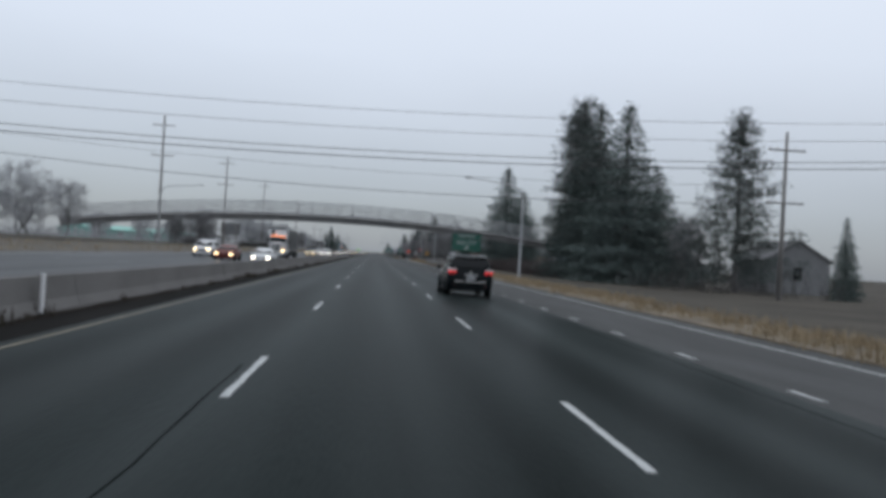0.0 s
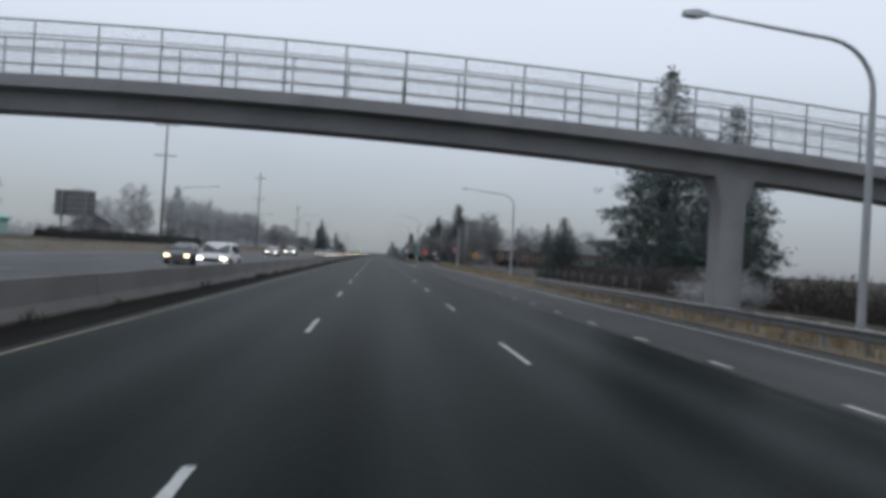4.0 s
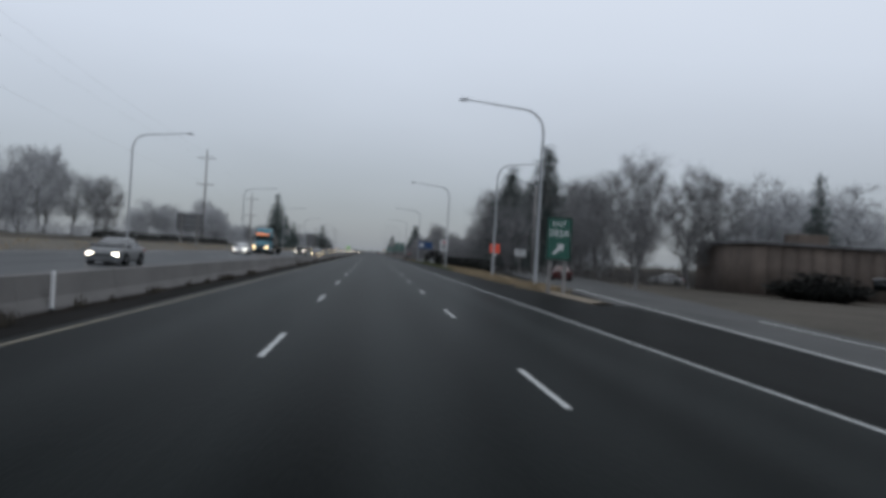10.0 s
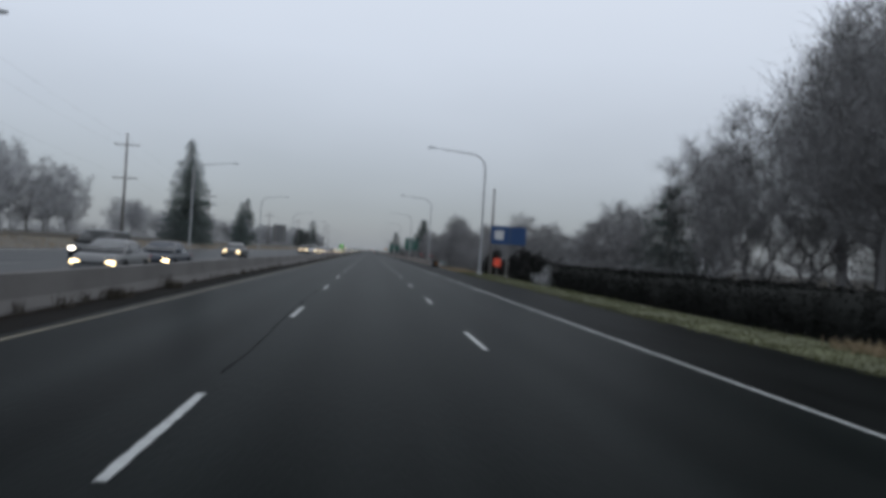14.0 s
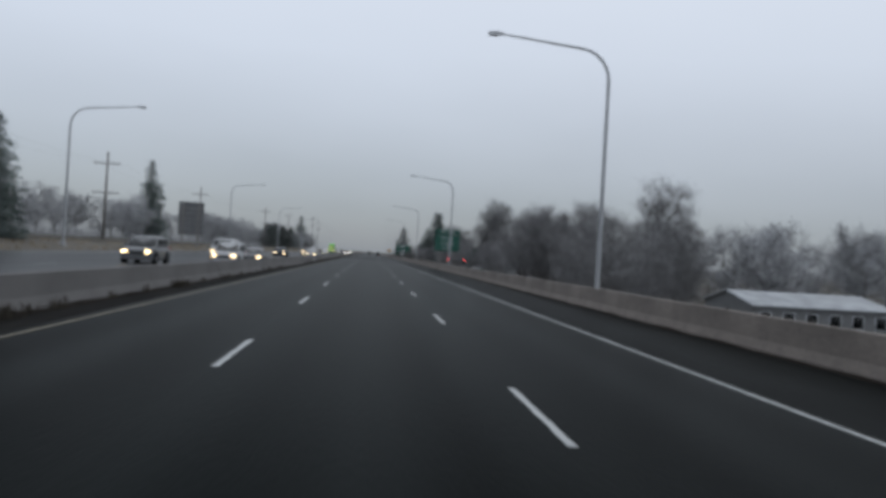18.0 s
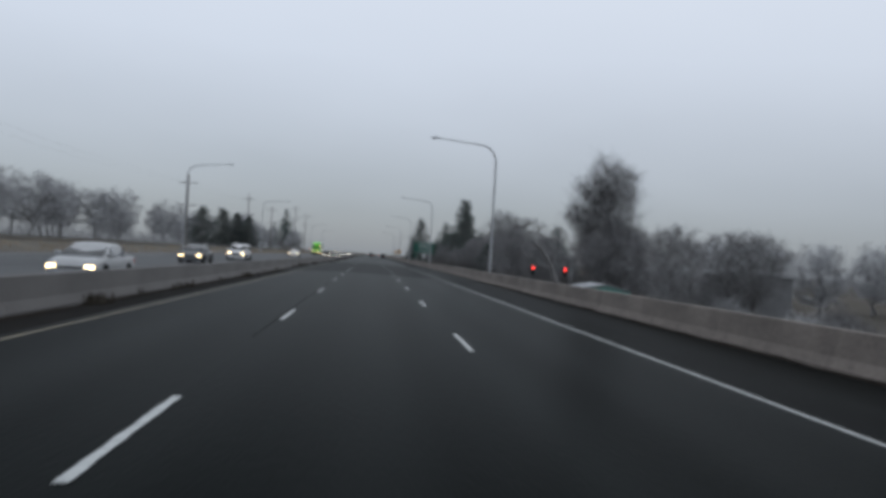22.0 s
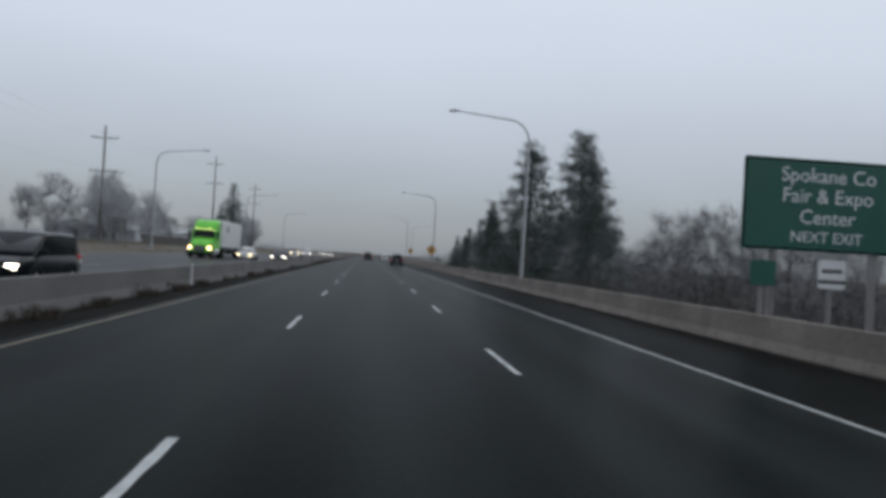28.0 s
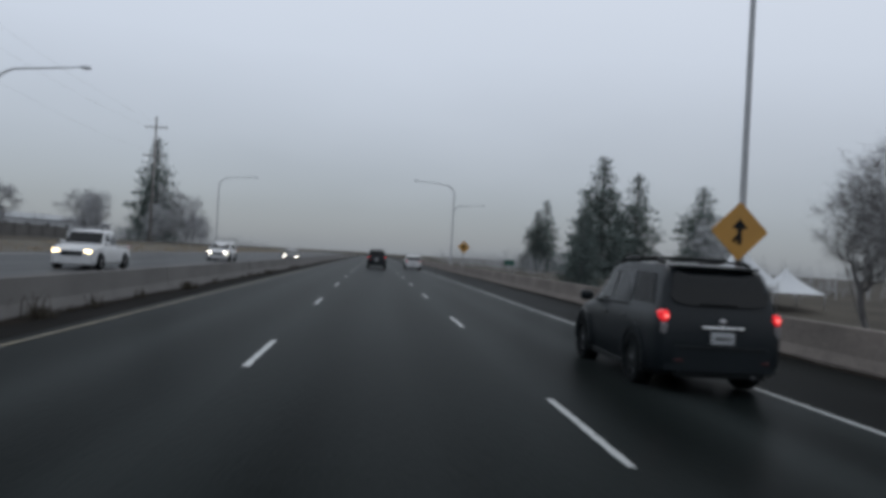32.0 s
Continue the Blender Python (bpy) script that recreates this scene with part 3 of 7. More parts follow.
barrier_run("median_barrier", "long grey concrete median barrier with weeds at its foot", -7.3, -0.16, 0.80, 0.30, -50, 1250, 6.1, M_CONCRETE)
barrier_run("roadside_barrier", "stained tan concrete barrier along the shoulder", 9.6, -0.35, 0.87, 0.30, 533.5, 1180, 5.6, M_CONCRETE_R)


def delineator(y):
    t = thing("delineator", "white delineator post on the median barrier", "delineator", (-6.98, y, -0.16), group="median delineators")
    part("post", nbox(-0.02, 0.02, -0.07, 0.07, 0.0, 0.86, bevel=0.008), M_SIGN_WHITE, t)
    part("foot", nbox(-0.06, 0.06, -0.10, 0.10, 0.0, 0.08, bevel=0.01), M_BLACK, t, "dark rubber foot")


for y in (20.9, 118.0, 311.3, 402.9, 632.0, 845.2, 922.4):
    delineator(y)


def weed_tufts(name, label, spots, material, height, n, spread, seed, width=0.03):
    """Thin bent blades in tufts, one mesh."""
    rnd = random.Random(seed)
    vs, fs = [], []
    for x, y, z, k in spots:
        for _ in range(n):
            a, lean = rnd.uniform(0, 6.283), rnd.uniform(0.1, 0.6)
            h = height * k * rnd.uniform(0.5, 1.15)
            bx, by = x + rnd.gauss(0, spread * k), y + rnd.gauss(0, spread * k * 1.4)
            ex, ey = math.cos(a) * lean * h, math.sin(a) * lean * h
            px, py = -math.sin(a) * width / 2, math.cos(a) * width / 2
            i = len(vs)
            vs += [(bx - px, by - py, z - 0.03), (bx + px, by + py, z - 0.03), (bx + ex * 0.4 + px * 0.8, by + ey * 0.4 + py * 0.8, z + h * 0.6),
                   (bx + ex * 0.4 - px * 0.8, by + ey * 0.4 - py * 0.8, z + h * 0.6), (bx + ex, by + ey, z + h)]
            fs += [(i, i + 1, i + 2, i + 3), (i + 3, i + 2, i + 4)]
    ob = new(name, soup(name, vs, fs, material))
    return tagged(ob, label, "weeds", kind="stuff")


def verge_plants():
    rnd = random.Random(21)
    spots = [(-6.93 + rnd.uniform(-0.04, 0.1), rnd.uniform(-20, 1080), -0.16, rnd.uniform(0.35, 1.0)) for _ in range(330)]
    spots += [(-6.9, y, -0.16, 1.5) for y in (224, 231, 367.5, 368.2, 386, 387.5, 437, 539, 640, 722, 838, 842, 931, 933.5, 945)]
    heaps = [(-6.80 + rnd.uniform(-0.05, 0.08), y + d, -0.14, rnd.uniform(0.7, 1.25)) for y in
             (12, 47, 58, 83, 96, 224, 231, 247, 262, 300, 308, 331, 338, 368, 376, 387, 392, 403, 418, 431, 437, 508, 539, 541.5, 556, 640, 645, 662, 687, 722, 741, 826, 830, 834, 838, 842, 846, 860, 868, 885, 922, 925, 933, 945, 958, 980)
             for d in (0.0, rnd.uniform(0.3, 0.8))]
    weed_tufts("tumbleweeds", "dark brown tumbleweed heaps caught against the median barrier", heaps, M_WEED, 0.26, 90, 0.14, 15, 0.02)
    weed_tufts("barrier_weeds", "dark dead weeds along the foot of the median barrier", spots, M_WEED, 0.36, 16, 0.13, 5)
    spots = []
    for _ in range(1500):
        y = rnd.uniform(20, 300)
        spots.append((ramp_right(y) + rnd.uniform(1.1, 4.0), y, -0.32, rnd.uniform(0.6, 1.2)))
    for _ in range(350):
        y = rnd.uniform(342, 392)
        spots.append((rnd.uniform(9.6, 11.6), y, -0.34, rnd.uniform(0.6, 1.1)))
    for _ in range(300):
        y = rnd.uniform(500, 525)
        spots.append((rnd.uniform(9.8, 12.5), y, -0.4, rnd.uniform(0.3, 0.6)))
    for _ in range(420):
        y = rnd.uniform(385, 430)
        spots.append((rnd.uniform(11.8, 13.4), y, -0.36, rnd.uniform(0.5, 0.9)))
    weed_tufts("dry_grass", "tall dry straw-coloured grass on the roadside verge", spots, M_BLADES, 0.42, 15, 0.3, 6, 0.035)
    spots = [(rnd.uniform(9.5, 12.7), rnd.uniform(388, 500), -0.33, rnd.uniform(0.5, 1.0)) for _ in range(1500)]
    weed_tufts("short_grass", "short green and yellow grass along the shoulder", spots, M_BLADES_GREEN, 0.12, 14, 0.3, 7, 0.03)
    spots = [(rnd.uniform(-27.5, -23.2), rnd.uniform(0, 1150), 0.35, rnd.uniform(0.6, 1.1)) for _ in range(1500)]
    weed_tufts("bank_grass", "dry brown grass on the bank beyond the oncoming lanes", [(x, y, gz(x, y) + 0.05, k) for x, y, z, k in spots], M_BLADES, 0.35, 9, 0.5, 8, 0.05)


verge_plants()


def guardrail(x, y0, y1):
    root = thing("guardrail", "weathered steel guardrail on posts beside the exit lane", "guardrail", (x, 0, -0.35))
    prof = [(0.0, 0.40), (0.07, 0.43), (0.07, 0.49), (0.01, 0.53), (0.01, 0.57), (0.07, 0.61), (0.07, 0.67), (0.0, 0.70), (-0.01, 0.70), (0.06, 0.665), (0.06, 0.615), (0.0, 0.57),
            (0.0, 0.53), (0.06, 0.485), (0.06, 0.435), (-0.01, 0.40)]
    y = y0
    while y < y1:
        bm = bmesh.new()
        extrude(bm, [(-p, q) for p, q in prof], "y", y, min(y1, y + 3.81) - 0.004)
        part("rail", bm, M_RAIL, root)
        for q in (y + 0.1, y + 2.0):
            part("post", nbox(0.02, 0.17, q, q + 0.15, -0.1, 0.72, bevel=0.01), M_WOOD, root, "dark wooden post")
        y += 3.81


guardrail(11.1, 94, 178)


def bridge_top(x):
    return 9.9 - 0.0015 * (x + 9) ** 2


def footbridge():
    root = thing("footbridge", "arched grey concrete footbridge with tall mesh railings over the freeway", "bridge", (0, 154, 0))
    xs = [-56 + 2.0 * k for k in range(50)]
    bm = bmesh.new()
    loft(bm, [[(x, -1.45, bridge_top(x) - 2.35), (x, 1.45, bridge_top(x) - 2.35), (x, 1.45, bridge_top(x) - 2.62), (x, 0.95, bridge_top(x) - 2.75),
               (x, 0.75, bridge_top(x) - 3.45), (x, -0.75, bridge_top(x) - 3.45), (x, -0.95, bridge_top(x) - 2.75), (x, -1.45, bridge_top(x) - 2.62)] for x in xs])
    deck = part("deck", bm, M_BRIDGE, root, sharp=0.3)
    for side in (-1, 1):
        bm = bmesh.new()
        loft(bm, [[(x, side * 1.46, bridge_top(x) - 2.62), (x, side * 1.56, bridge_top(x) - 2.62), (x, side * 1.56, bridge_top(x) - 2.12), (x, side * 1.46, bridge_top(x) - 2.12)] for x in xs])
        part("kerb", bm, M_BRIDGE, root)
        for h, r in ((0.0, 0.045), (-0.55, 0.028), (-1.1, 0.035), (-1.75, 0.028)):
            bm = bmesh.new()
            sweep(bm, [(x, side * 1.5, bridge_top(x) + h) for x in xs], [r] * len(xs), 6)
            part("rail", bm, M_STEEL, root)
        k = 0
        while -56 + k * 2.44 < 42:
            x = -56 + k * 2.44
            bm = tube(bmesh.new(), (x, side * 1.5, bridge_top(x) - 2.2), (x, side * 1.5, bridge_top(x) + 0.02), 0.045, sides=6)
            part("post", bm, M_STEEL, root)
            k += 1
        # chain-link infill as fine crossed wires
        vs, fs = [], []
        x = -55.0
        while x < 41:
            for d in (-1, 1):
                a, b = x, x + d * 1.6
                za, zb = bridge_top(a) - 2.1, bridge_top(b) - 0.02
                i = len(vs)
                vs += [(a - 0.008, side * 1.5, za), (a + 0.008, side * 1.5, za), (b + 0.008, side * 1.5, zb), (b - 0.008, side * 1.5, zb)]
                fs.append((i, i + 1, i + 2, i + 3))
            x += 0.22
        tagged(part("mesh_infill", soup("mesh_infill", vs, fs, M_STEEL), M_STEEL, root, "fine steel mesh"), kind="stuff")
    for x, w in ((14.6, 0.55), (-31.5, 0.55), (33.0, 0.5), (-50.0, 0.5)):
        zt, zb = bridge_top(x) - 3.4, gz(x, 154) - 0.3
        bm = bmesh.new()
        loft(bm, [[(x + dx * s, dy * 0.75 * s2, z) for dx, dy in ((-w, -0.8), (-w * 0.6, -1), (w * 0.6, -1), (w, -0.8), (w, 0.8), (w * 0.6, 1), (-w * 0.6, 1), (-w, 0.8))]
                  for z, s, s2 in ((zb, 1.0, 1.0), (zt - 1.2, 1.0, 1.0), (zt, 1.7, 1.25))])
        part("pier", bm, M_BRIDGE, root)


footbridge()


# ---- lamps, poles and wires ----
def street_lamp(x, y, side, h=12.3, arm=6.0, z=None, label="tall grey steel street lamp with a curved arm"):
    z = gz(x, y) - 0.05 if z is None else z
    t = thing("street_lamp", label, "street lamp", (x, y, z), group="freeway lamps")
    part("base", tube(bmesh.new(), (0, 0, -0.3), (0, 0, 0.45), 0.30, 0.28, 12), M_BRIDGE, t, "concrete footing")
    h = h - z
    r = 1.5
    pts = [(0, 0, 0.4), (0, 0, 3), (0, 0, 6), (0, 0, h - r - 0.35)]
    rad = [0.125, 0.115, 0.10, 0.085]
    for k in range(1, 7):
        a = k / 6 * 1.45
        pts.append((side * r * (1 - math.cos(a)), 0, h - r - 0.35 + r * math.sin(a)))
        rad.append(0.082 - 0.003 * k)
    pts.append((side * (arm - 0.7), 0, h + 0.02))
    rad.append(0.042)
    part("pole", sweep(bmesh.new(), pts[:4], rad[:4], 10), M_POLE, t)
    part("arm", sweep(bmesh.new(), pts[3:], rad[3:], 8), M_POLE, t)
    bm = bmesh.new()
    x0, x1 = side * (arm - 0.75), side * arm
    loft(bm, [[(x0, -0.05, h), (x0, 0.05, h), (x0, 0.05, h + 0.09), (x0, -0.05, h + 0.09)],
              [((x0 + x1) / 2, -0.17, h - 0.08), ((x0 + x1) / 2, 0.17, h - 0.08), ((x0 + x1) / 2, 0.13, h + 0.13), ((x0 + x1) / 2, -0.13, h + 0.13)],
              [(x1, -0.13, h - 0.05), (x1, 0.13, h - 0.05), (x1, 0.09, h + 0.09), (x1, -0.09, h + 0.09)]])
    part("lamp_head", bm, M_POLE, t)
    return t


for y in (349.5, 417.6, 492.0, 565.0, 638.5, 714.5, 793.8, 872.7, 953.0, 1047.0):
    street_lamp(10.85 if 700 < y < 720 else 11.05, y, -1)
street_lamp(13.5, 81.0, -1, h=9.1, arm=5.7)
street_lamp(13.2, 141.5, -1, h=8.7, arm=5.7)
street_lamp(15.2, 214.0, -1, h=9.6, arm=6.2)
street_lamp(15.9, 283.4, -1, h=8.6, arm=6.3)
street_lamp(12.2, 377.0, 1, h=11.6)
street_lamp(14.5, 1083.0, 1, h=11.6)
for lx, ly, lh in ((-31.0, 122.0, 9.6), (-31.0, 246.0, 10.2), (-31.7, 315.6, 9.2)):
    street_lamp(lx, ly, 1, h=lh, label="grey steel street lamp beyond the oncoming lanes")
for y in (379.0, 452.3, 525.0, 596.0, 675.0, 753.0, 830.0, 910.5, 983.0, 1060.0):
    street_lamp(-25.2, y, 1, h=12.4, label="grey steel street lamp beyond the oncoming lanes")


def utility_pole(x, y, top, arms=2, lean=0.0, gap=4.6, label="tall wooden utility pole with crossarms"):
    z = gz(x, y) - 0.2
    t = thing("utility_pole", label, "utility pole", (x, y, z), group="utility poles")
    part("pole", tube(bmesh.new(), (0, 0, 0), (lean, 0, top - z), 0.23, 0.13, 10), M_WOOD, t)
    for k in range(arms):
        h = top - z - 1.6 - gap * k
        a = part("crossarm", nbox(-1.7, 1.7, -0.19, -0.07, h - 0.07, h + 0.07, bevel=0.01), M_WOOD, t)
        for dx in (-1.55, -0.8, 0.8, 1.55):
            part("insulator", tube(bmesh.new(), (dx, -0.13, h + 0.07), (dx, -0.13, h + 0.27), 0.05, 0.03, 6), M_STEEL, a, "small insulator")
    return t


# x, y, height of the upper crossarm, drop to the lower one
LEFT_POLES = ((-33.3, 72.0, 19.0, 4.6), (-33.3, 131.0, 19.0, 4.6), (-33.3, 184.6, 19.0, 4.6), (-33.3, 246.0, 19.0, 4.6),
              (-32.6, 340.6, 19.7, 5.6), (-33.6, 457.3, 17.9, 5.2), (-34.4, 525.0, 14.0, 4.6), (-35.2, 588.0, 11.0, 4.1),
              (-35.3, 638.0, 11.2, 3.9), (-36.3, 703.0, 11.6, 4.2), (-34.2, 794.5, 12.6, 4.1), (-33.7, 865.0, 14.4, 4.2),
              (-34.0, 919.6, 14.2, 4.2), (-32.4, 985.5, 18.2, 4.0), (-33.3, 1052.0, 18.2, 4.2))
for x, y, arm, gap in LEFT_POLES:
    utility_pole(x, y, arm + 1.6, gap=gap)
for (xa, ya, za, ga), (xb, yb, zb, gb) in zip(LEFT_POLES[4:], LEFT_POLES[5:]):
    t = thing("power_line", "thin dark wires strung between two utility poles", "power line", (xa, ya, za), group="power lines")
    for dx, low in ((-1.55, 0), (1.55, 0), (0.8, 1)):
        pts = []
        for k in range(13):
            f = k / 12
            pts.append((dx + f * (xb - xa), -0.13 + f * (yb - ya), 0.25 - low * ga + f * (zb - za - low * (gb - ga)) - 4 * 0.9 * f * (1 - f)))
        part("wire", sweep(bmesh.new(), pts, [0.006] * 13, 4), M_WIRE, t)
t = utility_pole(16.6, 276.8, 8.4, arms=0, lean=0.25, label="leaning dark wooden pole with a lamp beside the ramp")
o = 0.2 - gz(16.6, 276.8)
lamp_arm = part("lamp_arm", sweep(bmesh.new(), [(0.2, 0, 7.0 + o), (0.9, 0, 7.4 + o), (1.7, 0, 7.55 + o), (2.3, 0, 7.55 + o)], [0.035] * 4, 8), M_POLE, t, "curved grey lamp arm")
part("lamp_head", nbox(2.2, 2.85, -0.14, 0.14, 7.46 + o, 7.62 + o, bevel=0.04), M_POLE, lamp_arm)
utility_pole(22.5, 408.0, 12.0, arms=0, label="dark wooden pole among the roadside trees")
utility_pole(15.5, 514.5, 10.5, arms=0, label="dark wooden pole beside the shoulder")
utility_pole(34.8, 72.0, 14.0, arms=2)
utility_pole(-36.0, 57.0, 12.0, arms=1)
utility_pole(39.0, 57.0, 12.5, arms=1)
utility_pole(36.3, 862.0, 9.9, arms=1, label="wooden utility pole behind the barrier")


def wire(name, p, q, sag, r, label):
    n = 14
    pts = []
    for k in range(n + 1):
        u = k / n
        c = Vector(p).lerp(Vector(q), u)
        pts.append((c.x, c.y, c.z - 4 * sag * u * (1 - u)))
    bm = bmesh.new()
    if abs(p[0] - q[0]) > abs(p[1] - q[1]):
        sweep(bm, pts, [r] * len(pts), 5)
    else:
        rings = [[(x - r, y, z), (x, y, z + r), (x + r, y, z), (x, y, z - r)] for x, y, z in pts]
        loft(bm, rings)
    ob = new(name, to_mesh(name, bm, M_WIRE))
    tagged(ob, label, "power line", "power lines")


for dz, dy, r in ((0.0, 0.0, 0.035), (0.45, 0.0, 0.030), (1.9, 0.0, 0.018), (3.1, 0.0, 0.018)):
    wire("power_line", (-36.0, 57 + dy, 8.2 + dz), (39.0, 57 + dy, 9.6 + dz), 1.2, r, "sagging power line across the freeway")
for dz, dy, r in ((0.0, 0.0, 0.03), (1.6, 0.0, 0.016)):
    wire("power_line", (-33.3, 72 + dy, 8.0 + dz), (34.8, 72 + dy, 7.8 + dz), 1.2, r, "sagging power line across the freeway")

def traffic_signal(x, y, h):
    z = gz(x, y)
    t = thing("traffic_signal", "grey traffic signal mast with two red lights", "traffic signal", (x, y, z))
    part("mast", tube(bmesh.new(), (5.2, 0, 0), (5.2, 0, h - z + 0.7), 0.13, 0.10, 10), M_SIGN_BACK, t)
    part("mast_arm", tube(bmesh.new(), (5.2, 0, h - z + 0.5), (-0.4, 0, h - z + 0.6), 0.08, 0.05, 8), M_SIGN_BACK, t)
    for dx in (0.0, 4.4):
        hd = part("signal_head", nbox(dx - 0.18, dx + 0.18, -0.15, 0.12, h - z - 0.75, h - z + 0.35, bevel=0.03), M_BLACK, t, "black signal housing")
        for k, m in ((0, M_SIGNAL), (1, M_BLACK), (2, M_BLACK)):
            part("lens", tube(bmesh.new(), (dx, -0.155, h - z + 0.16 - 0.36 * k), (dx, -0.18, h - z + 0.16 - 0.36 * k), 0.15, 0.15, 14), m, hd,
                 "glowing red lens" if k == 0 else "")


traffic_signal(21.6, 748, 0.65)

# ---- signs ----
def rounded(w, h, r, n=4):
    pts = []
    for cx, cz, a0 in ((w / 2 - r, h / 2 - r, 0), (-w / 2 + r, h / 2 - r, 90), (-w / 2 + r, -h / 2 + r, 180), (w / 2 - r, -h / 2 + r, 270)):
        for k in range(n + 1):
            a = radians(a0 + 90 * k / n)
            pts.append((cx + r * math.cos(a), cz + r * math.sin(a)))
    return pts


def plate(parent, name, x, z, w, h, material, y=0.0, r=0.08, thick=0.03, label=""):
    bm = bmesh.new()
    extrude(bm, [(x + p, z + q) for p, q in rounded(w, h, r)], "y", y, y - thick)
    return part(name, bm, material, parent, label)


def border(parent, x, z, w, h, t, material, y):
    bm = bmesh.new()
    out, inn = rounded(w, h, 0.10), rounded(w - 2 * t, h - 2 * t, 0.07)
    vo = [bm.verts.new((x + p, y, z + q)) for p, q in out]
    vi = [bm.verts.new((x + p, y, z + q)) for p, q in inn]
    for i in range(len(vo)):
        j = (i + 1) % len(vo)
        bm.faces.new((vo[i], vo[j], vi[j], vi[i]))
    bmesh.ops.solidify(bm, geom=bm.faces, thickness=0.004)
    return part("border", bm, material, parent, "white border")


def sign_posts(t, xs, z0, z1, material=M_WOOD, s=0.09):
    for x in xs:
        part("post", nbox(x - s, x + s, 0.02, 0.02 + 2 * s, z0, z1, bevel=0.01), material, t)


def arrow(parent, x, z, s, material, y, angle=45):
    pts = [(-0.09, -0.5), (0.09, -0.5), (0.09, 0.1), (0.32, 0.1), (0, 0.5), (-0.32, 0.1), (-0.09, 0.1)]
    ca, sa = math.cos(radians(-angle)), math.sin(radians(-angle))
    bm = bmesh.new()
    extrude(bm, [(x + s * (p * ca - q * sa), z + s * (p * sa + q * ca)) for p, q in pts], "y", y, y - 0.006)
    return part("arrow", bm, material, parent, "white arrow" if material is M_SIGN_WHITE else "black arrow")


def guide_sign(name, label, x0, x1, y, z0, z1, lines, tab=None, posts=2, turn=0.0):
    """A large green guide sign; lines: (text, size, height above the sign's middle)."""
    cx, cz, w, h = (x0 + x1) / 2, (z0 + z1) / 2, x1 - x0, z1 - z0
    g = gz(cx, y) - 0.1
    t = thing(name, label, "road sign", (cx, y, g), turn)
    cz -= g
    plate(t, "panel", 0, cz, w, h, M_SIGN_GREEN, label="green sign panel")
    border(t, 0, cz, w - 0.06, h - 0.06, 0.05, M_SIGN_WHITE, -0.032)
    for text, size, dz in lines:
        if text == "/":
            arrow(t, 0.0, cz + dz, size, M_SIGN_WHITE, -0.032)
        else:
            legend(text, size, M_SIGN_WHITE, t, 0, cz + dz, -0.034)
    if tab:
        text, tw, th, tx, size = tab
        plate(t, "exit_tab", tx, cz + h / 2 + th / 2 + 0.02, tw, th, M_SIGN_GREEN, label="green exit number tab")
        border(t, tx, cz + h / 2 + th / 2 + 0.02, tw - 0.06, th - 0.06, 0.04, M_SIGN_WHITE, -0.032)
        legend(text, size, M_SIGN_WHITE, t, tx, cz + h / 2 + th / 2 + 0.02, -0.034)
    sign_posts(t, [-w * 0.3, w * 0.3][:posts] if posts > 1 else [0.0], -0.2, cz + h / 2 - 0.1)
    return t


guide_sign("exit_sign", "green exit sign with white lettering on two wooden posts", 12.1, 17.0, 136.0, 2.5, 4.58,
           (("Altamont St", 0.66, 0.42), ("/", 0.85, -0.48)), tab=("EXIT 283A", 4.9, 0.86, 0.0, 0.56))
guide_sign("distance_sign", "green half-mile exit sign with white lettering", 10.2, 14.3, 655.5, 2.3, 5.0,
           (("Thor St", 0.62, 0.75), ("Freya St", 0.62, -0.05), ("½ MILE", 0.48, -0.85)), tab=("EXIT 283B", 4.0, 0.82, 0.05, 0.55))
guide_sign("fair_sign", "large green fairground sign with white lettering", 10.05, 15.1, 835.6, 2.27, 4.9,
           (("Spokane Co", 0.58, 0.84), ("Fair & Expo", 0.58, 0.25), ("Center", 0.58, -0.35), ("NEXT EXIT", 0.44, -0.92)))
guide_sign("gore_sign", "green exit number sign with a white arrow on a post", 9.7, 11.2, 340.4, 1.6, 4.1,
           (("EXIT", 0.42, 0.85), ("283A", 0.58, 0.30), ("/", 0.85, -0.6)), posts=2)
guide_sign("small_guide_sign", "small green sign on the verge by the merging ramp", 20.0, 21.6, 1053.4, 0.7, 1.5, (), posts=2)


def bars(parent, x, z, w, rows, pitch, h, material, y):
    for k in range(rows):
        ww = w * (0.75 + 0.25 * ((k * 7) % 4) / 3)
        part("lettering_bar", nbox(x - ww / 2, x + ww / 2, y - 0.005, y, z - k * pitch - h / 2, z - k * pitch + h / 2), material, parent)


def post_sign(name, label, x, y, z0, z1, w, material, post=M_WOOD, turn=0.0):
    g = gz(x, y) - 0.1
    t = thing(name, label, "road sign", (x, y, g), turn)
    plate(t, "panel", 0, (z0 + z1) / 2 - g, w, z1 - z0, material)
    sign_posts(t, [0.0], -0.2, z1 - g - 0.1, post, 0.06)
    return t, -g


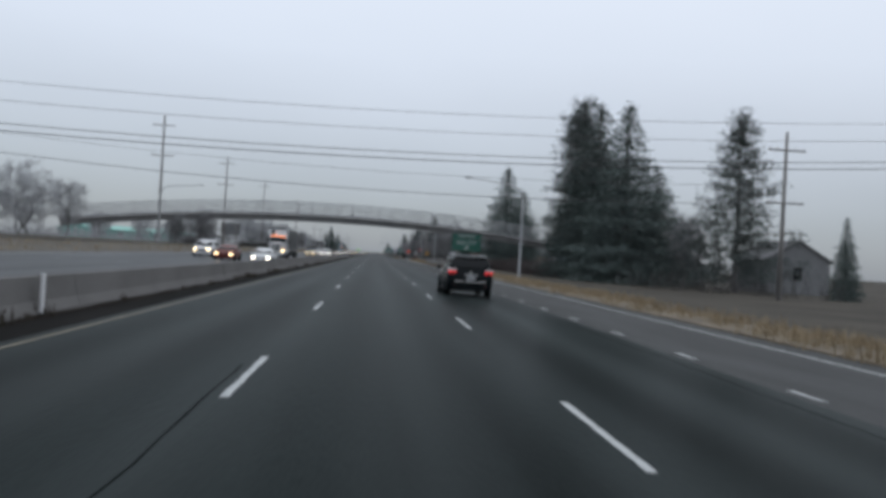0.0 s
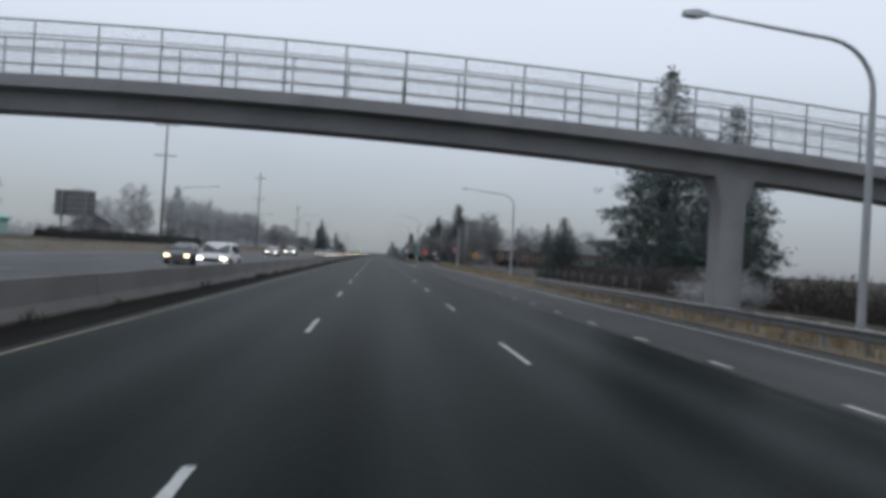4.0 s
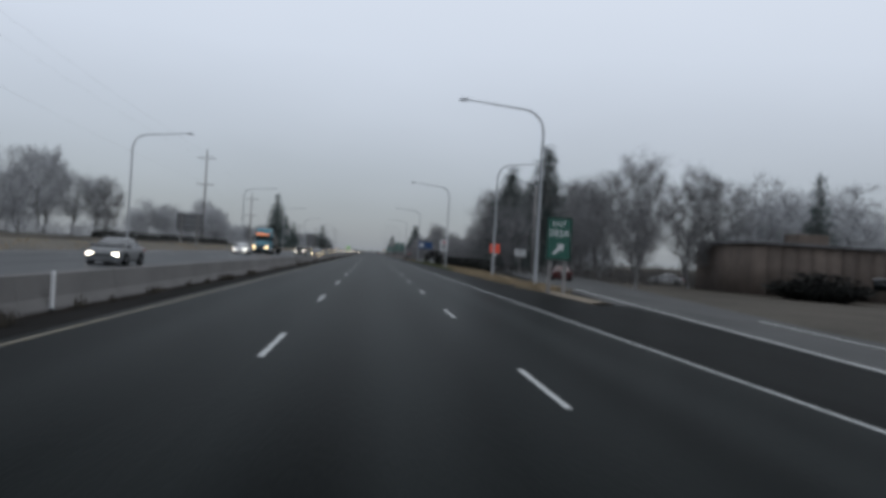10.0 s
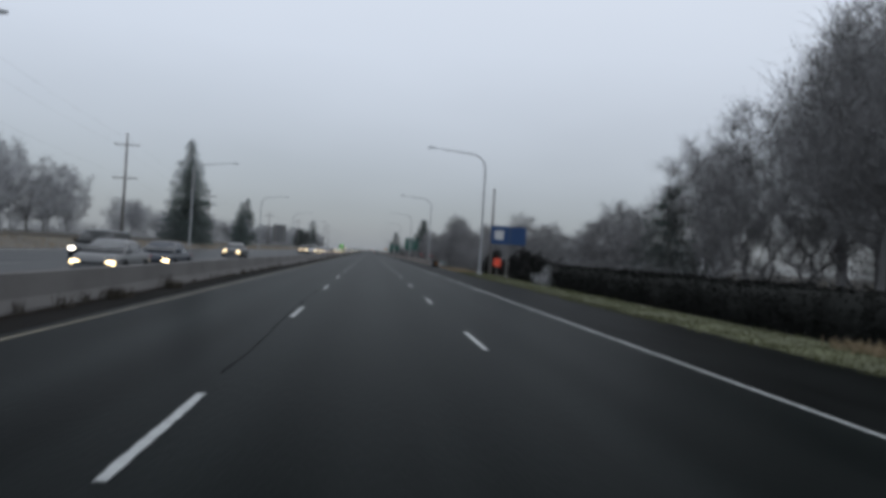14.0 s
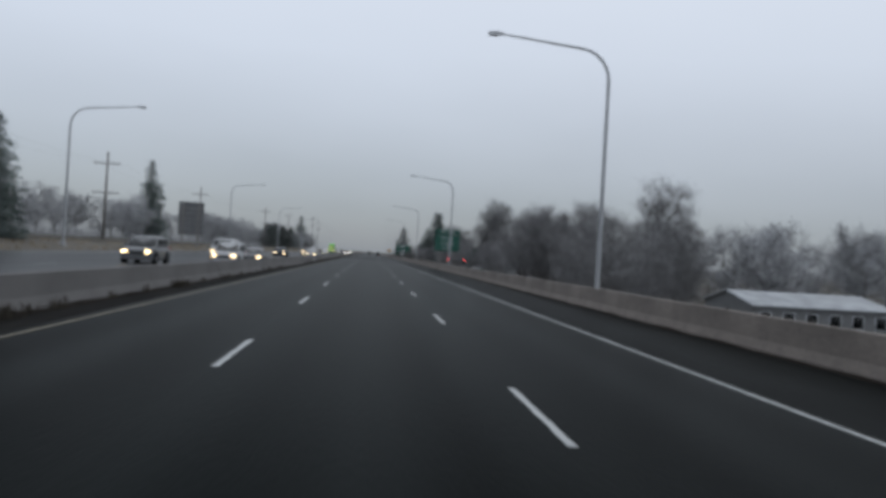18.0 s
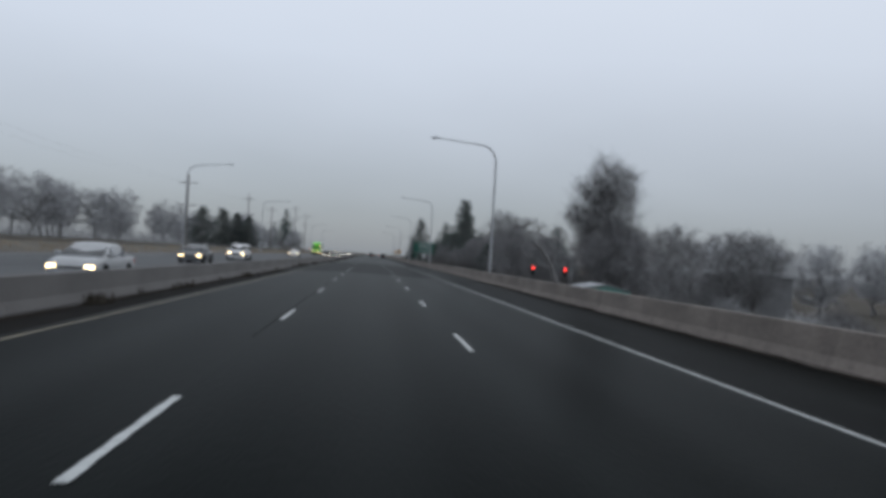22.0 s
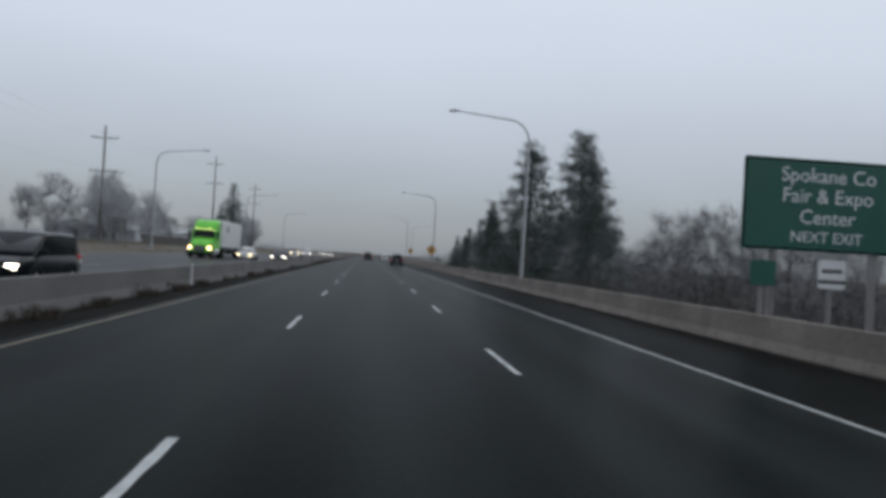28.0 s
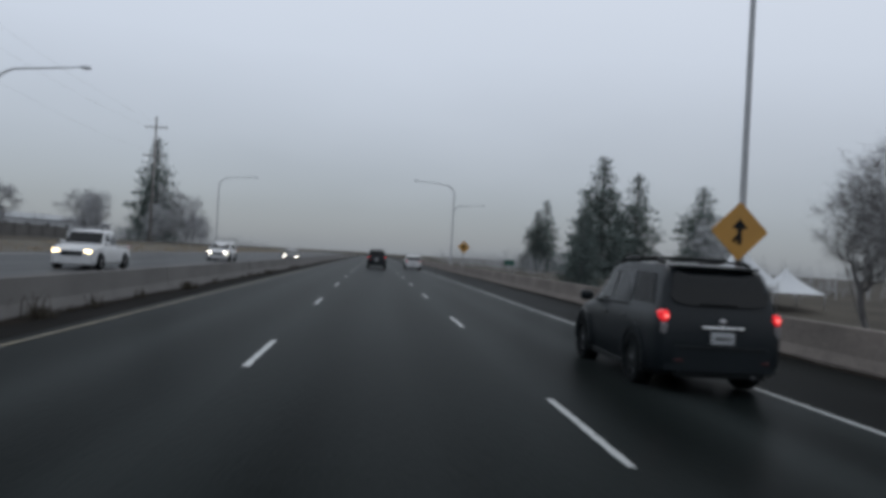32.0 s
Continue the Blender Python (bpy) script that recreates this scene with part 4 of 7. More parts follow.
t, o = post_sign("notice_sign", "white rectangular notice sign with dark lettering on a post", 10.45, 415.5, 2.15, 3.8, 1.15, M_SIGN_WHITE)
bm = bmesh.new()
bmesh.ops.create_circle(bm, cap_ends=True, radius=0.22, segments=20, matrix=Matrix.Translation((0, -0.036, 3.45 + o)) @ Matrix.Rotation(radians(90), 4, "X"))
part("symbol", bm, M_SIGN_RED, t, "dark red round symbol")
bars(t, 0, 3.0 + o, 0.85, 3, 0.25, 0.12, M_BLACK, -0.032)
t, o = post_sign("work_sign", "fluorescent orange-red road work sign on a post", 16.85, 406.6, 2.25, 3.5, 1.4, M_SIGN_ORANGE)
plate(t, "supplement_plate", 0, 2.0 + o, 0.42, 0.42, M_SIGN_WHITE, label="small white plate")
post_sign("work_sign", "orange board fixed low on the roadside", 17.2, 519.5, 0.35, 1.45, 1.0, M_SIGN_ORANGE)
t, o = post_sign("notice_sign", "white notice board beside the ramp", 20.0, 404.0, 2.0, 2.9, 1.5, M_SIGN_WHITE)
bars(t, 0, 2.65 + o, 1.2, 2, 0.3, 0.12, M_SIGN_BACK, -0.032)
t, o = post_sign("route_marker", "small green plate on a post behind the barrier", 10.5, 835.1, 1.25, 1.95, 0.75, M_SIGN_GREEN)
t, o = post_sign("notice_sign", "small white plate with dark lettering behind the barrier", 12.5, 835.1, 1.25, 2.05, 0.8, M_SIGN_WHITE)
bars(t, 0, 1.75 + o, 0.8, 2, 0.3, 0.12, M_SIGN_BACK, -0.032)
t, o = post_sign("service_sign", "blue motorist service sign with two panels", 12.1, 481.8, 2.75, 4.38, 3.2, M_SIGN_BLUE)
plate(t, "logo_panel", -0.85, 3.56 + o, 0.8, 0.8, M_SIGN_WHITE, y=-0.032, thick=0.006)
plate(t, "divider", 0.15, 3.56 + o, 0.06, 1.5, M_SIGN_BACK, y=-0.032, thick=0.006, r=0.02)


def diamond_sign(x, y, z, s, label, mount=True, turn=0.0, arrows=True):
    g = gz(x, y) - 0.1
    t = thing("warning_sign", label, "road sign", (x, y, g), turn, group="yellow warning signs")
    bm = bmesh.new()
    pts = [(p * math.cos(radians(45)) - q * math.sin(radians(45)), z - g + p * math.sin(radians(45)) + q * math.cos(radians(45))) for p, q in rounded(s, s, 0.08)]
    extrude(bm, pts, "y", -0.30, -0.33)
    part("panel", bm, M_SIGN_YELLOW, t)
    if arrows:
        arrow(t, 0.0, z - g, s * 0.62, M_BLACK, -0.332, 0)
        part("merge_bar", tube(bmesh.new(), (-0.15 * s, -0.334, z - g - 0.25 * s), (0.0, -0.334, z - g - 0.02), 0.035 * s, 0.035 * s, 4), M_BLACK, t)
    if mount:
        part("post", nbox(-0.05, 0.05, -0.30, -0.20, -0.2, z - g + 0.5, bevel=0.01), M_WOOD, t)
    return t


diamond_sign(10.66, 952.6, 2.76, 1.28, "yellow diamond merge sign with a black arrow")
diamond_sign(11.7, 1036.7, 2.9, 1.2, "yellow diamond merge sign with a black arrow")
diamond_sign(16.0, 255.7, 2.1, 0.9, "yellow diamond ramp speed sign on a post", arrows=False)


def yield_sign(x, y, z):
    g = gz(x, y) - 0.1
    t = thing("yield_sign", "red and white triangular yield sign on a wooden post", "road sign", (x, y, g))
    for nm, s, m, dy in (("panel", 1.0, M_SIGN_RED, 0.0), ("inner_triangle", 0.5, M_SIGN_WHITE, -0.034)):
        bm = bmesh.new()
        c = z - g - 0.35
        extrude(bm, [(-0.62 * s, c + 0.35 * s), (-0.56 * s, c + 0.40 * s), (0.56 * s, c + 0.40 * s), (0.62 * s, c + 0.35 * s), (0.05 * s, c - 0.66 * s), (-0.05 * s, c - 0.66 * s)], "y", dy, dy - 0.03 if s == 1 else dy - 0.004)
        part(nm, bm, m, t)
    sign_posts(t, [0.0], -0.2, z - g - 0.1, M_WOOD_DARK, 0.13)


yield_sign(15.9, 290.7, 3.5)


def sign_back(x0, x1, y, z0, z1, label):
    cx, w = (x0 + x1) / 2, x1 - x0
    g = gz(cx, y) - 0.1
    t = thing("sign_back", label, "road sign", (cx, y, g))
    plate(t, "panel", 0, (z0 + z1) / 2 - g, w, z1 - z0, M_SIGN_BACK)
    n = int((z1 - z0) / 0.8)
    for k in range(n + 1):
        z = z0 - g + 0.2 + k * (z1 - z0 - 0.4) / n
        part("stiffener", nbox(-w / 2 + 0.05, w / 2 - 0.05, -0.08, -0.03, z - 0.04, z + 0.04), M_STEEL, t)
    for s in (-0.3, 0.3):
        part("post", nbox(w * s - 0.12, w * s + 0.12, -0.33, -0.08, -0.2, z1 - g - 0.1, bevel=0.01), M_WOOD, t)


sign_back(-29.5, -25.6, 418.0, 2.9, 5.6, "grey back of a large sign on two posts")
sign_back(-28.6, -24.9, 650.5, 2.4, 7.4, "grey back of a tall sign on two posts")
sign_back(-31.0, -28.9, 913.0, 2.2, 4.1, "dark back of a small sign on two posts")
sign_back(-41.5, -36.5, 226.0, 4.0, 7.2, "grey back of a billboard among bare trees")

# ---- trees and shrubs: a few meshes of each kind, shared by all ----
def limb(vs, fs, p, q, r0, r1, sides=4):
    d = q - p
    if d.length < 1e-6:
        return
    a = d.orthogonal().normalized()
    b = d.normalized().cross(a)
    i = len(vs)
    for c, r in ((p, r0), (q, r1)):
        for k in range(sides):
            an = 6.2832 * k / sides
            vs.append(tuple(c + (a * math.cos(an) + b * math.sin(an)) * r))
    for k in range(sides):
        m = (k + 1) % sides
        fs.append((i + k, i + m, i + sides + m, i + sides + k))


def tuft(vs, fs, c, d, size, n, rnd, wide=0.28):
    """A spray of n small pointed leaves round c, along d."""
    for _ in range(n):
        v = Vector((rnd.gauss(0, 1), rnd.gauss(0, 1), rnd.gauss(0, 0.8)))
        v = (v.normalized() + d * 0.8).normalized() * size * rnd.uniform(0.6, 1.2)
        o = c + Vector((rnd.gauss(0, 1), rnd.gauss(0, 1), rnd.gauss(0, 1))) * size * 0.35
        w = v.orthogonal().normalized() * size * wide * rnd.uniform(0.6, 1.2)
        w.rotate(Matrix.Rotation(rnd.uniform(0, 6.28), 3, v))
        i = len(vs)
        vs += [tuple(o), tuple(o + v * 0.45 + w * 0.5), tuple(o + v), tuple(o + v * 0.45 - w * 0.5)]
        fs.append((i, i + 1, i + 2, i + 3))


def spruce_meshes(seed, density=1.0, width=0.2, leaf=0.18, leaves=5):
    """A unit spruce, 10 m tall."""
    rnd = random.Random(seed)
    tv, tf, cv, cf = [], [], [], []
    limb(tv, tf, Vector((0, 0, -0.3)), Vector((0, 0, 9.7)), 0.18, 0.02, 8)
    z = 0.5
    while z < 9.8:
        u = z / 10
        reach = 10 * width * (1 - u) ** 0.8 * rnd.uniform(0.78, 1.12) + 0.10
        n = 7 if u < 0.7 else 5
        a0 = rnd.uniform(0, 6.28)
        for k in range(n):
            a = a0 + 6.28 * k / n + rnd.uniform(-0.3, 0.3)
            r = reach * rnd.uniform(0.6, 1.12)
            d = Vector((math.cos(a), math.sin(a), -0.25 + 0.55 * u))
            p = Vector((0, 0, z))
            q = p + d * r
            limb(tv, tf, p, q, 0.022, 0.006, 3)
            m = max(3, int(r / 0.15))
            side = Vector((-math.sin(a), math.cos(a), 0))
            for j in range(m):
                s = (j + 0.5) / m
                if rnd.random() > 0.96 * density:
                    continue
                for _ in range(1 + int(3.2 * s * r)):
                    c = p.lerp(q, s) + side * rnd.gauss(0, 0.10 + 0.20 * s * r) + Vector((0, 0, rnd.gauss(-0.06 - 0.10 * s, 0.06)))
                    tuft(cv, cf, c, d * 0.5 + Vector((0, 0, -0.35)), leaf, leaves, rnd, 0.34)
        z += rnd.uniform(0.16, 0.26)
    tuft(cv, cf, Vector((0, 0, 9.75)), Vector((0, 0, 1)), 0.2, 10, rnd)
    return soup("trunk", tv, tf, M_BARK), soup("crown", cv, cf, M_SPRUCE)


def pine_meshes(seed, width=0.26, start=0.12, boughs=150, leaf=0.17, sprays=6, leaves=7):
    """A unit pine with clumped, uneven boughs, 10 m tall."""
    rnd = random.Random(seed)
    tv, tf, cv, cf = [], [], [], []
    limb(tv, tf, Vector((0, 0, -0.3)), Vector((0.1, 0, 9.5)), 0.19, 0.03, 8)
    for k in range(boughs):
        u = start + (0.975 - start) * ((k + rnd.random()) / boughs) ** 1.15
        reach = 10 * width * (1.04 - u) ** 0.8 * rnd.uniform(0.55, 1.12)
        a = 2.4 * k + rnd.uniform(-0.5, 0.5)
        p = Vector((0, 0, 10 * u))
        q = p + Vector((math.cos(a) * reach, math.sin(a) * reach, rnd.uniform(-0.3, 0.5)))
        limb(tv, tf, p, q, 0.035, 0.012, 4)
        for _ in range(int(3 + reach * 2.0)):
            c = p.lerp(q, rnd.uniform(0.25, 1.06)) + Vector((rnd.gauss(0, 0.20), rnd.gauss(0, 0.20), rnd.gauss(0, 0.12)))
            for _ in range(sprays):
                o = c + Vector((rnd.gauss(0, 0.17), rnd.gauss(0, 0.17), rnd.gauss(0, 0.11)))
                tuft(cv, cf, o, Vector((0, 0, 0.25)), leaf, leaves, rnd, 0.22)
    return soup("trunk", tv, tf, M_BARK), soup("crown", cv, cf, M_PINE)


def bare_meshes(seed, radius=3.3, base=0.26, stems=1, twig=M_TWIG, clumps=270, per_clump=40, width=0.0088):
    """A unit bare tree, 10 m tall: limbs grown towards points of a rounded, lobed crown, and fine twigs."""
    rnd = random.Random(seed)
    tv, tf, cv, cf = [], [], [], []
    nodes, parent, cost = [], [], []

    def add(p, k):
        nodes.append(p)
        parent.append(k)
        cost.append(0.0 if k < 0 else cost[k] + (p - nodes[k]).length)
        return len(nodes) - 1

    for s in range(stems):
        lean = Vector((rnd.gauss(0, 0.10 * stems), rnd.gauss(0, 0.10 * stems), 1))
        k = -1
        for j in range(7):
            h = -0.2 + j * (base * 10 + 1.5) / 6
            k = add(Vector((lean.x * max(h, 0) + rnd.gauss(0, 0.05), lean.y * max(h, 0) + rnd.gauss(0, 0.05), h)), k)
    lobes = [(rnd.uniform(0, 6.28), rnd.uniform(0.2, 1.0), rnd.uniform(0.75, 1.0)) for _ in range(11)]
    goals = []
    mid, half = 5 * (1 + base), 5 * (1 - base)
    while len(goals) < clumps:
        v = Vector((rnd.gauss(0, 1), rnd.gauss(0, 1), rnd.gauss(0, 1))).normalized()
        u = rnd.random() ** 0.42
        a = math.atan2(v.y, v.x)
        keep = 0.78
        for la, lz, lk in lobes:
            if abs((a - la + 3.14) % 6.28 - 3.14) < 0.55 and abs((v.z + 1) / 2 - lz) < 0.2:
                keep = max(keep, lk)
        if v.z > 0.85:
            keep = 1.0
        taper = 1.0 if v.z > -0.2 else 1.0 + 0.35 * (v.z + 0.2)
        goals.append(Vector((v.x * radius * u * keep * taper, v.y * radius * u * keep * taper, mid + v.z * half * (0.3 + 0.7 * u) * (0.86 + 0.14 * keep))))
    goals.sort(key=lambda g: (g - Vector((0, 0, base * 10))).length)
    ends = []
    for g in goals:
        best = min(range(len(nodes)), key=lambda i: (nodes[i] - g).length + 0.32 * cost[i] + (3.0 if nodes[i].z > g.z + 0.3 else 0) + (9 if nodes[i].z < 0.5 else 0))
        p = nodes[best]
        d = (g - p).length
        m = add(p.lerp(g, 0.5) + Vector((rnd.gauss(0, 0.09), rnd.gauss(0, 0.09), -0.05)) * d, best)
        ends.append(add(g, m))
    load = [0] * len(nodes)
    for e in ends:
        k = e
        while k >= 0:
            load[k] += 1
            k = parent[k]
    for k in range(len(nodes)):
        if parent[k] >= 0:
            r0, r1 = 0.0085 * max(1, load[parent[k]]) ** 0.56, 0.0085 * max(1, load[k]) ** 0.56
            if parent[parent[k]] < 0:
                r0 *= 1.25
            thick = load[k] > 3
            limb(tv if thick else cv, tf if thick else cf, nodes[parent[k]], nodes[k], min(r0, r1 * 1.4), r1, 6 if load[k] > 30 else (4 if thick else 3))
    for e in ends:
        p, q = nodes[parent[e]], nodes[e]
        d = (q - p).normalized() + Vector((q.x, q.y, 0)) * 0.12 + Vector((0, 0, 0.15))
        for _ in range(per_clump):
            v = (d + Vector((rnd.gauss(0, 0.7), rnd.gauss(0, 0.7), rnd.gauss(0, 0.6)))).normalized() * rnd.uniform(0.4, 1.15)
            o = p.lerp(q, rnd.uniform(0.0, 1.0)) + Vector((rnd.gauss(0, 0.22), rnd.gauss(0, 0.22), rnd.gauss(0, 0.20)))
            w = v.orthogonal().normalized() * width
            w.rotate(Matrix.Rotation(rnd.uniform(0, 6.28), 3, v))
            i = len(cv)
            cv.extend([tuple(o - w), tuple(o + w), tuple(o + v)])
            cf.append((i, i + 1, i + 2))
    return soup("trunk", tv, tf, M_BARK), soup("crown", cv, cf, twig)


def shrub_meshes(seed, material, n=170, leafy=True):
    """A unit shrub, 2 m tall: many stems with twigs."""
    rnd = random.Random(seed)
    tv, tf, cv, cf = [], [], [], []
    for _ in range(n):
        a, u = rnd.uniform(0, 6.28), rnd.random() ** 0.6
        q = Vector((math.cos(a) * u * 1.25, math.sin(a) * u * 1.25, 2.0 * (1 - 0.55 * u * u) * rnd.uniform(0.6, 1.05)))
        p = Vector((math.cos(a) * u * 0.3, math.sin(a) * u * 0.3, -0.1))
        limb(tv, tf, p, q, 0.014, 0.005, 3)
        for _ in range(5):
            tuft(cv, cf, p.lerp(q, rnd.uniform(0.2, 1.0)), (q - p).normalized(), 0.15 if leafy else 0.30, 9, rnd, 0.45 if leafy else 0.05)
    return soup("trunk", tv, tf, M_BARK), soup("crown", cv, cf, material)


def thicket(label, x0, x1, y0, y1, top, per_metre, material, seed):
    """Bare brush, too dense to count, up to about the height top."""
    rnd = random.Random(seed)
    vs, fs = [], []
    for _ in range(int((y1 - y0) * per_metre)):
        x, y = rnd.uniform(x0, x1), rnd.uniform(y0, y1)
        g = gz(x, y) - 0.1
        wave = 0.66 + 0.42 * noise.noise(Vector((x * 0.12, y * 0.09, seed)))
        h = (top - g) * wave * rnd.uniform(0.45, 1.0)
        p = Vector((x, y, g))
        q = p + Vector((rnd.gauss(0, 0.22) * h, rnd.gauss(0, 0.22) * h, h * 0.95))
        bend = p.lerp(q, 0.5) + Vector((rnd.gauss(0, 0.07) * h, rnd.gauss(0, 0.07) * h, 0))
        limb(vs, fs, p, bend, 0.018 + 0.004 * h, 0.014, 3)
        limb(vs, fs, bend, q, 0.014, 0.006, 3)
        for _ in range(int(14 + h * 5.0)):
            u = rnd.uniform(0.1, 1.0)
            o = p.lerp(bend, u * 2) if u < 0.5 else bend.lerp(q, u * 2 - 1)
            v = Vector((rnd.gauss(0, 1), rnd.gauss(0, 1), rnd.gauss(0.55, 0.5))).normalized() * rnd.uniform(0.4, 1.2) * (0.36 + 0.03 * h)
            w = v.orthogonal().normalized() * 0.017
            w.rotate(Matrix.Rotation(rnd.uniform(0, 6.28), 3, v))
            i = len(vs)
            vs += [tuple(o - w), tuple(o + w), tuple(o + v)]
            fs.append((i, i + 1, i + 2))
    ob = new("thicket", soup("thicket", vs, fs, material))
    tagged(ob, label, "brush", kind="stuff")


KINDS = {
    "spruce": [spruce_meshes(s, width=w) for s, w in ((1, 0.23), (2, 0.26), (3, 0.21))],
    "tall_spruce": [spruce_meshes(s, 1.0, w, 0.14, 8) for s, w in ((4, 0.27), (5, 0.23))],
    "thin_spruce": [spruce_meshes(11, 0.7, 0.25, 0.25, 3), spruce_meshes(12, 0.62, 0.22, 0.25, 3)],
    "pine": [pine_meshes(21, 0.36, 0.06), pine_meshes(22, 0.39, 0.10), pine_meshes(23, 0.34, 0.04)],
    "open_pine": [pine_meshes(24, 0.195, 0.15, 135, 0.11, 8, 10), pine_meshes(25, 0.18, 0.17, 130, 0.11, 8, 10)],
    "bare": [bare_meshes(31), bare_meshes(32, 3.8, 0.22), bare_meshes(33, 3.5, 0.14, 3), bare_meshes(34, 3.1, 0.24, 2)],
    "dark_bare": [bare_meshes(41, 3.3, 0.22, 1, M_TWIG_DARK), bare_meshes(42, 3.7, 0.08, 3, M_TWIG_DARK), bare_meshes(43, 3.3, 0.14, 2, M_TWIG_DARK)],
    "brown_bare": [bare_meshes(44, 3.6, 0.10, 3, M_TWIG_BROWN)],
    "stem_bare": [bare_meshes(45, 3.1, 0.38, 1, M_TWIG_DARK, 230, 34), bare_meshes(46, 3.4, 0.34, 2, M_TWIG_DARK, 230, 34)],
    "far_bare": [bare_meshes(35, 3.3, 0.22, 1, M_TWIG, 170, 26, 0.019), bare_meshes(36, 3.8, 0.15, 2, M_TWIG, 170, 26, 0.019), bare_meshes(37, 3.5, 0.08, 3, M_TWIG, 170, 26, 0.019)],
    "shrub": [shrub_meshes(51, M_TWIG, 150, False), shrub_meshes(52, M_TWIG_DARK, 150, False)],
    "yew": [shrub_meshes(61, M_HEDGE, 190, True), shrub_meshes(62, M_HEDGE, 170, True)],
}
TREE_WORDS = {
    "tall_spruce": ("spruce_tree", "very tall dark grey-green spruce beside the freeway", "tree"),
    "spruce": ("spruce_tree", "tall dark grey-green spruce beside the freeway", "tree"),
    "thin_spruce": ("fir_tree", "sparse grey-green fir standing in the fog", "tree"),
    "pine": ("pine_tree", "dark pine with clumped uneven boughs", "tree"),
    "open_pine": ("pine_tree", "tall open pine with a bare lower trunk", "tree"),
    "bare": ("bare_tree", "bare deciduous tree with fine twigs", "tree"),
    "dark_bare": ("bare_tree", "dark bare deciduous tree with spreading limbs", "tree"),
    "brown_bare": ("bare_tree", "bare tree with reddish brown twigs", "tree"),
    "stem_bare": ("bare_tree", "dark bare tree with a clear stem and a high crown", "tree"),
    "shrub": ("shrub", "leafless grey shrub on the roadside", "shrub"),
    "yew": ("evergreen_shrub", "low dark evergreen shrub", "shrub"),
}
plant_rnd = random.Random(77)


def plant(kind, x, y, top, wide=1.0):
    """A tree at (x, y) whose top stands at the height top."""
    name, label, cat = TREE_WORDS[kind]
    # far trees take twigs whose colour is lightened to imitate haze
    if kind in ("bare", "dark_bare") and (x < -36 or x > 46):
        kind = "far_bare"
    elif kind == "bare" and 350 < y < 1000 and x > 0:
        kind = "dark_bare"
    z = gz(x, y) - 0.1
    unit = 2.0 if kind in ("shrub", "yew") else 10.0
    k = (top - z) / unit
    a, b = KINDS[kind][plant_rnd.randrange(len(KINDS[kind]))]
    ob = new(name)
    ob.empty_display_size = 0.2
    ob.matrix_world = pose(x, y, z, 0, 0, plant_rnd.uniform(0, 360)) @ Matrix.Diagonal((k * wide, k * wide, k, 1))
    tagged(ob, label, cat, group="roadside " + name.replace("_", " ") + "s")
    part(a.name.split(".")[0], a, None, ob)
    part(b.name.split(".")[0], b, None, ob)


# first stretch, before and round the footbridge
plant("tall_spruce", 29.8, 101.3, 21.9, 1.4)
plant("tall_spruce", 30.6, 117.2, 25.0, 1.2)
plant("open_pine", 35.5, 144.5, 30.6, 1.3)
plant("open_pine", 36.4, 154.2, 30.0, 1.3)
plant("open_pine", 35.6, 160.4, 10.5, 1.7)
plant("tall_spruce", 37.0, 110.0, 15.0, 1.5)
plant("tall_spruce", 33.4, 214.1, 26.1, 1.55)
plant("pine", 40.0, 92.0, 19.5)
plant("spruce", 34.9, 198.8, 18.8, 1.25)
plant("dark_bare", 45.0, 120.0, 10.0)
plant("dark_bare", 39.0, 135.0, 9.0)
plant("spruce", 48.0, 84.0, 8.0)
plant("dark_bare", 36.0, 97.0, 7.5)
plant("shrub", 19.0, 164.0, 1.9, 1.8)
plant("spruce", 23.7, 224.0, 7.7, 2.0)
plant("yew", 25.5, 221.0, 1.4, 1.7)
plant("yew", 29.0, 227.0, 1.6, 1.7)
plant("spruce", 31.0, 205.0, 9.0, 1.3)
plant("dark_bare", -30.0, 147.5, 7.4, 1.35)
plant("dark_bare", -35.0, 149.5, 6.4, 1.3)
plant("shrub", -31.5, 145.0, 3.0, 1.6)
plant("bare", -45.0, 110.0, 11.0)
plant("bare", -49.0, 103.0, 9.5)
plant("dark_bare", -47.0, 98.0, 8.0)
plant("dark_bare", -40.0, 202.0, 8.8)
plant("dark_bare", -45.0, 208.0, 8.2)
plant("bare", -40.0, 196.0, 7.8)
plant("spruce", -44.0, 188.0, 8.5, 1.4)
plant("bare", -48.0, 199.0, 7.4)
plant("bare", -45.0, 273.0, 12.0)
plant("dark_bare", -38.0, 240.0, 6.0)
# second stretch, the exit and the ramp
plant("dark_bare", -45.0, 299.0, 11.5)
plant("thin_spruce", -45.0, 303.0, 14.0)
plant("dark_bare", -40.0, 312.0, 7.5)
plant("bare", -50.0, 327.0, 13.0)
plant("bare", -40.0, 346.0, 8.6)
plant("bare", -45.0, 366.0, 10.0)
plant("bare", -40.0, 389.0, 11.4)
plant("bare", -50.0, 395.0, 11.5)
plant("bare", -45.0, 408.0, 13.5)
plant("dark_bare", -47.0, 414.0, 13.0)
plant("dark_bare", -36.0, 406.0, 9.5)
plant("bare", -45.0, 430.0, 11.0)
plant("bare", -45.0, 512.0, 13.0)
plant("bare", -40.0, 498.0, 10.5)
plant("spruce", -28.9, 539.6, 17.4, 1.25)
plant("dark_bare", -45.0, 535.0, 11.5)
plant("bare", -45.0, 527.0, 12.0)
plant("dark_bare", -38.0, 543.0, 7.6)
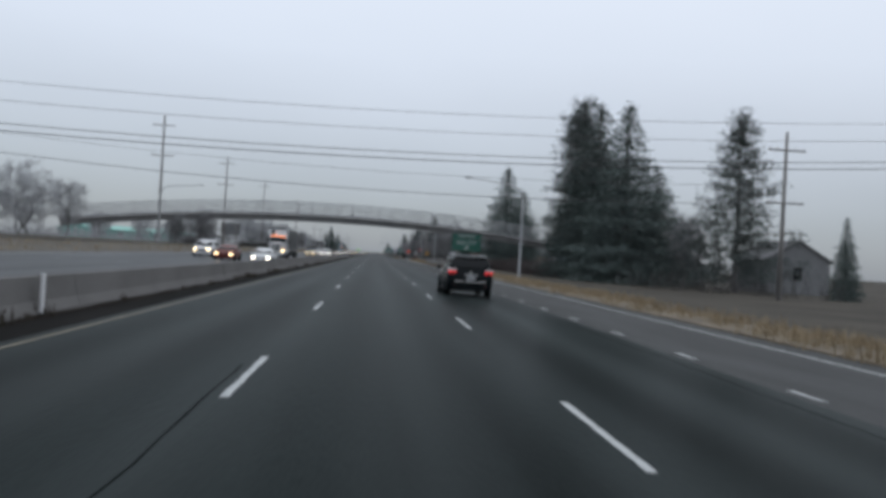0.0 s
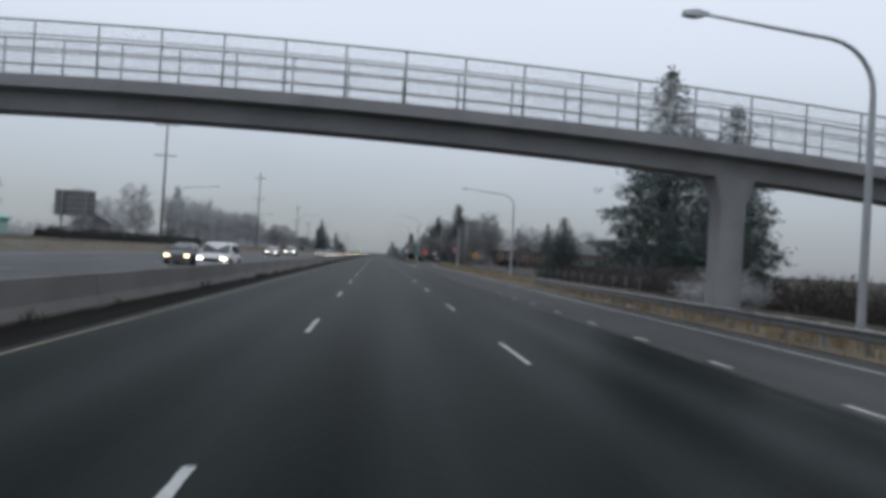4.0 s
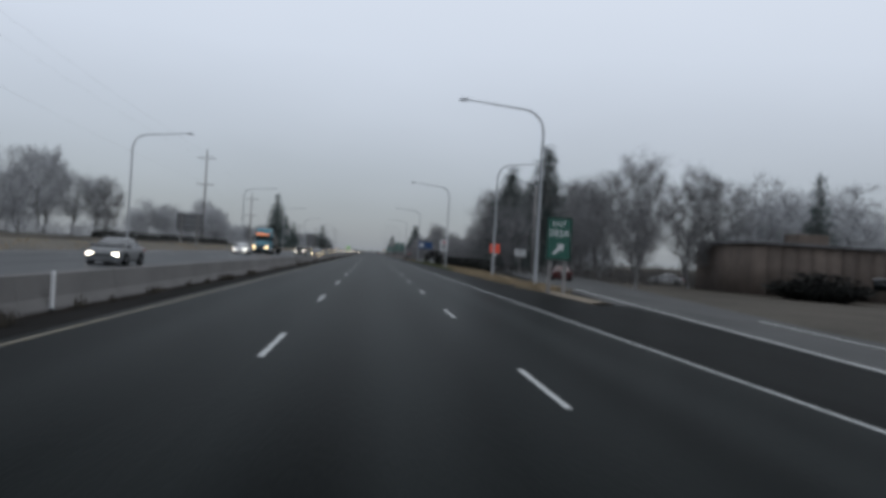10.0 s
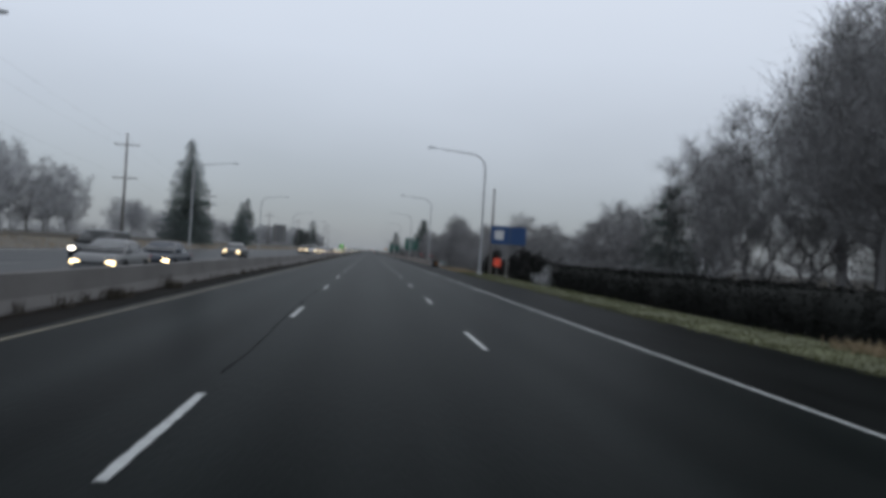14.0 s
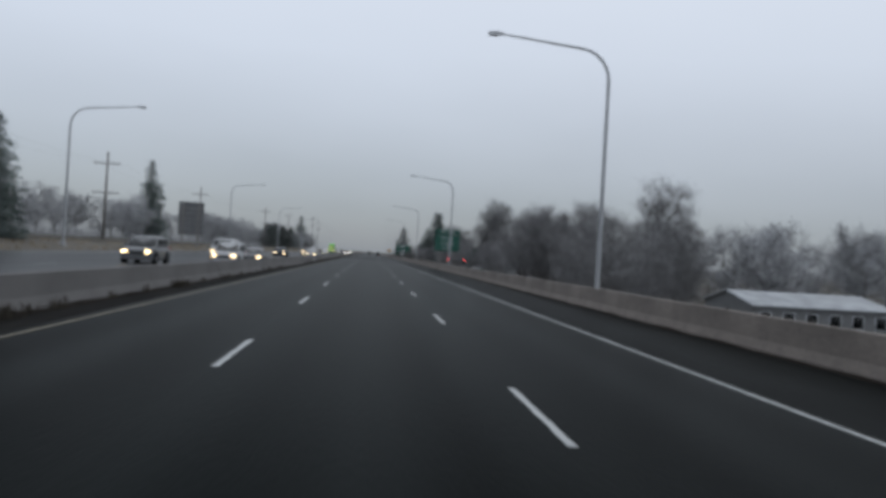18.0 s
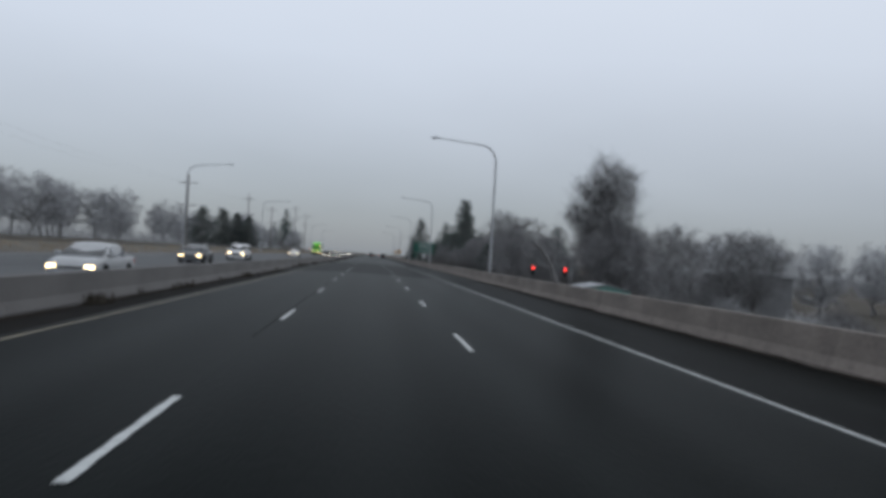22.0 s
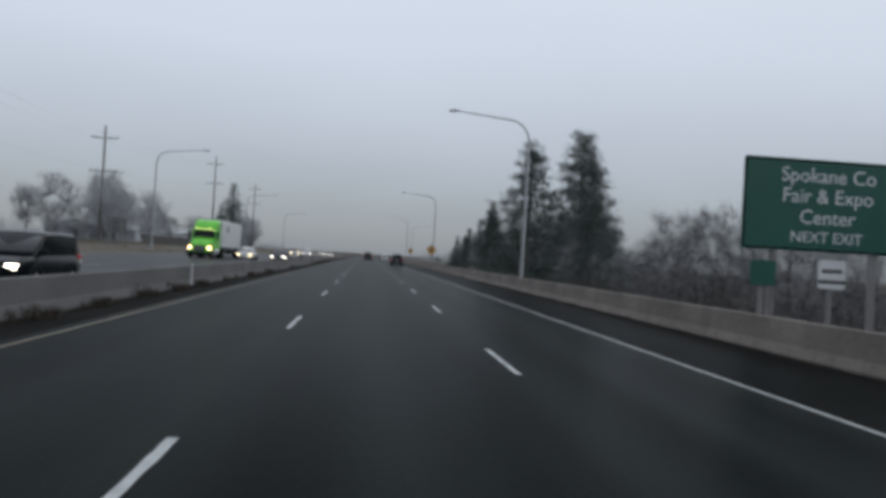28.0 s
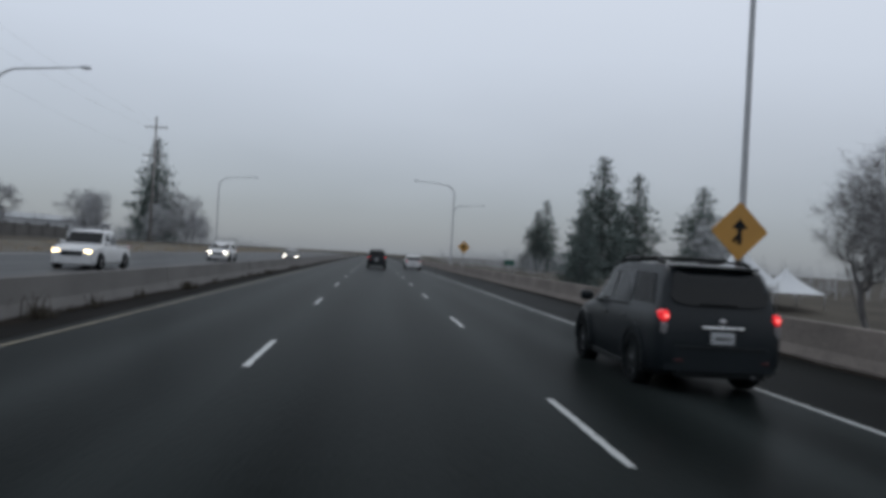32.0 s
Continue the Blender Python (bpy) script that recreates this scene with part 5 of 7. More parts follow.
plant("shrub", -33.0, 552.0, 4.0, 1.5)
plant("dark_bare", -36.0, 562.0, 6.5)
plant("thin_spruce", -40.8, 681.0, 16.5)
plant("bare", 35.0, 467.0, 20.0)
plant("pine", 31.5, 442.5, 22.5, 0.9)
plant("dark_bare", 26.0, 449.0, 16.5)
plant("dark_bare", 39.4, 412.4, 19.0)
plant("dark_bare", 36.0, 384.0, 13.5)
plant("dark_bare", 30.0, 400.0, 13.8)
plant("bare", 25.0, 370.0, 8.0)
plant("dark_bare", 40.0, 385.0, 12.0)
plant("bare", 50.0, 396.0, 14.5)
plant("dark_bare", 38.0, 338.0, 9.3)
plant("thin_spruce", 58.0, 396.0, 15.5)
plant("yew", 40.2, 364.0, 1.9, 3.0)
plant("dark_bare", 24.0, 392.0, 8.0)
plant("dark_bare", 22.0, 443.0, 14.2)
plant("dark_bare", 24.0, 436.0, 13.2)
plant("dark_bare", 22.0, 424.0, 10.5)
plant("pine", 22.5, 429.0, 16.6)
plant("pine", 25.5, 421.0, 6.5, 1.2)
plant("dark_bare", 30.0, 481.0, 14.2)
plant("dark_bare", 24.0, 458.0, 12.5)
plant("dark_bare", 24.0, 452.0, 9.8)
plant("pine", 26.0, 479.0, 8.8, 1.2)
plant("bare", 40.0, 539.0, 12.0)
plant("bare", 34.0, 505.0, 9.5)
plant("dark_bare", 29.0, 497.0, 7.5)
plant("yew", 13.8, 482.8, 2.6, 1.0)
plant("yew", 14.8, 484.0, 2.2, 1.2)
plant("yew", 14.3, 479.5, 2.1, 1.2)
plant("yew", 14.9, 476.0, 1.7, 1.3)
plant("yew", 15.4, 472.5, 1.2, 1.4)
plant("dark_bare", 33.0, 856.0, 10.5, 0.8)
plant("dark_bare", 24.0, 500.0, 5.5, 1.2)
plant("bare", 30.0, 515.0, 7.5, 1.2)
plant("bare", 24.0, 520.0, 6.5, 1.2)
plant("bare", 36.0, 530.0, 9.0, 1.2)
plant("dark_bare", 30.0, 545.0, 8.0, 1.2)
plant("shrub", 14.0, 470.0, 1.2, 1.6)
# third stretch, the barrier and the street below
plant("dark_bare", -38.0, 586.0, 7.4)
plant("spruce", -28.6, 591.0, 10.7, 1.2)
plant("dark_bare", -45.0, 626.0, 9.8)
plant("dark_bare", -40.0, 662.0, 7.9)
plant("dark_bare", -40.0, 657.0, 7.4)
plant("bare", -40.0, 670.0, 6.0)
plant("bare", -45.0, 702.0, 9.6)
plant("bare", -45.0, 764.0, 9.2)
plant("bare", -48.0, 772.0, 10.3)
plant("bare", -45.0, 790.0, 9.6)
plant("dark_bare", -38.0, 759.0, 5.8)
plant("pine", -35.7, 816.0, 9.4, 1.8)
plant("dark_bare", -39.0, 826.0, 8.0)
plant("pine", -37.0, 847.0, 10.6, 1.8)
plant("pine", -30.8, 848.0, 9.0, 1.7)
plant("dark_bare", -38.0, 878.0, 10.4)
plant("bare", -45.0, 740.0, 9.0)
plant("dark_bare", 25.0, 543.0, 6.4)
plant("yew", 18.7, 531.0, 3.0, 0.72)
plant("dark_bare", 19.5, 538.0, 4.6)
plant("bare", 44.0, 640.0, 8.6, 1.2)
plant("dark_bare", 50.0, 636.0, 8.3, 1.2)
plant("bare", 39.0, 638.0, 8.4, 1.2)
plant("bare", 57.0, 640.0, 9.0, 1.2)
plant("dark_bare", 30.0, 604.0, 7.0)
plant("dark_bare", 26.0, 600.0, 4.5)
plant("dark_bare", 43.6, 645.5, 15.4)
plant("stem_bare", 36.0, 660.0, 12.0)
plant("stem_bare", 35.0, 647.0, 10.2)
plant("stem_bare", 29.5, 667.0, 11.4)
plant("stem_bare", 28.0, 650.0, 10.0)
plant("stem_bare", 28.0, 638.0, 8.4)
plant("bare", 26.0, 626.0, 6.6)
plant("stem_bare", 27.0, 661.0, 9.8)
plant("stem_bare", 24.5, 656.0, 8.6)
plant("stem_bare", 25.0, 648.0, 8.6)
plant("dark_bare", 20.5, 665.0, 3.6)
plant("dark_bare", 23.0, 615.0, 4.5)
plant("dark_bare", 30.0, 622.0, 7.0)
plant("dark_bare", 33.0, 727.0, 6.6)
plant("shrub", 22.5, 687.0, -1.3, 1.3)
plant("shrub", 27.0, 700.0, -1.2, 1.3)
plant("shrub", 33.0, 697.0, -1.2, 1.3)
plant("shrub", 36.0, 705.0, -1.1, 1.3)
plant("shrub", 30.5, 691.0, -1.3, 1.3)
plant("shrub", 40.0, 730.0, -0.9, 1.3)
plant("shrub", 45.0, 715.0, -1.0, 1.3)
plant("shrub", 44.0, 700.0, -1.2, 1.3)
plant("dark_bare", 37.5, 771.0, 20.0, 0.92)
plant("dark_bare", 41.0, 733.0, 6.4, 1.25)
plant("dark_bare", 46.0, 735.0, 6.8, 1.3)
plant("dark_bare", 37.9, 771.8, 18.6, 0.9)
plant("dark_bare", 58.0, 772.0, 8.0, 1.2)
plant("dark_bare", 64.0, 777.0, 8.6, 1.2)
plant("bare", 71.0, 782.0, 7.8, 1.2)
plant("dark_bare", 25.0, 760.0, 5.8)
plant("dark_bare", 33.0, 738.0, 6.6)
plant("dark_bare", 30.0, 719.0, 5.0)
plant("dark_bare", 28.0, 768.0, 6.2)
plant("bare", 31.5, 831.7, 13.5)
plant("dark_bare", 36.6, 828.0, 12.0, 1.2)
plant("dark_bare", 29.0, 812.0, 9.8)
plant("pine", 33.0, 800.0, 2.6, 1.6)
plant("pine", 37.5, 815.0, 4.6, 1.7)
plant("pine", 31.0, 818.0, 5.6, 1.6)
plant("pine", 26.5, 823.0, 5.2, 1.7)
plant("brown_bare", 51.9, 821.6, 11.3, 1.35)
plant("brown_bare", 57.5, 824.0, 10.6, 1.3)
plant("spruce", 41.8, 822.4, 10.1, 1.9)
plant("dark_bare", 24.0, 771.0, 5.8)
plant("dark_bare", 24.0, 783.0, 1.6)
plant("dark_bare", 24.0, 797.0, 3.2)
plant("dark_bare", 20.0, 866.0, 5.5)
plant("dark_bare", 22.0, 850.0, 4.6)
plant("dark_bare", 24.0, 838.0, 4.8)
# last stretch, towards the merging ramp
plant("pine", 14.9, 889.8, 12.9, 1.12)
plant("pine", 34.5, 946.1, 23.6, 0.95)
plant("pine", 12.6, 898.2, 6.8, 0.9)
plant("pine", 35.0, 941.0, 19.0, 0.9)
plant("pine", 28.0, 914.0, 10.4, 1.2)
plant("pine", 17.9, 880.6, 5.8, 0.75)
plant("dark_bare", 30.0, 882.0, 7.6)
plant("bare", 30.0, 871.0, 7.8)
plant("dark_bare", 30.0, 896.0, 5.0)
plant("dark_bare", 24.0, 905.0, 4.5)
plant("dark_bare", 22.0, 880.0, 3.6)
plant("pine", 15.5, 944.0, 5.2, 0.8)
plant("thin_spruce", 22.0, 1014.0, 7.4, 1.2)
plant("thin_spruce", 38.4, 1064.9, 20.6, 1.45)
plant("thin_spruce", 45.7, 1068.5, 18.4, 1.5)
plant("thin_spruce", 56.8, 1066.6, 16.6, 1.6)
plant("thin_spruce", 45.0, 1100.0, 17.0, 1.3)
plant("thin_spruce", 45.0, 1141.0, 18.5, 1.3)
plant("thin_spruce", 38.0, 1118.0, 14.0, 1.3)
plant("bare", 52.0, 1050.0, 10.0)
plant("stem_bare", 47.5, 1003.0, 11.6, 1.1)
plant("bare", -40.0, 912.0, 7.6)
plant("dark_bare", -42.0, 905.0, 7.0)
plant("bare", -55.0, 989.0, 15.5)
plant("bare", -50.0, 973.0, 15.0)
plant("bare", -38.0, 958.0, 10.4)
plant("thin_spruce", -49.7, 1115.8, 25.0, 1.4)
plant("bare", -46.0, 1112.0, 14.0)
plant("bare", -60.0, 1043.0, 8.0)
plant("bare", -55.0, 1090.0, 10.0)
plant("thin_spruce", -60.0, 1150.0, 18.0)
plant("pine", -34.2, 851.0, 9.8, 1.7)

bank_rnd = random.Random(15)
for y0, y1, count, low_top, high_top in ((60, 130, 7, 7, 10), (180, 260, 7, 6, 9), (285, 350, 9, 8, 12), (355, 440, 10, 9, 13), (470, 560, 14, 8, 11),
                                         (575, 720, 22, 7, 10), (725, 800, 12, 8, 11), (815, 890, 12, 8, 11), (890, 990, 10, 8, 12), (1060, 1200, 10, 8, 14)):
    for _ in range(count):
        plant("bare" if bank_rnd.random() < 0.7 else "dark_bare", bank_rnd.uniform(-62, -40), bank_rnd.uniform(y0, y1), bank_rnd.uniform(low_top, high_top), bank_rnd.uniform(1.1, 1.5))
for _ in range(24):
    plant("bare", bank_rnd.uniform(48, 116), bank_rnd.uniform(392, 425), bank_rnd.uniform(9, 15), 1.35)
for _ in range(12):
    plant("bare", bank_rnd.uniform(56, 110), bank_rnd.uniform(640, 700), bank_rnd.uniform(8, 11), 1.35)
for _ in range(10):
    plant("bare", bank_rnd.uniform(60, 115), bank_rnd.uniform(770, 840), bank_rnd.uniform(6, 10), 1.35)

for x, y, top in ((37, 436, 16.0), (33, 455, 16.0), (40, 450, 18.0), (27, 470, 11.5),
                  (25, 760.5, 4.4), (34, 763, 6.6), (38, 764, 8.0), (41.5, 768, 8.5), (31, 790, 3.4), (36, 790, 3.4), (31, 833, 9.0),
                  (38, 838, 8.0), (27, 828, 6.5), (38, 984, 12.2), (44.5, 986, 12.4), (41, 975, 10.8), (50, 992, 12.6), (35, 972, 7.4), (55, 1001, 13)):
    plant("stem_bare" if y > 960 else ("bare" if (x + y) % 2 < 1 else "dark_bare"), x, y, top, 1.1)

thicket("dark bare brush under the roadside trees", 27, 46, 78, 140, 2.6, 9, M_BRUSH, 1)
thicket("dark brown hedge of dense bare brush beside the freeway", 22.5, 25.5, 116, 236, 3.0, 34, M_HEDGE_BROWN, 19)
# brush in M_TWIG, mostly far off, carries the painted haze tone
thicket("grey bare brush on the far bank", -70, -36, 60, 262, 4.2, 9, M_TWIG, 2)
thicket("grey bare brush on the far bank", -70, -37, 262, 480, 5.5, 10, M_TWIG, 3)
thicket("bare brush on the field beyond the ramp", 24, 60, 215, 330, 1.2, 7, M_TWIG_DARK, 4)
thicket("dark bare brush between the ramp and the trees", 26, 62, 386, 430, 3.4, 26, M_BRUSH, 15)
thicket("dark bare brush behind the hedge", 17.5, 36, 388, 425, 1.5, 8, M_BRUSH, 5)
thicket("dark bare brush under the trees behind the hedge", 17.5, 34, 425, 500, 3.6, 14, M_TWIG_DARK, 16)
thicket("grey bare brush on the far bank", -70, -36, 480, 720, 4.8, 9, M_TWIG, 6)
thicket("dark bare brush on the slope below the freeway", 24, 46, 630, 668, 3.4, 34, M_BRUSH, 7)
thicket("dark bare brush on the slope below the freeway", 29, 46, 775, 812, 3.2, 18, M_BRUSH, 8)
thicket("grey bare brush below the freeway", 36, 84, 690, 742, -1.2, 18, M_TWIG_DARK, 18)
thicket("dark bare brush on the slope below the freeway", 16, 40, 826, 850, 7.0, 32, M_BRUSH, 17)
thicket("dark bare brush below the barrier", 15, 40, 850, 905, 3.9, 34, M_BRUSH, 20)
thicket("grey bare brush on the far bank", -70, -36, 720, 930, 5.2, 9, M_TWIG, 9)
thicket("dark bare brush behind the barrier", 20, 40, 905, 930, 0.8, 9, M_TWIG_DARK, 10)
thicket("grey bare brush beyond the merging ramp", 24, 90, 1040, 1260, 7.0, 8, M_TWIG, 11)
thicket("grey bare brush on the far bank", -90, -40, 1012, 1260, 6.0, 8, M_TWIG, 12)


def clipped_hedge(name, label, x, y0, y1, h, half, material, seed):
    """A dense hedge: a rough core and a skin of small leaves."""
    rnd = random.Random(seed)
    t = thing(name, label, "hedge", (x, 0, -0.4))
    bm = bmesh.new()
    n = int((y1 - y0) / 1.2)
    secs = []
    for k in range(n + 1):
        y = y0 + (y1 - y0) * k / n
        hh, w = h * rnd.uniform(0.86, 1.02), half * rnd.uniform(0.85, 1.05)
        secs.append([(-w, y, 0), (-w * 1.05, y, hh * 0.6), (-w * 0.7, y, hh * 0.95), (w * 0.7, y, hh * 0.95), (w * 1.05, y, hh * 0.6), (w, y, 0)])
    loft(bm, secs)
    part("core", bm, material, t, sharp=2)
    vs, fs = [], []
    for _ in range(int((y1 - y0) * (210 if x > 0 else 70))):
        y = rnd.uniform(y0, y1)
        a = rnd.uniform(0, math.pi)
        c = Vector((half * 1.05 * math.cos(a), y, h * (0.25 + 0.75 * math.sin(a)) if rnd.random() < 0.6 else rnd.uniform(0.05, h)))
        if c.z < h * 0.7:
            c.x = math.copysign(half * 1.02, c.x)
        tuft(vs, fs, c, Vector((math.copysign(0.5, c.x), 0, 0.5)), 0.17, 2, rnd, 0.5)
    tagged(part("foliage", soup("foliage", vs, fs, material), material, t), kind="stuff")


clipped_hedge("roadside_hedge", "long low dark clipped hedge behind the mossy verge", 14.3, 398, 470, 1.55, 0.9, M_HEDGE, 3)
clipped_hedge("dark_hedge", "dark low hedge along the bank beyond the oncoming lanes", -31.2, 196, 262, 2.6, 0.7, M_HEDGE, 4)
clipped_hedge("dark_hedge", "dark low hedge along the bank beyond the oncoming lanes", -31.2, 388, 470, 2.5, 0.6, M_HEDGE, 5)


# ---- walls, fences and buildings ----
def panel_fence(name, label, x, y0, y1, z0, h, unit, material):
    root = thing(name, label, "fence", (x, 0, z0), kind="structure")
    rail = to_mesh("fence_panel", nbox(-0.04, 0.04, 0.02, unit - 0.02, 0.05, h, bevel=0.01), material)
    post = to_mesh("fence_post", nbox(-0.08, 0.08, -0.08, 0.08, -0.2, h + 0.08, bevel=0.01), material)
    k = 0
    while y0 + k * unit < y1:
        for nm, me in (("fence_panel", rail), ("fence_post", post)):
            ob = new(nm, me)
            ob.parent = root
            ob.location = (0, y0 + k * unit, 0)
        k += 1


panel_fence("block_wall", "low dark block wall along the bank", -31.4, 930, 1012, 1.1, 1.25, 3.0, M_WALL_DARK)
panel_fence("block_wall", "low dark block wall along the bank", -31.4, 262, 300, 1.1, 1.1, 3.0, M_WALL_DARK)


def wire_fence(x, y0, y1):
    root = thing("wire_fence", "low wire fence on thin posts behind the verge", "fence", (x, 0, -0.5))
    y = y0
    while y <= y1:
        part("post", tube(bmesh.new(), (0, y, -0.1), (0, y, 1.25), 0.035, sides=6), M_WOOD, root)
        y += 3.5
    for h in (0.35, 0.8, 1.2):
        part("strand", nbox(-0.008, 0.008, y0, y1, h - 0.008, h + 0.008), M_STEEL, root)


wire_fence(19.5, 180, 300)
wire_fence(21.0, 386, 398)


def house(name, label, x, y, w, l, h, rise, wall, roof, turn=0.0, windows=3, z=None, door=False):
    """A gabled house; its ridge runs along its own x."""
    z = gz(x, y) - 0.1 if z is None else z
    t = thing(name, label, "building", (x, y, z), turn)
    bm = bmesh.new()
    extrude(bm, [(-l / 2, 0), (l / 2, 0), (l / 2, h), (0, h + rise), (-l / 2, h)], "x", -w / 2, w / 2)
    part("wall", bm, wall, t)
    o = 0.35
    for s in (-1, 1):
        bm = bmesh.new()
        extrude(bm, [(s * (l / 2 + o), h - o * rise / (l / 2)), (0, h + rise + 0.02), (0, h + rise + 0.2), (s * (l / 2 + o), h - o * rise / (l / 2) + 0.18)], "x", -w / 2 - o, w / 2 + o)
        part("roof", bm, roof, t)
    for k in range(windows):
        cx = -w / 2 + w * (k + 0.5) / windows
        win = part("window", nbox(cx - 0.6, cx + 0.6, -l / 2 - 0.05, -l / 2 + 0.02, h * 0.42, h * 0.8), M_GLASS, t)
        for a in (nbox(cx - 0.68, cx - 0.6, -l / 2 - 0.08, -l / 2, h * 0.40, h * 0.82), nbox(cx + 0.6, cx + 0.68, -l / 2 - 0.08, -l / 2, h * 0.40, h * 0.82),
                  nbox(cx - 0.68, cx + 0.68, -l / 2 - 0.08, -l / 2, h * 0.80, h * 0.83), nbox(cx - 0.68, cx + 0.68, -l / 2 - 0.1, -l / 2, h * 0.37, h * 0.40)):
            part("window_trim", a, M_SIDING_WHITE, win)
    for s in (-1, 1):
        part("window", nbox(s * w / 2 - 0.04, s * w / 2 + 0.04, -0.6, 0.6, h * 0.42, h * 0.8), M_GLASS, t)
    if door:
        part("door", nbox(-0.45, 0.45, -l / 2 - 0.05, -l / 2 + 0.02, 0, 2.05), M_SIDING_GREY, t)
    return t


house("house", "grey gabled house behind the roadside trees", 56.5, 114.0, 10, 9, 4.6, 2.6, M_SIDING_GREY, M_ROOF_DARK, 90)
house("house", "low grey house behind the trees", 47.0, 128.0, 8, 7, 3.2, 1.6, M_SIDING_GREY, M_ROOF_FROST, 80)
house("shed", "shed with a pale blue metal roof before a brown building", 81.0, 352.0, 10, 8, 3.4, 2.4, M_SIDING_WHITE, M_ROOF_BLUE, 0)


def long_building(x0, x1, y, h):
    z = gz(50, y) - 0.1
    t = thing("brown_building", "long low brown board-clad building beyond the ramp", "building", (x0, y, z))
    part("wall", nbox(0, x1 - x0, 0, 14, 0, h), M_WALL_BROWN, t)
    part("roof", nbox(-0.4, x1 - x0 + 0.4, -0.4, 14.4, h, h + 0.28, bevel=0.03), M_ROOF_DARK, t)
    part("chimney", nbox(7, 10.5, 4, 7, h + 0.28, h + 1.5, bevel=0.03), M_WALL_BROWN, t)
    k = 0
    while k * 1.6 < x1 - x0 - 1:
        part("panel", nbox(k * 1.6 + 0.03, k * 1.6 + 1.57, -0.05, -0.002, 0.15, h - 0.1), M_WALL_BROWN, t)
        k += 1
    for cx in (14.0, 27.0, 41.0):
        win = part("window", nbox(cx - 0.9, cx + 0.9, -0.10, -0.055, 1.3, 2.5), M_GLASS, t)
        part("window_trim", nbox(cx - 1.0, cx + 1.0, -0.12, -0.10, 2.5, 2.6), M_SIDING_WHITE, win)


long_building(38.0, 104.0, 373.0, 5.4)
house("house", "white cottage with a steep frosted roof", 21.6, 536.0, 4.0, 4.5, 2.6, 2.0, M_SIDING_WHITE, M_ROOF_FROST, 90, 1, None, True)
house("workshop", "long low workshop with a frosted pale roof", 50.0, 618.0, 16.0, 13, 3.3, 1.3, M_SIDING_GREY, M_ROOF_FROST, 0, 6)
house("workshop", "low pale building beyond the street trees", 46.0, 752.0, 26, 14, 6.4, 0.6, M_SIDING_GREY, M_ROOF_FROST, 90, 5)
house("shop", "low pale green shop beside the street below", 32.0, 753.0, 8, 7, 3.4, 0.6, M_SIDING_TEAL, M_ROOF_FROST, 90, 2)
house("shop", "small white shop with a frosted roof below the freeway", 27.0, 737.0, 6, 5, 2.9, 0.6, M_SIDING_WHITE, M_ROOF_FROST, 90, 2)
house("green_building", "long low pale green building beyond the oncoming lanes", -64.0, 222.0, 34, 12, 2.2, 1.0, M_SIDING_TEAL, M_SIDING_TEAL, 60, 6)
house("white_building", "long low white building far beyond the bank", -76.0, 1108.0, 40, 16, 3.4, 1.2, M_SIDING_WHITE, M_ROOF_FROST, 70, 7)
house("white_building", "long low pale building beyond the bank", -64.0, 1010.0, 26, 12, 3.0, 1.0, M_SIDING_GREY, M_ROOF_FROST, 90, 5)
house("house", "grey house behind bare trees on the bank", -60.0, 300.0, 10, 8, 3.0, 2.0, M_SIDING_GREY, M_ROOF_DARK, 90, 3)


def tent(x, y, w, top):
    z = gz(x, y) - 0.05
    t = thing("marquee", "white peaked marquee tents beyond the barrier", "tent", (x, y, z))
    for dx, k in ((0.0, 1.0), (w * 0.9, 0.62)):
        bm = bmesh.new()
        secs = []
        for u in (0.0, 0.12, 0.3, 0.55, 0.8, 0.97):
            r = w / 2 * (1 - u) ** 1.6 + 0.05
            zz = (top - z) * k * (0.38 + 0.62 * u)
            secs.append([(dx + r * sx, r * sy, zz) for sx, sy in ((-1, -1), (0, -1.0), (1, -1), (1, 0), (1, 1), (0, 1), (-1, 1), (-1, 0))])
        loft(bm, secs)
        part("canopy", bm, M_TENT, t)
        for sx in (-1, 1):
            for sy in (-1, 1):
                part("leg", tube(bmesh.new(), (dx + sx * w / 2 * 0.98, sy * w / 2 * 0.98, 0), (dx + sx * w / 2 * 0.98, sy * w / 2 * 0.98, (top - z) * k * 0.4), 0.06, sides=6), M_STEEL, t)


tent(45.6, 1027.0, 6.8, 5.7)


def crash_cushion(x, y):
    t = thing("crash_cushion", "dark crash cushion with an orange nose at the barrier end", "crash cushion", (x, y, -0.36))
    for k in range(6):
        part("cell", nbox(-0.36, 0.36, k * 0.95, k * 0.95 + 0.9, 0.05, 0.84, bevel=0.04), M_BLACK, t)
    bm = bmesh.new()
    extrude(bm, [(0.22 * math.cos(radians(a)), -0.24 * math.sin(radians(a)) + 0.0) for a in range(0, 181, 30)], "z", 0.34, 0.68)
    part("nose", bm, M_NOSE, t, "dull orange-brown nose panel")
    for s in (-1, 1):
        part("rail", nbox(s * 0.40 - 0.03, s * 0.40 + 0.03, 0.1, 5.7, 0.35, 0.7, bevel=0.01), M_RAIL, t)


crash_cushion(9.5, 527.6)

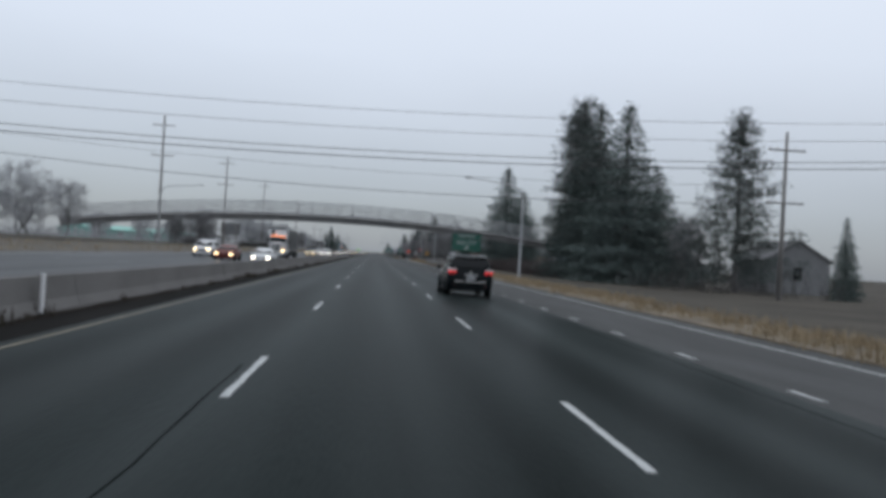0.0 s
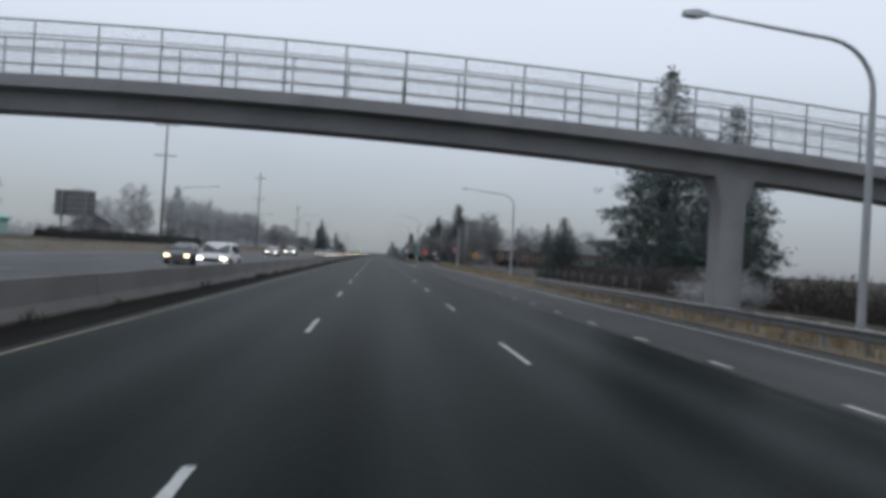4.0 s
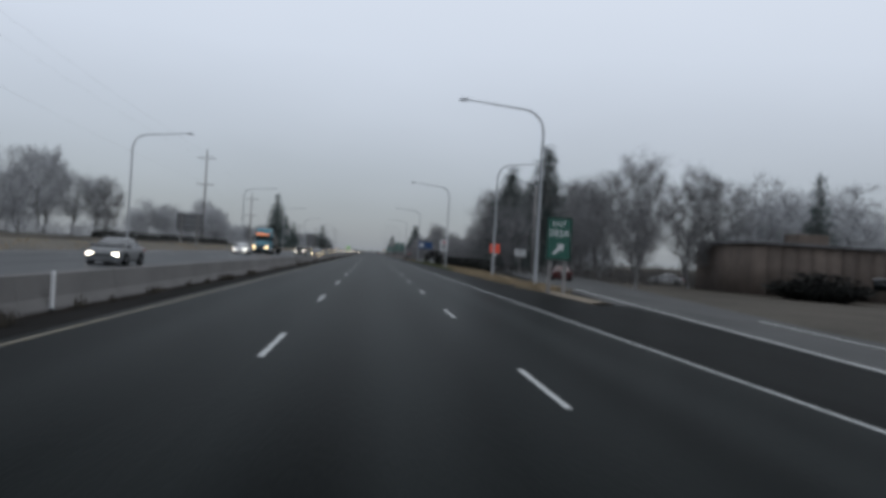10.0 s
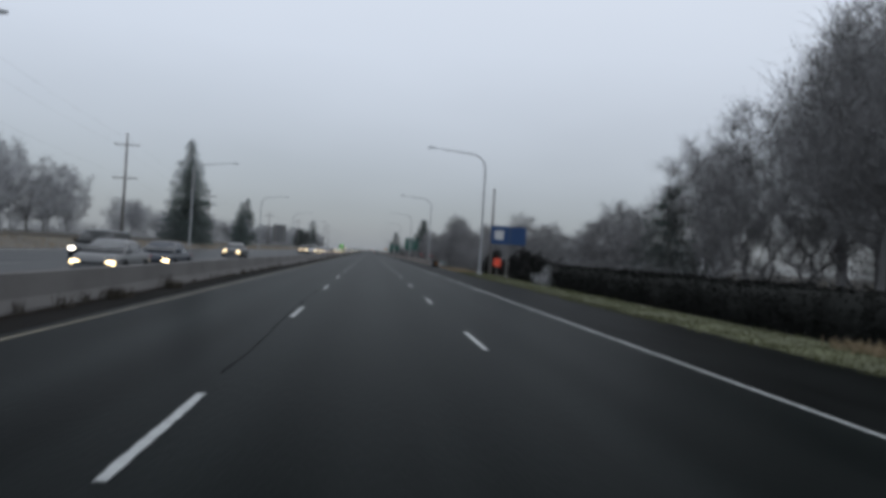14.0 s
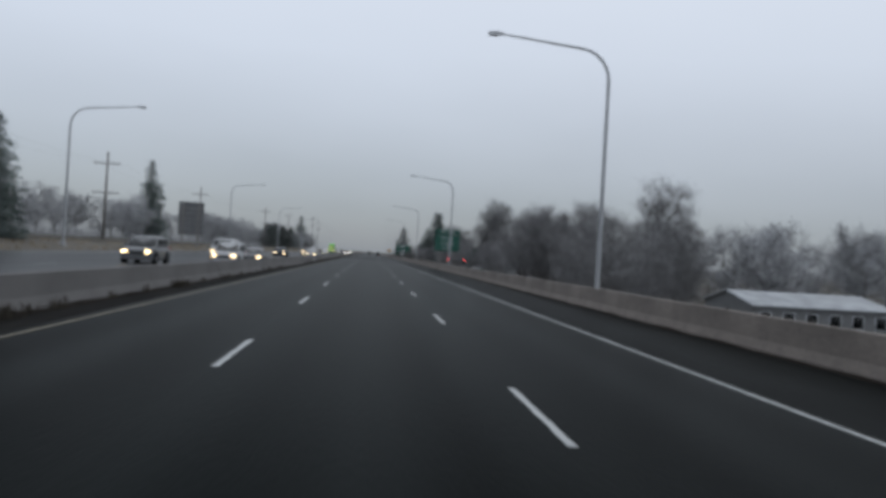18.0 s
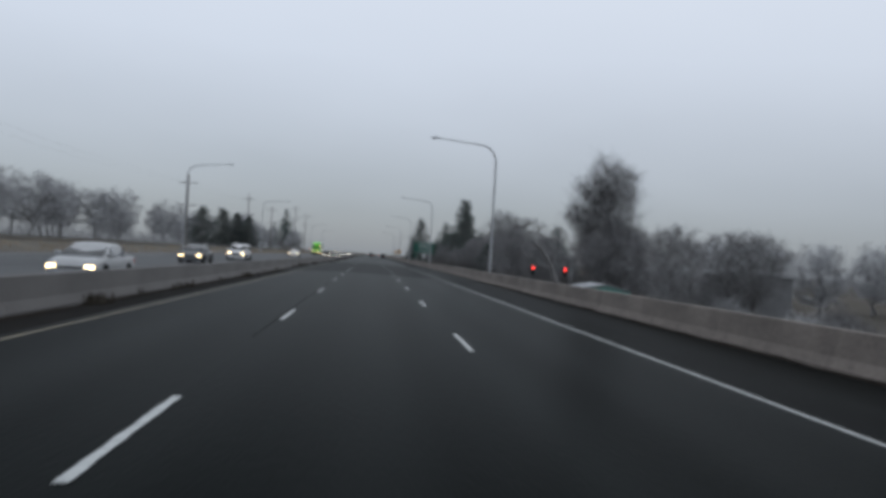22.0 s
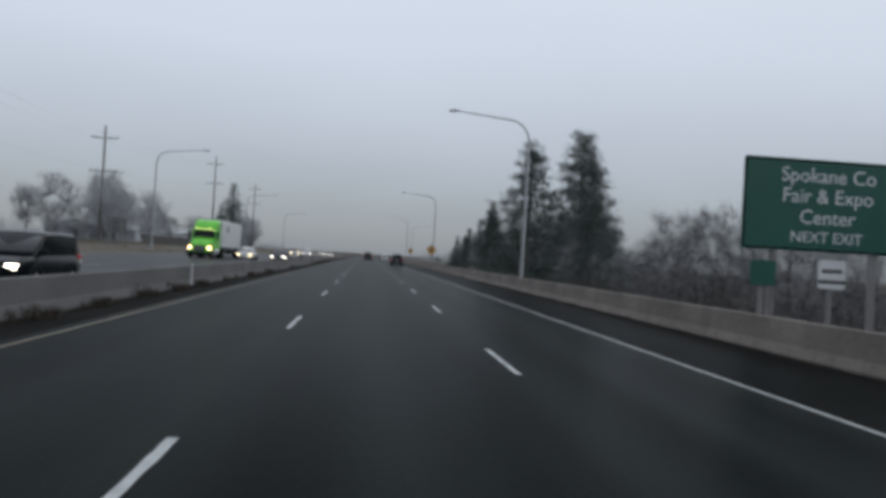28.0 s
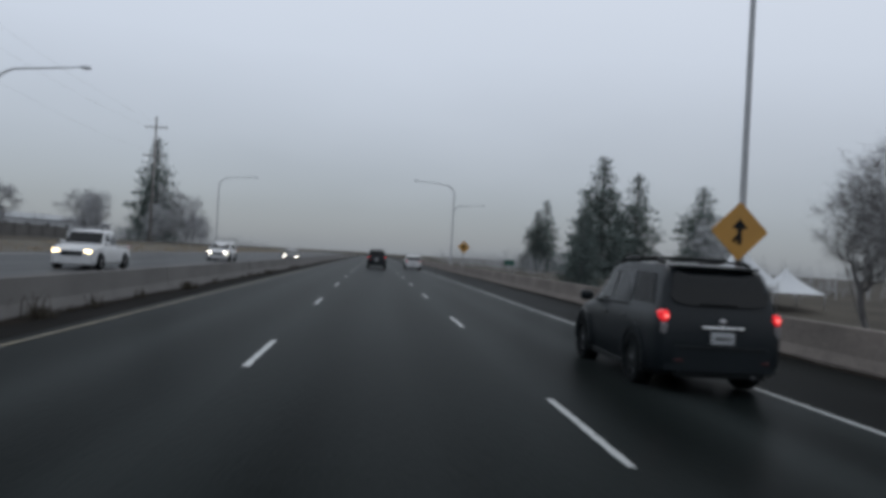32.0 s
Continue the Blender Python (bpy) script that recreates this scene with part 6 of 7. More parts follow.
def leaning_tree(x, y):
    """A dead trunk that leans over the barrier, with a few broken limbs."""
    z = gz(x, y) - 0.1
    t = thing("dead_tree", "dark dead tree leaning beside the barrier", "tree", (x, y, z))
    part("trunk", sweep(bmesh.new(), [(0, 0, 0), (-0.3, 0, 2.0), (-1.0, 0, 4.0), (-1.9, 0, 5.4), (-3.1, 0, 6.3)], [0.30, 0.26, 0.20, 0.15, 0.08], 8), M_BARK, t)
    for p, q, r in (((-0.6, 0, 3.0), (-2.4, 0.4, 4.6), 0.10), ((-1.0, 0, 4.0), (-0.9, -0.3, 6.0), 0.09), ((-1.9, 0, 5.4), (-2.2, 0.2, 6.9), 0.06), ((-2.4, 0.4, 4.6), (-3.6, 0.5, 5.0), 0.05)):
        part("limb", tube(bmesh.new(), p, q, r, r * 0.45, 6), M_BARK, t)


leaning_tree(17.6, 715.0)


# ---- vehicles: +y is forward, the origin lies on the ground at the middle ----
def wheel(t, x, y, r, w=0.22, spokes=5, rim_m=None):
    s = 1 if x > 0 else -1
    bm = bmesh.new()
    prof = [(r * 0.66, -w / 2), (r * 0.93, -w / 2), (r, -w * 0.32), (r, w * 0.32), (r * 0.93, w / 2), (r * 0.66, w / 2)]
    n = 24
    rings = []
    for k in range(n):
        a = 6.2832 * k / n
        rings.append([bm.verts.new((x + o, y + q * math.cos(a), r + q * math.sin(a))) for q, o in prof])
    for k in range(n):
        m = (k + 1) % n
        for i in range(len(prof)):
            j = (i + 1) % len(prof)
            bm.faces.new((rings[k][i], rings[k][j], rings[m][j], rings[m][i]))
    bmesh.ops.recalc_face_normals(bm, faces=bm.faces)
    tyre = part("wheel", bm, M_TYRE, t, "black tyre on an alloy rim")
    bm = bmesh.new()
    tube(bm, (x - s * w * 0.1, y, r), (x + s * w * 0.18, y, r), r * 0.66, r * 0.64, 20)
    part("rim_well", bm, M_BLACK, tyre)
    bm = bmesh.new()
    for k in range(spokes):
        a = 6.2832 * k / spokes + 0.3
        c, d = math.cos(a), math.sin(a)
        q = [(-0.035, 0.04), (0.035, 0.04), (0.055, r * 0.63), (-0.055, r * 0.63)]
        extrude(bm, [(y + u * d + v * c, r - u * c + v * d) for u, v in q], "x", x + s * w * 0.2, x + s * w * 0.34)
    tube(bm, (x + s * w * 0.18, y, r), (x + s * w * 0.38, y, r), r * 0.2, r * 0.15, 12)
    part("rim", bm, rim_m or M_RIM, tyre, "alloy spokes")


def car(name, label, x, y, z, turn, paint_m, kind="suv", lit="tail", group="", L=4.75, W=1.85, H=1.78):
    t = thing(name, label, "car", (x, y, z), turn, group=group)
    hw = W / 2
    low = 0.24 if kind != "sedan" else 0.19
    if kind == "suv":
        belt, hood, nose, deck = 1.06 * H / 1.78, 1.04 * H / 1.78, 0.86, 1.06 * H / 1.78
        rb, rr, fr, fb = -L / 2 + 0.06, -L / 2 + 0.34, 0.42, 1.22
        ww = 0.94
    elif kind == "sedan":
        belt, hood, nose, deck = 0.92, 0.90, 0.70, 0.98
        rb, rr, fr, fb = -L / 2 + 0.55, -L / 2 + 1.30, 0.35, 1.20
        ww = 0.80
    elif kind == "pickup":
        belt, hood, nose, deck = 1.12, 1.12, 0.95, 1.08
        rb, rr, fr, fb = -0.75, -0.62, 0.75, 1.35
        ww = 0.86
    else:  # van
        belt, hood, nose, deck = 1.12, 1.10, 0.85, 1.12
        rb, rr, fr, fb = -L / 2 + 0.04, -L / 2 + 0.16, 0.95, 1.65
        ww = 0.90
    yr, yf = -L / 2, L / 2

    def ring(yy, lo, hi, w, tuck=0.93):
        m = lo + (hi - lo) * 0.55
        half = [(w * 0.88, lo), (w * 0.985, lo + 0.12), (w, m), (w * 0.985, hi - 0.10), (w * tuck, hi)]
        return [(px, yy, pz) for px, pz in half] + [(-px, yy, pz) for px, pz in half[::-1]]

    secs = [ring(yr, low + 0.22, deck - 0.10, hw * 0.90), ring(yr + 0.10, low + 0.05, deck - 0.02, hw * 0.965), ring(yr + 0.5, low, deck, hw * 0.995),
            ring((yr + yf) / 2, low, belt, hw), ring(fb - 0.1, low, belt, hw), ring(fb + 0.25, low, hood, hw * 0.99, 0.88), ring(yf - 0.45, low, (hood + nose) / 2 + 0.06, hw * 0.965, 0.85),
            ring(yf - 0.12, low + 0.04, nose, hw * 0.90, 0.86), ring(yf, low + 0.20, nose - 0.16, hw * 0.78)]
    bm = bmesh.new()
    loft(bm, secs)
    body = part("body", bm, paint_m, t, sharp=0.5)
    # cabin
    tw = hw * ww * 0.92
    bw = hw * 0.93
    if kind == "van":
        tw = hw * 0.90

    def cring(yy, zt, wt):
        return [(bw, yy, belt - 0.03), (wt, yy, zt - 0.09), (wt - 0.10, yy, zt - 0.01), (0, yy, zt + 0.012), (-wt + 0.10, yy, zt - 0.01), (-wt, yy, zt - 0.09), (-bw, yy, belt - 0.03)]
    bm = bmesh.new()
    loft(bm, [cring(rb, belt + 0.06, bw - 0.02), cring(rb + (rr - rb) * 0.85, H - 0.07, tw), cring(rr + 0.12, H - 0.02, tw), cring((rr + fr) / 2, H, tw), cring(fr - 0.15, H - 0.03, tw),
              cring(fr, H - 0.07, tw), cring(fb, belt + 0.06, bw - 0.02)])
    part("cabin", bm, paint_m, t, sharp=0.45)

    def side(v):
        return bw + (tw - bw) * v + 0.008, belt - 0.03 + (H - 0.12 - belt) * v

    def glass(nm, ya0, ya1, yb0, yb1, v0=0.12, v1=0.90):
        """Panes on both flanks: the lower edge runs from ya0 to ya1, the upper one from yb0 to yb1."""
        for s in (-1, 1):
            bm = bmesh.new()
            pts = [(ya0, v0), (ya1, v0), (yb1, v1), (yb0, v1)]
            o = [bm.verts.new((s * side(v)[0], yy, side(v)[1])) for yy, v in pts]
            i = [bm.verts.new((s * (side(v)[0] - 0.02), yy, side(v)[1])) for yy, v in pts]
            bm.faces.new(o)
            bm.faces.new(i[::-1])
            for k in range(4):
                m = (k + 1) % 4
                bm.faces.new((o[k], i[k], i[m], o[m]))
            bmesh.ops.recalc_face_normals(bm, faces=bm.faces)
            part(nm, bm, M_GLASS, t, "dark side window")

    f0, f1 = fb - 0.30, fr - 0.02
    if kind == "pickup":
        glass("side_window", 0.05, f0, 0.05, f1)
        glass("side_window", rb + 0.15, -0.03, rr + 0.1, -0.03)
    elif kind == "van":
        glass("side_window", 0.35, f0, 0.35, f1)
        glass("side_window", -0.9, 0.25, -0.9, 0.25)
        glass("side_window", rb + 0.25, -1.0, rr + 0.2, -1.0)
    else:
        mid = (rr + fr) / 2 + 0.05
        q = mid - 0.95
        glass("side_window", mid + 0.04, f0, mid + 0.04, f1)
        glass("side_window", q + 0.04, mid - 0.04, q + 0.04, mid - 0.04)
        glass("side_window", rb + 0.32, q - 0.04, rr + 0.16, q - 0.04)

    def pane(nm, y0, z0, w0, y1, z1, w1, push):
        bm = bmesh.new()
        o = [bm.verts.new(p) for p in ((-w0, y0 + push, z0), (w0, y0 + push, z0), (w1, y1 + push, z1), (-w1, y1 + push, z1))]
        i = [bm.verts.new((v.co.x, v.co.y - push * 2.2, v.co.z)) for v in o]
        bm.faces.new(o)
        bm.faces.new(i[::-1])
        for k in range(4):
            m = (k + 1) % 4
            bm.faces.new((o[k], i[k], i[m], o[m]))
        bmesh.ops.recalc_face_normals(bm, faces=bm.faces)
        return part(nm, bm, M_GLASS, t, "dark glass")
    pane("windscreen", fb - 0.06, belt + 0.10, bw * 0.90, fr + 0.04, H - 0.13, tw * 0.92, 0.035)
    pane("rear_window", rb + 0.02, belt + 0.10, bw * 0.88, rb + (rr - rb) * 0.82, H - 0.16, tw * 0.90, -0.03)
    # wheels and arches
    r = 0.385 if kind in ("suv", "pickup") else 0.33
    ya, yb = yf - 0.98, yr + 0.92
    for yy in (ya, yb):
        for s in (-1, 1):
            wheel(t, s * (hw - 0.055), yy, r, 0.24)
            bm = bmesh.new()
            pts = []
            for k in range(13):
                a = math.pi * k / 12
                pts.append((yy + (r + 0.07) * math.cos(a), r + (r + 0.07) * math.sin(a)))
            extrude(bm, pts, "x", s * (hw - 0.16), s * (hw + 0.004))
            part("wheel_arch", bm, M_BLACK, t)
    # bumpers
    bm = bmesh.new()
    loft(bm, [[(px * 0.985, yr - 0.07 + d, zz) for px, d in ((-hw * 0.93, 0.14), (-hw * 0.80, 0.0), (hw * 0.80, 0.0), (hw * 0.93, 0.14), (hw * 0.93, 0.3), (-hw * 0.93, 0.3))] for zz in (low + 0.10, low + 0.40)])
    part("rear_bumper", bm, paint_m, t)
    bm = bmesh.new()
    loft(bm, [[(px * 0.97, yf + 0.05 - d, zz) for px, d in ((-hw * 0.92, 0.2), (-hw * 0.75, 0.0), (hw * 0.75, 0.0), (hw * 0.92, 0.2), (hw * 0.9, 0.4), (-hw * 0.9, 0.4))] for zz in (low + 0.06, low + 0.34)])
    part("front_bumper", bm, paint_m, t)
    part("grille", nbox(-hw * 0.48, hw * 0.48, yf - 0.10, yf + 0.02, nose - 0.32, nose - 0.10, bevel=0.02), M_BLACK, t)
    # lamps
    head = M_HEAD if lit == "head" else (M_HEAD_WARM if lit == "warm" else M_CLEAR)
    tail = M_TAIL if lit == "tail" else M_TAIL_DIM
    for s in (-1, 1):
        bm = bmesh.new()
        loft(bm, [[(s * (hw * 0.70 + dx), yf - 0.02 - yy, nose - 0.12 + dz) for dx, dz in ((-0.16, -0.07), (0.12, -0.07), (0.15, 0.06), (-0.13, 0.07))] for yy in (0.25, 0.0)])
        part("headlamp", bm, head, t, "glowing headlamp" if lit in ("head", "warm") else "")
        zt = belt + 0.02 if kind != "sedan" else 0.86
        lamp = part("tail_lamp", nbox(s * hw * 0.90 - 0.055, s * hw * 0.90 + 0.05, yr + 0.0, yr + 0.28, zt - 0.12, zt + 0.02, bevel=0.025), tail, t, "glowing red tail lamp" if lit == "tail" else "")
        if kind == "suv":
            part("clear_lens", nbox(s * hw * 0.90 - 0.055, s * hw * 0.90 + 0.05, yr + 0.0, yr + 0.28, zt - 0.30, zt - 0.124, bevel=0.02), M_CLEAR, lamp)
        part("mirror", nbox(s * (hw + 0.02) - 0.10, s * (hw + 0.02) + 0.14, fb - 0.42, fb - 0.28, belt + 0.02, belt + 0.19, bevel=0.04), paint_m, t)
    plate_m = part("number_plate", nbox(-0.16, 0.16, yr - 0.085, yr + 0.02, deck - 0.42, deck - 0.25, bevel=0.005), M_PLATE, t, "pale number plate")
    part("plate_bar", nbox(-0.11, 0.11, yr - 0.091, yr - 0.08, deck - 0.36, deck - 0.31), M_SIGN_BACK, plate_m)
    if kind == "pickup":
        for s in (-1, 1):
            part("bed_side", nbox(s * hw * 0.94 - 0.05, s * hw * 0.94 + 0.02, yr + 0.03, rb - 0.06, deck - 0.02, deck + 0.06, bevel=0.02), paint_m, t)
        part("bed_floor", nbox(-hw * 0.88, hw * 0.88, yr + 0.08, rb - 0.08, deck + 0.001, deck + 0.012), M_BLACK, t)
    return t


def shaped_suv(name, label, x, y, z, paint_m, L, W, H, belt, style):
    """A sport utility vehicle with a rounded body in one skin; style 'crossover' or 'boxy' sets glass, lamps and trim."""
    t = thing(name, label, "car", (x, y, z), 0)
    cross = style == "crossover"
    hw, h2 = W / 2, L / 2
    bright = M_CHROME if cross else M_BLACK
    # stations from the tail to the nose: y, underside, belt line, top, width at the belt, width at the top
    rows = [(-h2, 0.46, belt - 0.30, belt - 0.24, 0.84, 0.80), (-h2 + 0.05, 0.36, belt - 0.12, belt - 0.02, 0.90, 0.86), (-h2 + 0.13, 0.30, belt - 0.05, belt + 0.14, 0.94, 0.86),
            (-h2 + 0.23, 0.27, belt, belt + 0.36, 0.955, 0.84), (-h2 + 0.34, 0.25, belt, H - 0.11, 0.965, 0.79), (-h2 + 0.48, 0.25, belt, H - 0.045, 0.97, 0.77),
            (-h2 + 0.85, 0.24, belt, H - 0.012, 0.975, 0.765), (-0.55, 0.24, belt, H, 0.975, 0.765), (0.10, 0.24, belt - 0.01, H - 0.02, 0.97, 0.755), (0.42, 0.24, belt - 0.02, H - 0.07, 0.965, 0.74),
            (0.62, 0.24, belt - 0.03, H - 0.15, 0.96, 0.73), (0.98, 0.24, belt - 0.05, H - 0.40, 0.955, 0.76), (1.30, 0.24, belt - 0.07, belt + 0.02, 0.95, 0.80), (1.42, 0.24, belt - 0.09, belt - 0.045, 0.945, 0.82),
            (h2 - 0.62, 0.25, belt - 0.15, belt - 0.10, 0.93, 0.80), (h2 - 0.30, 0.27, belt - 0.26, belt - 0.20, 0.88, 0.74), (h2 - 0.10, 0.30, belt - 0.42, belt - 0.35, 0.80, 0.66), (h2, 0.38, belt - 0.52, belt - 0.48, 0.66, 0.56)]
    ys = [r[0] for r in rows]

    def at(yy):
        return [float(np.interp(yy, ys, [r[k] for r in rows])) for k in range(1, 6)]

    def ring(yy):
        lo, zb, zt, wb, wt = at(yy)
        wb, wt = wb * hw, wt * hw
        half = [(wb * 0.90, lo), (wb * 1.0, lo + 0.10), (wb * 1.028, lo + (zb - lo) * 0.45), (wb * 1.026, lo + (zb - lo) * 0.72), (wb * 1.008, zb - 0.07), (wb * 0.975, zb)]
        for v in (0.3, 0.6, 0.86):
            half.append((wb * 0.96 + (wt - wb * 0.96) * v, zb + (zt - 0.045 - zb) * v))
        half += [(wt * 0.965, zt - 0.018), (wt * 0.84, zt), (wt * 0.45, zt + 0.014)]
        return [(px, yy, pz) for px, pz in half] + [(-px, yy, pz) for px, pz in half[::-1]]

    fine = sorted(set(ys + [a + (b - a) * k / 3 for a, b in zip(ys, ys[1:]) if b - a > 0.25 for k in (1, 2)]))
    bm = bmesh.new()
    loft(bm, [ring(yy) for yy in fine])
    body = part("body", bm, paint_m, t, sharp=0.9)

    def skin(yy, v):
        lo, zb, zt, wb, wt = at(yy)
        wb, wt = wb * hw * 0.96, wt * hw
        return wb + (wt - wb) * v, zb + (zt - 0.045 - zb) * v

    def pane(nm, a0, a1, b0, b1, v0, v1, label, glass=M_GLASS):
        """A window on each flank: its sill runs from a0 to a1, its head from b0 to b1."""
        for s in (-1, 1):
            bm = bmesh.new()
            grid = []
            for j in range(5):
                f = j / 4
                v = v0 + (v1 - v0) * f
                line = []
                for i in range(6):
                    g = i / 5
                    yy = (a0 + (b0 - a0) * f) * (1 - g) + (a1 + (b1 - a1) * f) * g
                    px, pz = skin(yy, v)
                    line.append(bm.verts.new((s * (px + 0.010), yy, pz)))
                grid.append(line)
            for r0, r1 in zip(grid, grid[1:]):
                for i in range(5):
                    bm.faces.new((r0[i], r0[i + 1], r1[i + 1], r1[i]) if s > 0 else (r0[i + 1], r0[i], r1[i], r1[i + 1]))
            bmesh.ops.solidify(bm, geom=bm.faces, thickness=0.008)
            part(nm, bm, glass, t, label)

    # these side panes are painted paler, as if fog light came through
    pane("side_window", -0.02, 0.98, -0.02, 0.48, 0.10, 0.88, "front side window", M_GLASS_PALED)
    pane("side_window", -1.02, -0.10, -0.92, -0.10, 0.10, 0.88, "rear side window", M_GLASS if cross else M_GLASS_PALED)
    if cross:
        pane("side_window", -h2 + 0.50, -1.12, -h2 + 0.62, -1.02, 0.14, 0.86, "large rear quarter window")
    else:
        pane("side_window", -h2 + 0.42, -1.12, -h2 + 0.66, -1.02, 0.16, 0.86, "rear quarter window")

    # rear window: rounded outline on the leaning tailgate
    tops = [(r[3], r[0]) for r in rows[:6]]

    def tail_y(zz):
        return float(np.interp(zz, [q[0] for q in tops], [q[1] for q in tops]))

    bm = bmesh.new()
    zc, hz = (belt + H) / 2 + (0.03 if cross else 0.01), (H - belt) / 2 - (0.11 if cross else 0.09)
    rings = []
    for f in (1.0, 0.66, 0.33):
        line = []
        for k in range(36):
            a = 2 * math.pi * k / 36
            c, d = math.cos(a), math.sin(a)
            wx = hw * (0.78 if d < 0 else 0.72)
            px = f * wx * math.copysign(abs(c) ** 0.42, c)
            pz = zc + f * hz * math.copysign(abs(d) ** 0.5, d)
            line.append(bm.verts.new((px, tail_y(pz) - 0.040 + 0.022 * (px / hw) ** 4, pz)))
        rings.append(line)
    mid = bm.verts.new((0, tail_y(zc) - 0.040, zc))
    for r0, r1 in zip(rings, rings[1:]):
        for k in range(36):
            bm.faces.new((r0[k], r0[(k + 1) % 36], r1[(k + 1) % 36], r1[k]))
    for k in range(36):
        bm.faces.new((rings[-1][k], rings[-1][(k + 1) % 36], mid))
    bmesh.ops.recalc_face_normals(bm, faces=bm.faces)
    part("rear_window", bm, M_GLASS, t, "dark rear window", sharp=2)
    bm = bmesh.new()
    loft(bm, [[(-hw * 0.70, 1.27, belt + 0.02), (hw * 0.70, 1.27, belt + 0.02), (hw * 0.66, 0.66, H - 0.15), (-hw * 0.66, 0.66, H - 0.15)],
              [(-hw * 0.70, 1.30, belt + 0.05), (hw * 0.70, 1.30, belt + 0.05), (hw * 0.66, 0.69, H - 0.12), (-hw * 0.66, 0.69, H - 0.12)]])
    part("windscreen", bm, M_GLASS, t, "dark glass")

    # wheels under dark arches
    r = 0.39
    for yy in (h2 - 0.98, -h2 + 1.02):
        for s in (-1, 1):
            wheel(t, s * (hw - 0.10), yy, r, 0.25, 5 if cross else 6, M_RIM if cross else M_RIM_DARK)
            arc = [(yy + (r + 0.055) * math.cos(math.pi * k / 14), r + (r + 0.055) * math.sin(math.pi * k / 14)) for k in range(15)] + [(yy - r - 0.055, 0.25), (yy + r + 0.055, 0.25)]
            bm = bmesh.new()
            extrude(bm, arc, "x", s * (hw - 0.30), s * (hw - 0.012 if cross else hw - 0.006))
            part("wheel_arch", bm, M_BLACK, t)
            if not cross:
                bm = bmesh.new()
                band = [(yy + q * math.cos(math.pi * k / 14), r + q * math.sin(math.pi * k / 14)) for q, ks in ((r + 0.13, range(15)), (r + 0.055, range(14, -1, -1))) for k in ks]
                extrude(bm, band, "x", s * (hw - 0.08), s * (hw + 0.022))
                part("arch_flare", bm, paint_m, t, "flared arch", sharp=0.9)

    # bumper, sill, plate and trim
    bm = bmesh.new()
    loft(bm, [[(px * hw, -h2 - 0.05 + d, zz) for px, d in ((-0.93, 0.26), (-0.86, 0.09), (-0.62, 0.0), (0.62, 0.0), (0.86, 0.09), (0.93, 0.26), (0.9, 0.4), (-0.9, 0.4))] for zz in (0.36, 0.42, 0.62, 0.68)])
    part("rear_bumper", bm, paint_m, t, sharp=0.8)
    part("bumper_strip", nbox(-hw * 0.66, hw * 0.66, -h2 - 0.062, -h2 + 0.02, 0.655, 0.69, bevel=0.008), M_CHROME if cross else M_BLACK, t, "chrome strip along the bumper" if cross else "black bumper step")
    part("lower_valance", nbox(-hw * 0.7, hw * 0.7, -h2 + 0.0, -h2 + 0.12, 0.27, 0.37, bevel=0.02), M_BLACK, t)
    for s in (-1, 1):
        part("reflector", nbox(s * hw * 0.66 - 0.055, s * hw * 0.66 + 0.055, -h2 - 0.052, -h2 + 0.0, 0.49, 0.515, bevel=0.006), M_DARK_LENS, t, "small red reflector")
        part("sill_trim", nbox(s * (hw - 0.07) - 0.04, s * (hw - 0.07) + 0.03, -h2 + 1.55, h2 - 1.5, 0.22, 0.32, bevel=0.02), M_BLACK, t)
        part("mirror", nbox(s * (hw + 0.09) - 0.11, s * (hw + 0.09) + 0.11, 0.86, 1.02, belt - 0.03, belt + 0.14, bevel=0.045), paint_m, t)
        for yy in (0.10, -0.82):
            part("door_handle", nbox(s * (hw - 0.005) - 0.015, s * (hw - 0.005) + 0.025, yy - 0.11, yy + 0.09, belt - 0.17, belt - 0.135, bevel=0.008), bright if cross else paint_m, t, "chrome door handle" if cross else "")
        a, b = skin(-0.95, 0.06)[0], skin(0.9, 0.06)[0]
        bm = bmesh.new()
        loft(bm, [[(s * (px - 0.01), yy, belt + dz - 0.014), (s * (px + 0.034), yy, belt + dz - 0.014), (s * (px + 0.034), yy, belt + dz + 0.014), (s * (px - 0.01), yy, belt + dz + 0.014)] for px, yy, dz in ((a, -0.95, 0.03), (b, 0.9, -0.01))])
        part("belt_trim", bm, bright, t, "thin strip under the side windows")
        # roof rail
        rx = hw * 0.69
        part("roof_rail", sweep(bmesh.new(), [(s * rx, -h2 + 0.62, H + 0.0), (s * rx, -h2 + 0.85, H + 0.04), (s * rx, -0.6, H + 0.05), (s * rx, -0.05, H + 0.04), (s * rx, 0.18, H - 0.03)], [0.03, 0.042, 0.046, 0.042, 0.03], 8),
             M_ROOF_RAIL if cross else M_BLACK, t, "pale roof rail" if cross else "black roof rail")
        # lamps
        if cross:
            lamp = part("tail_lamp", nbox(s * hw * 0.79 - 0.175, s * hw * 0.79 + 0.175, -h2 + 0.0, -h2 + 0.34, belt - 0.155, belt - 0.005, bevel=0.03), M_TAIL_DIM, t, "wide red tail lamp")
            part("clear_lens", nbox(s * hw * 0.78 - 0.18, s * hw * 0.78 + 0.18, -h2 + 0.01, -h2 + 0.34, belt - 0.001, belt + 0.062, bevel=0.02), M_CLEAR, lamp, "clear upper lens")
            part("divider", nbox(s * hw * 0.78 - 0.006, s * hw * 0.78 + 0.006, -h2 - 0.006, -h2 + 0.3, belt - 0.16, belt + 0.06), M_BLACK, lamp)
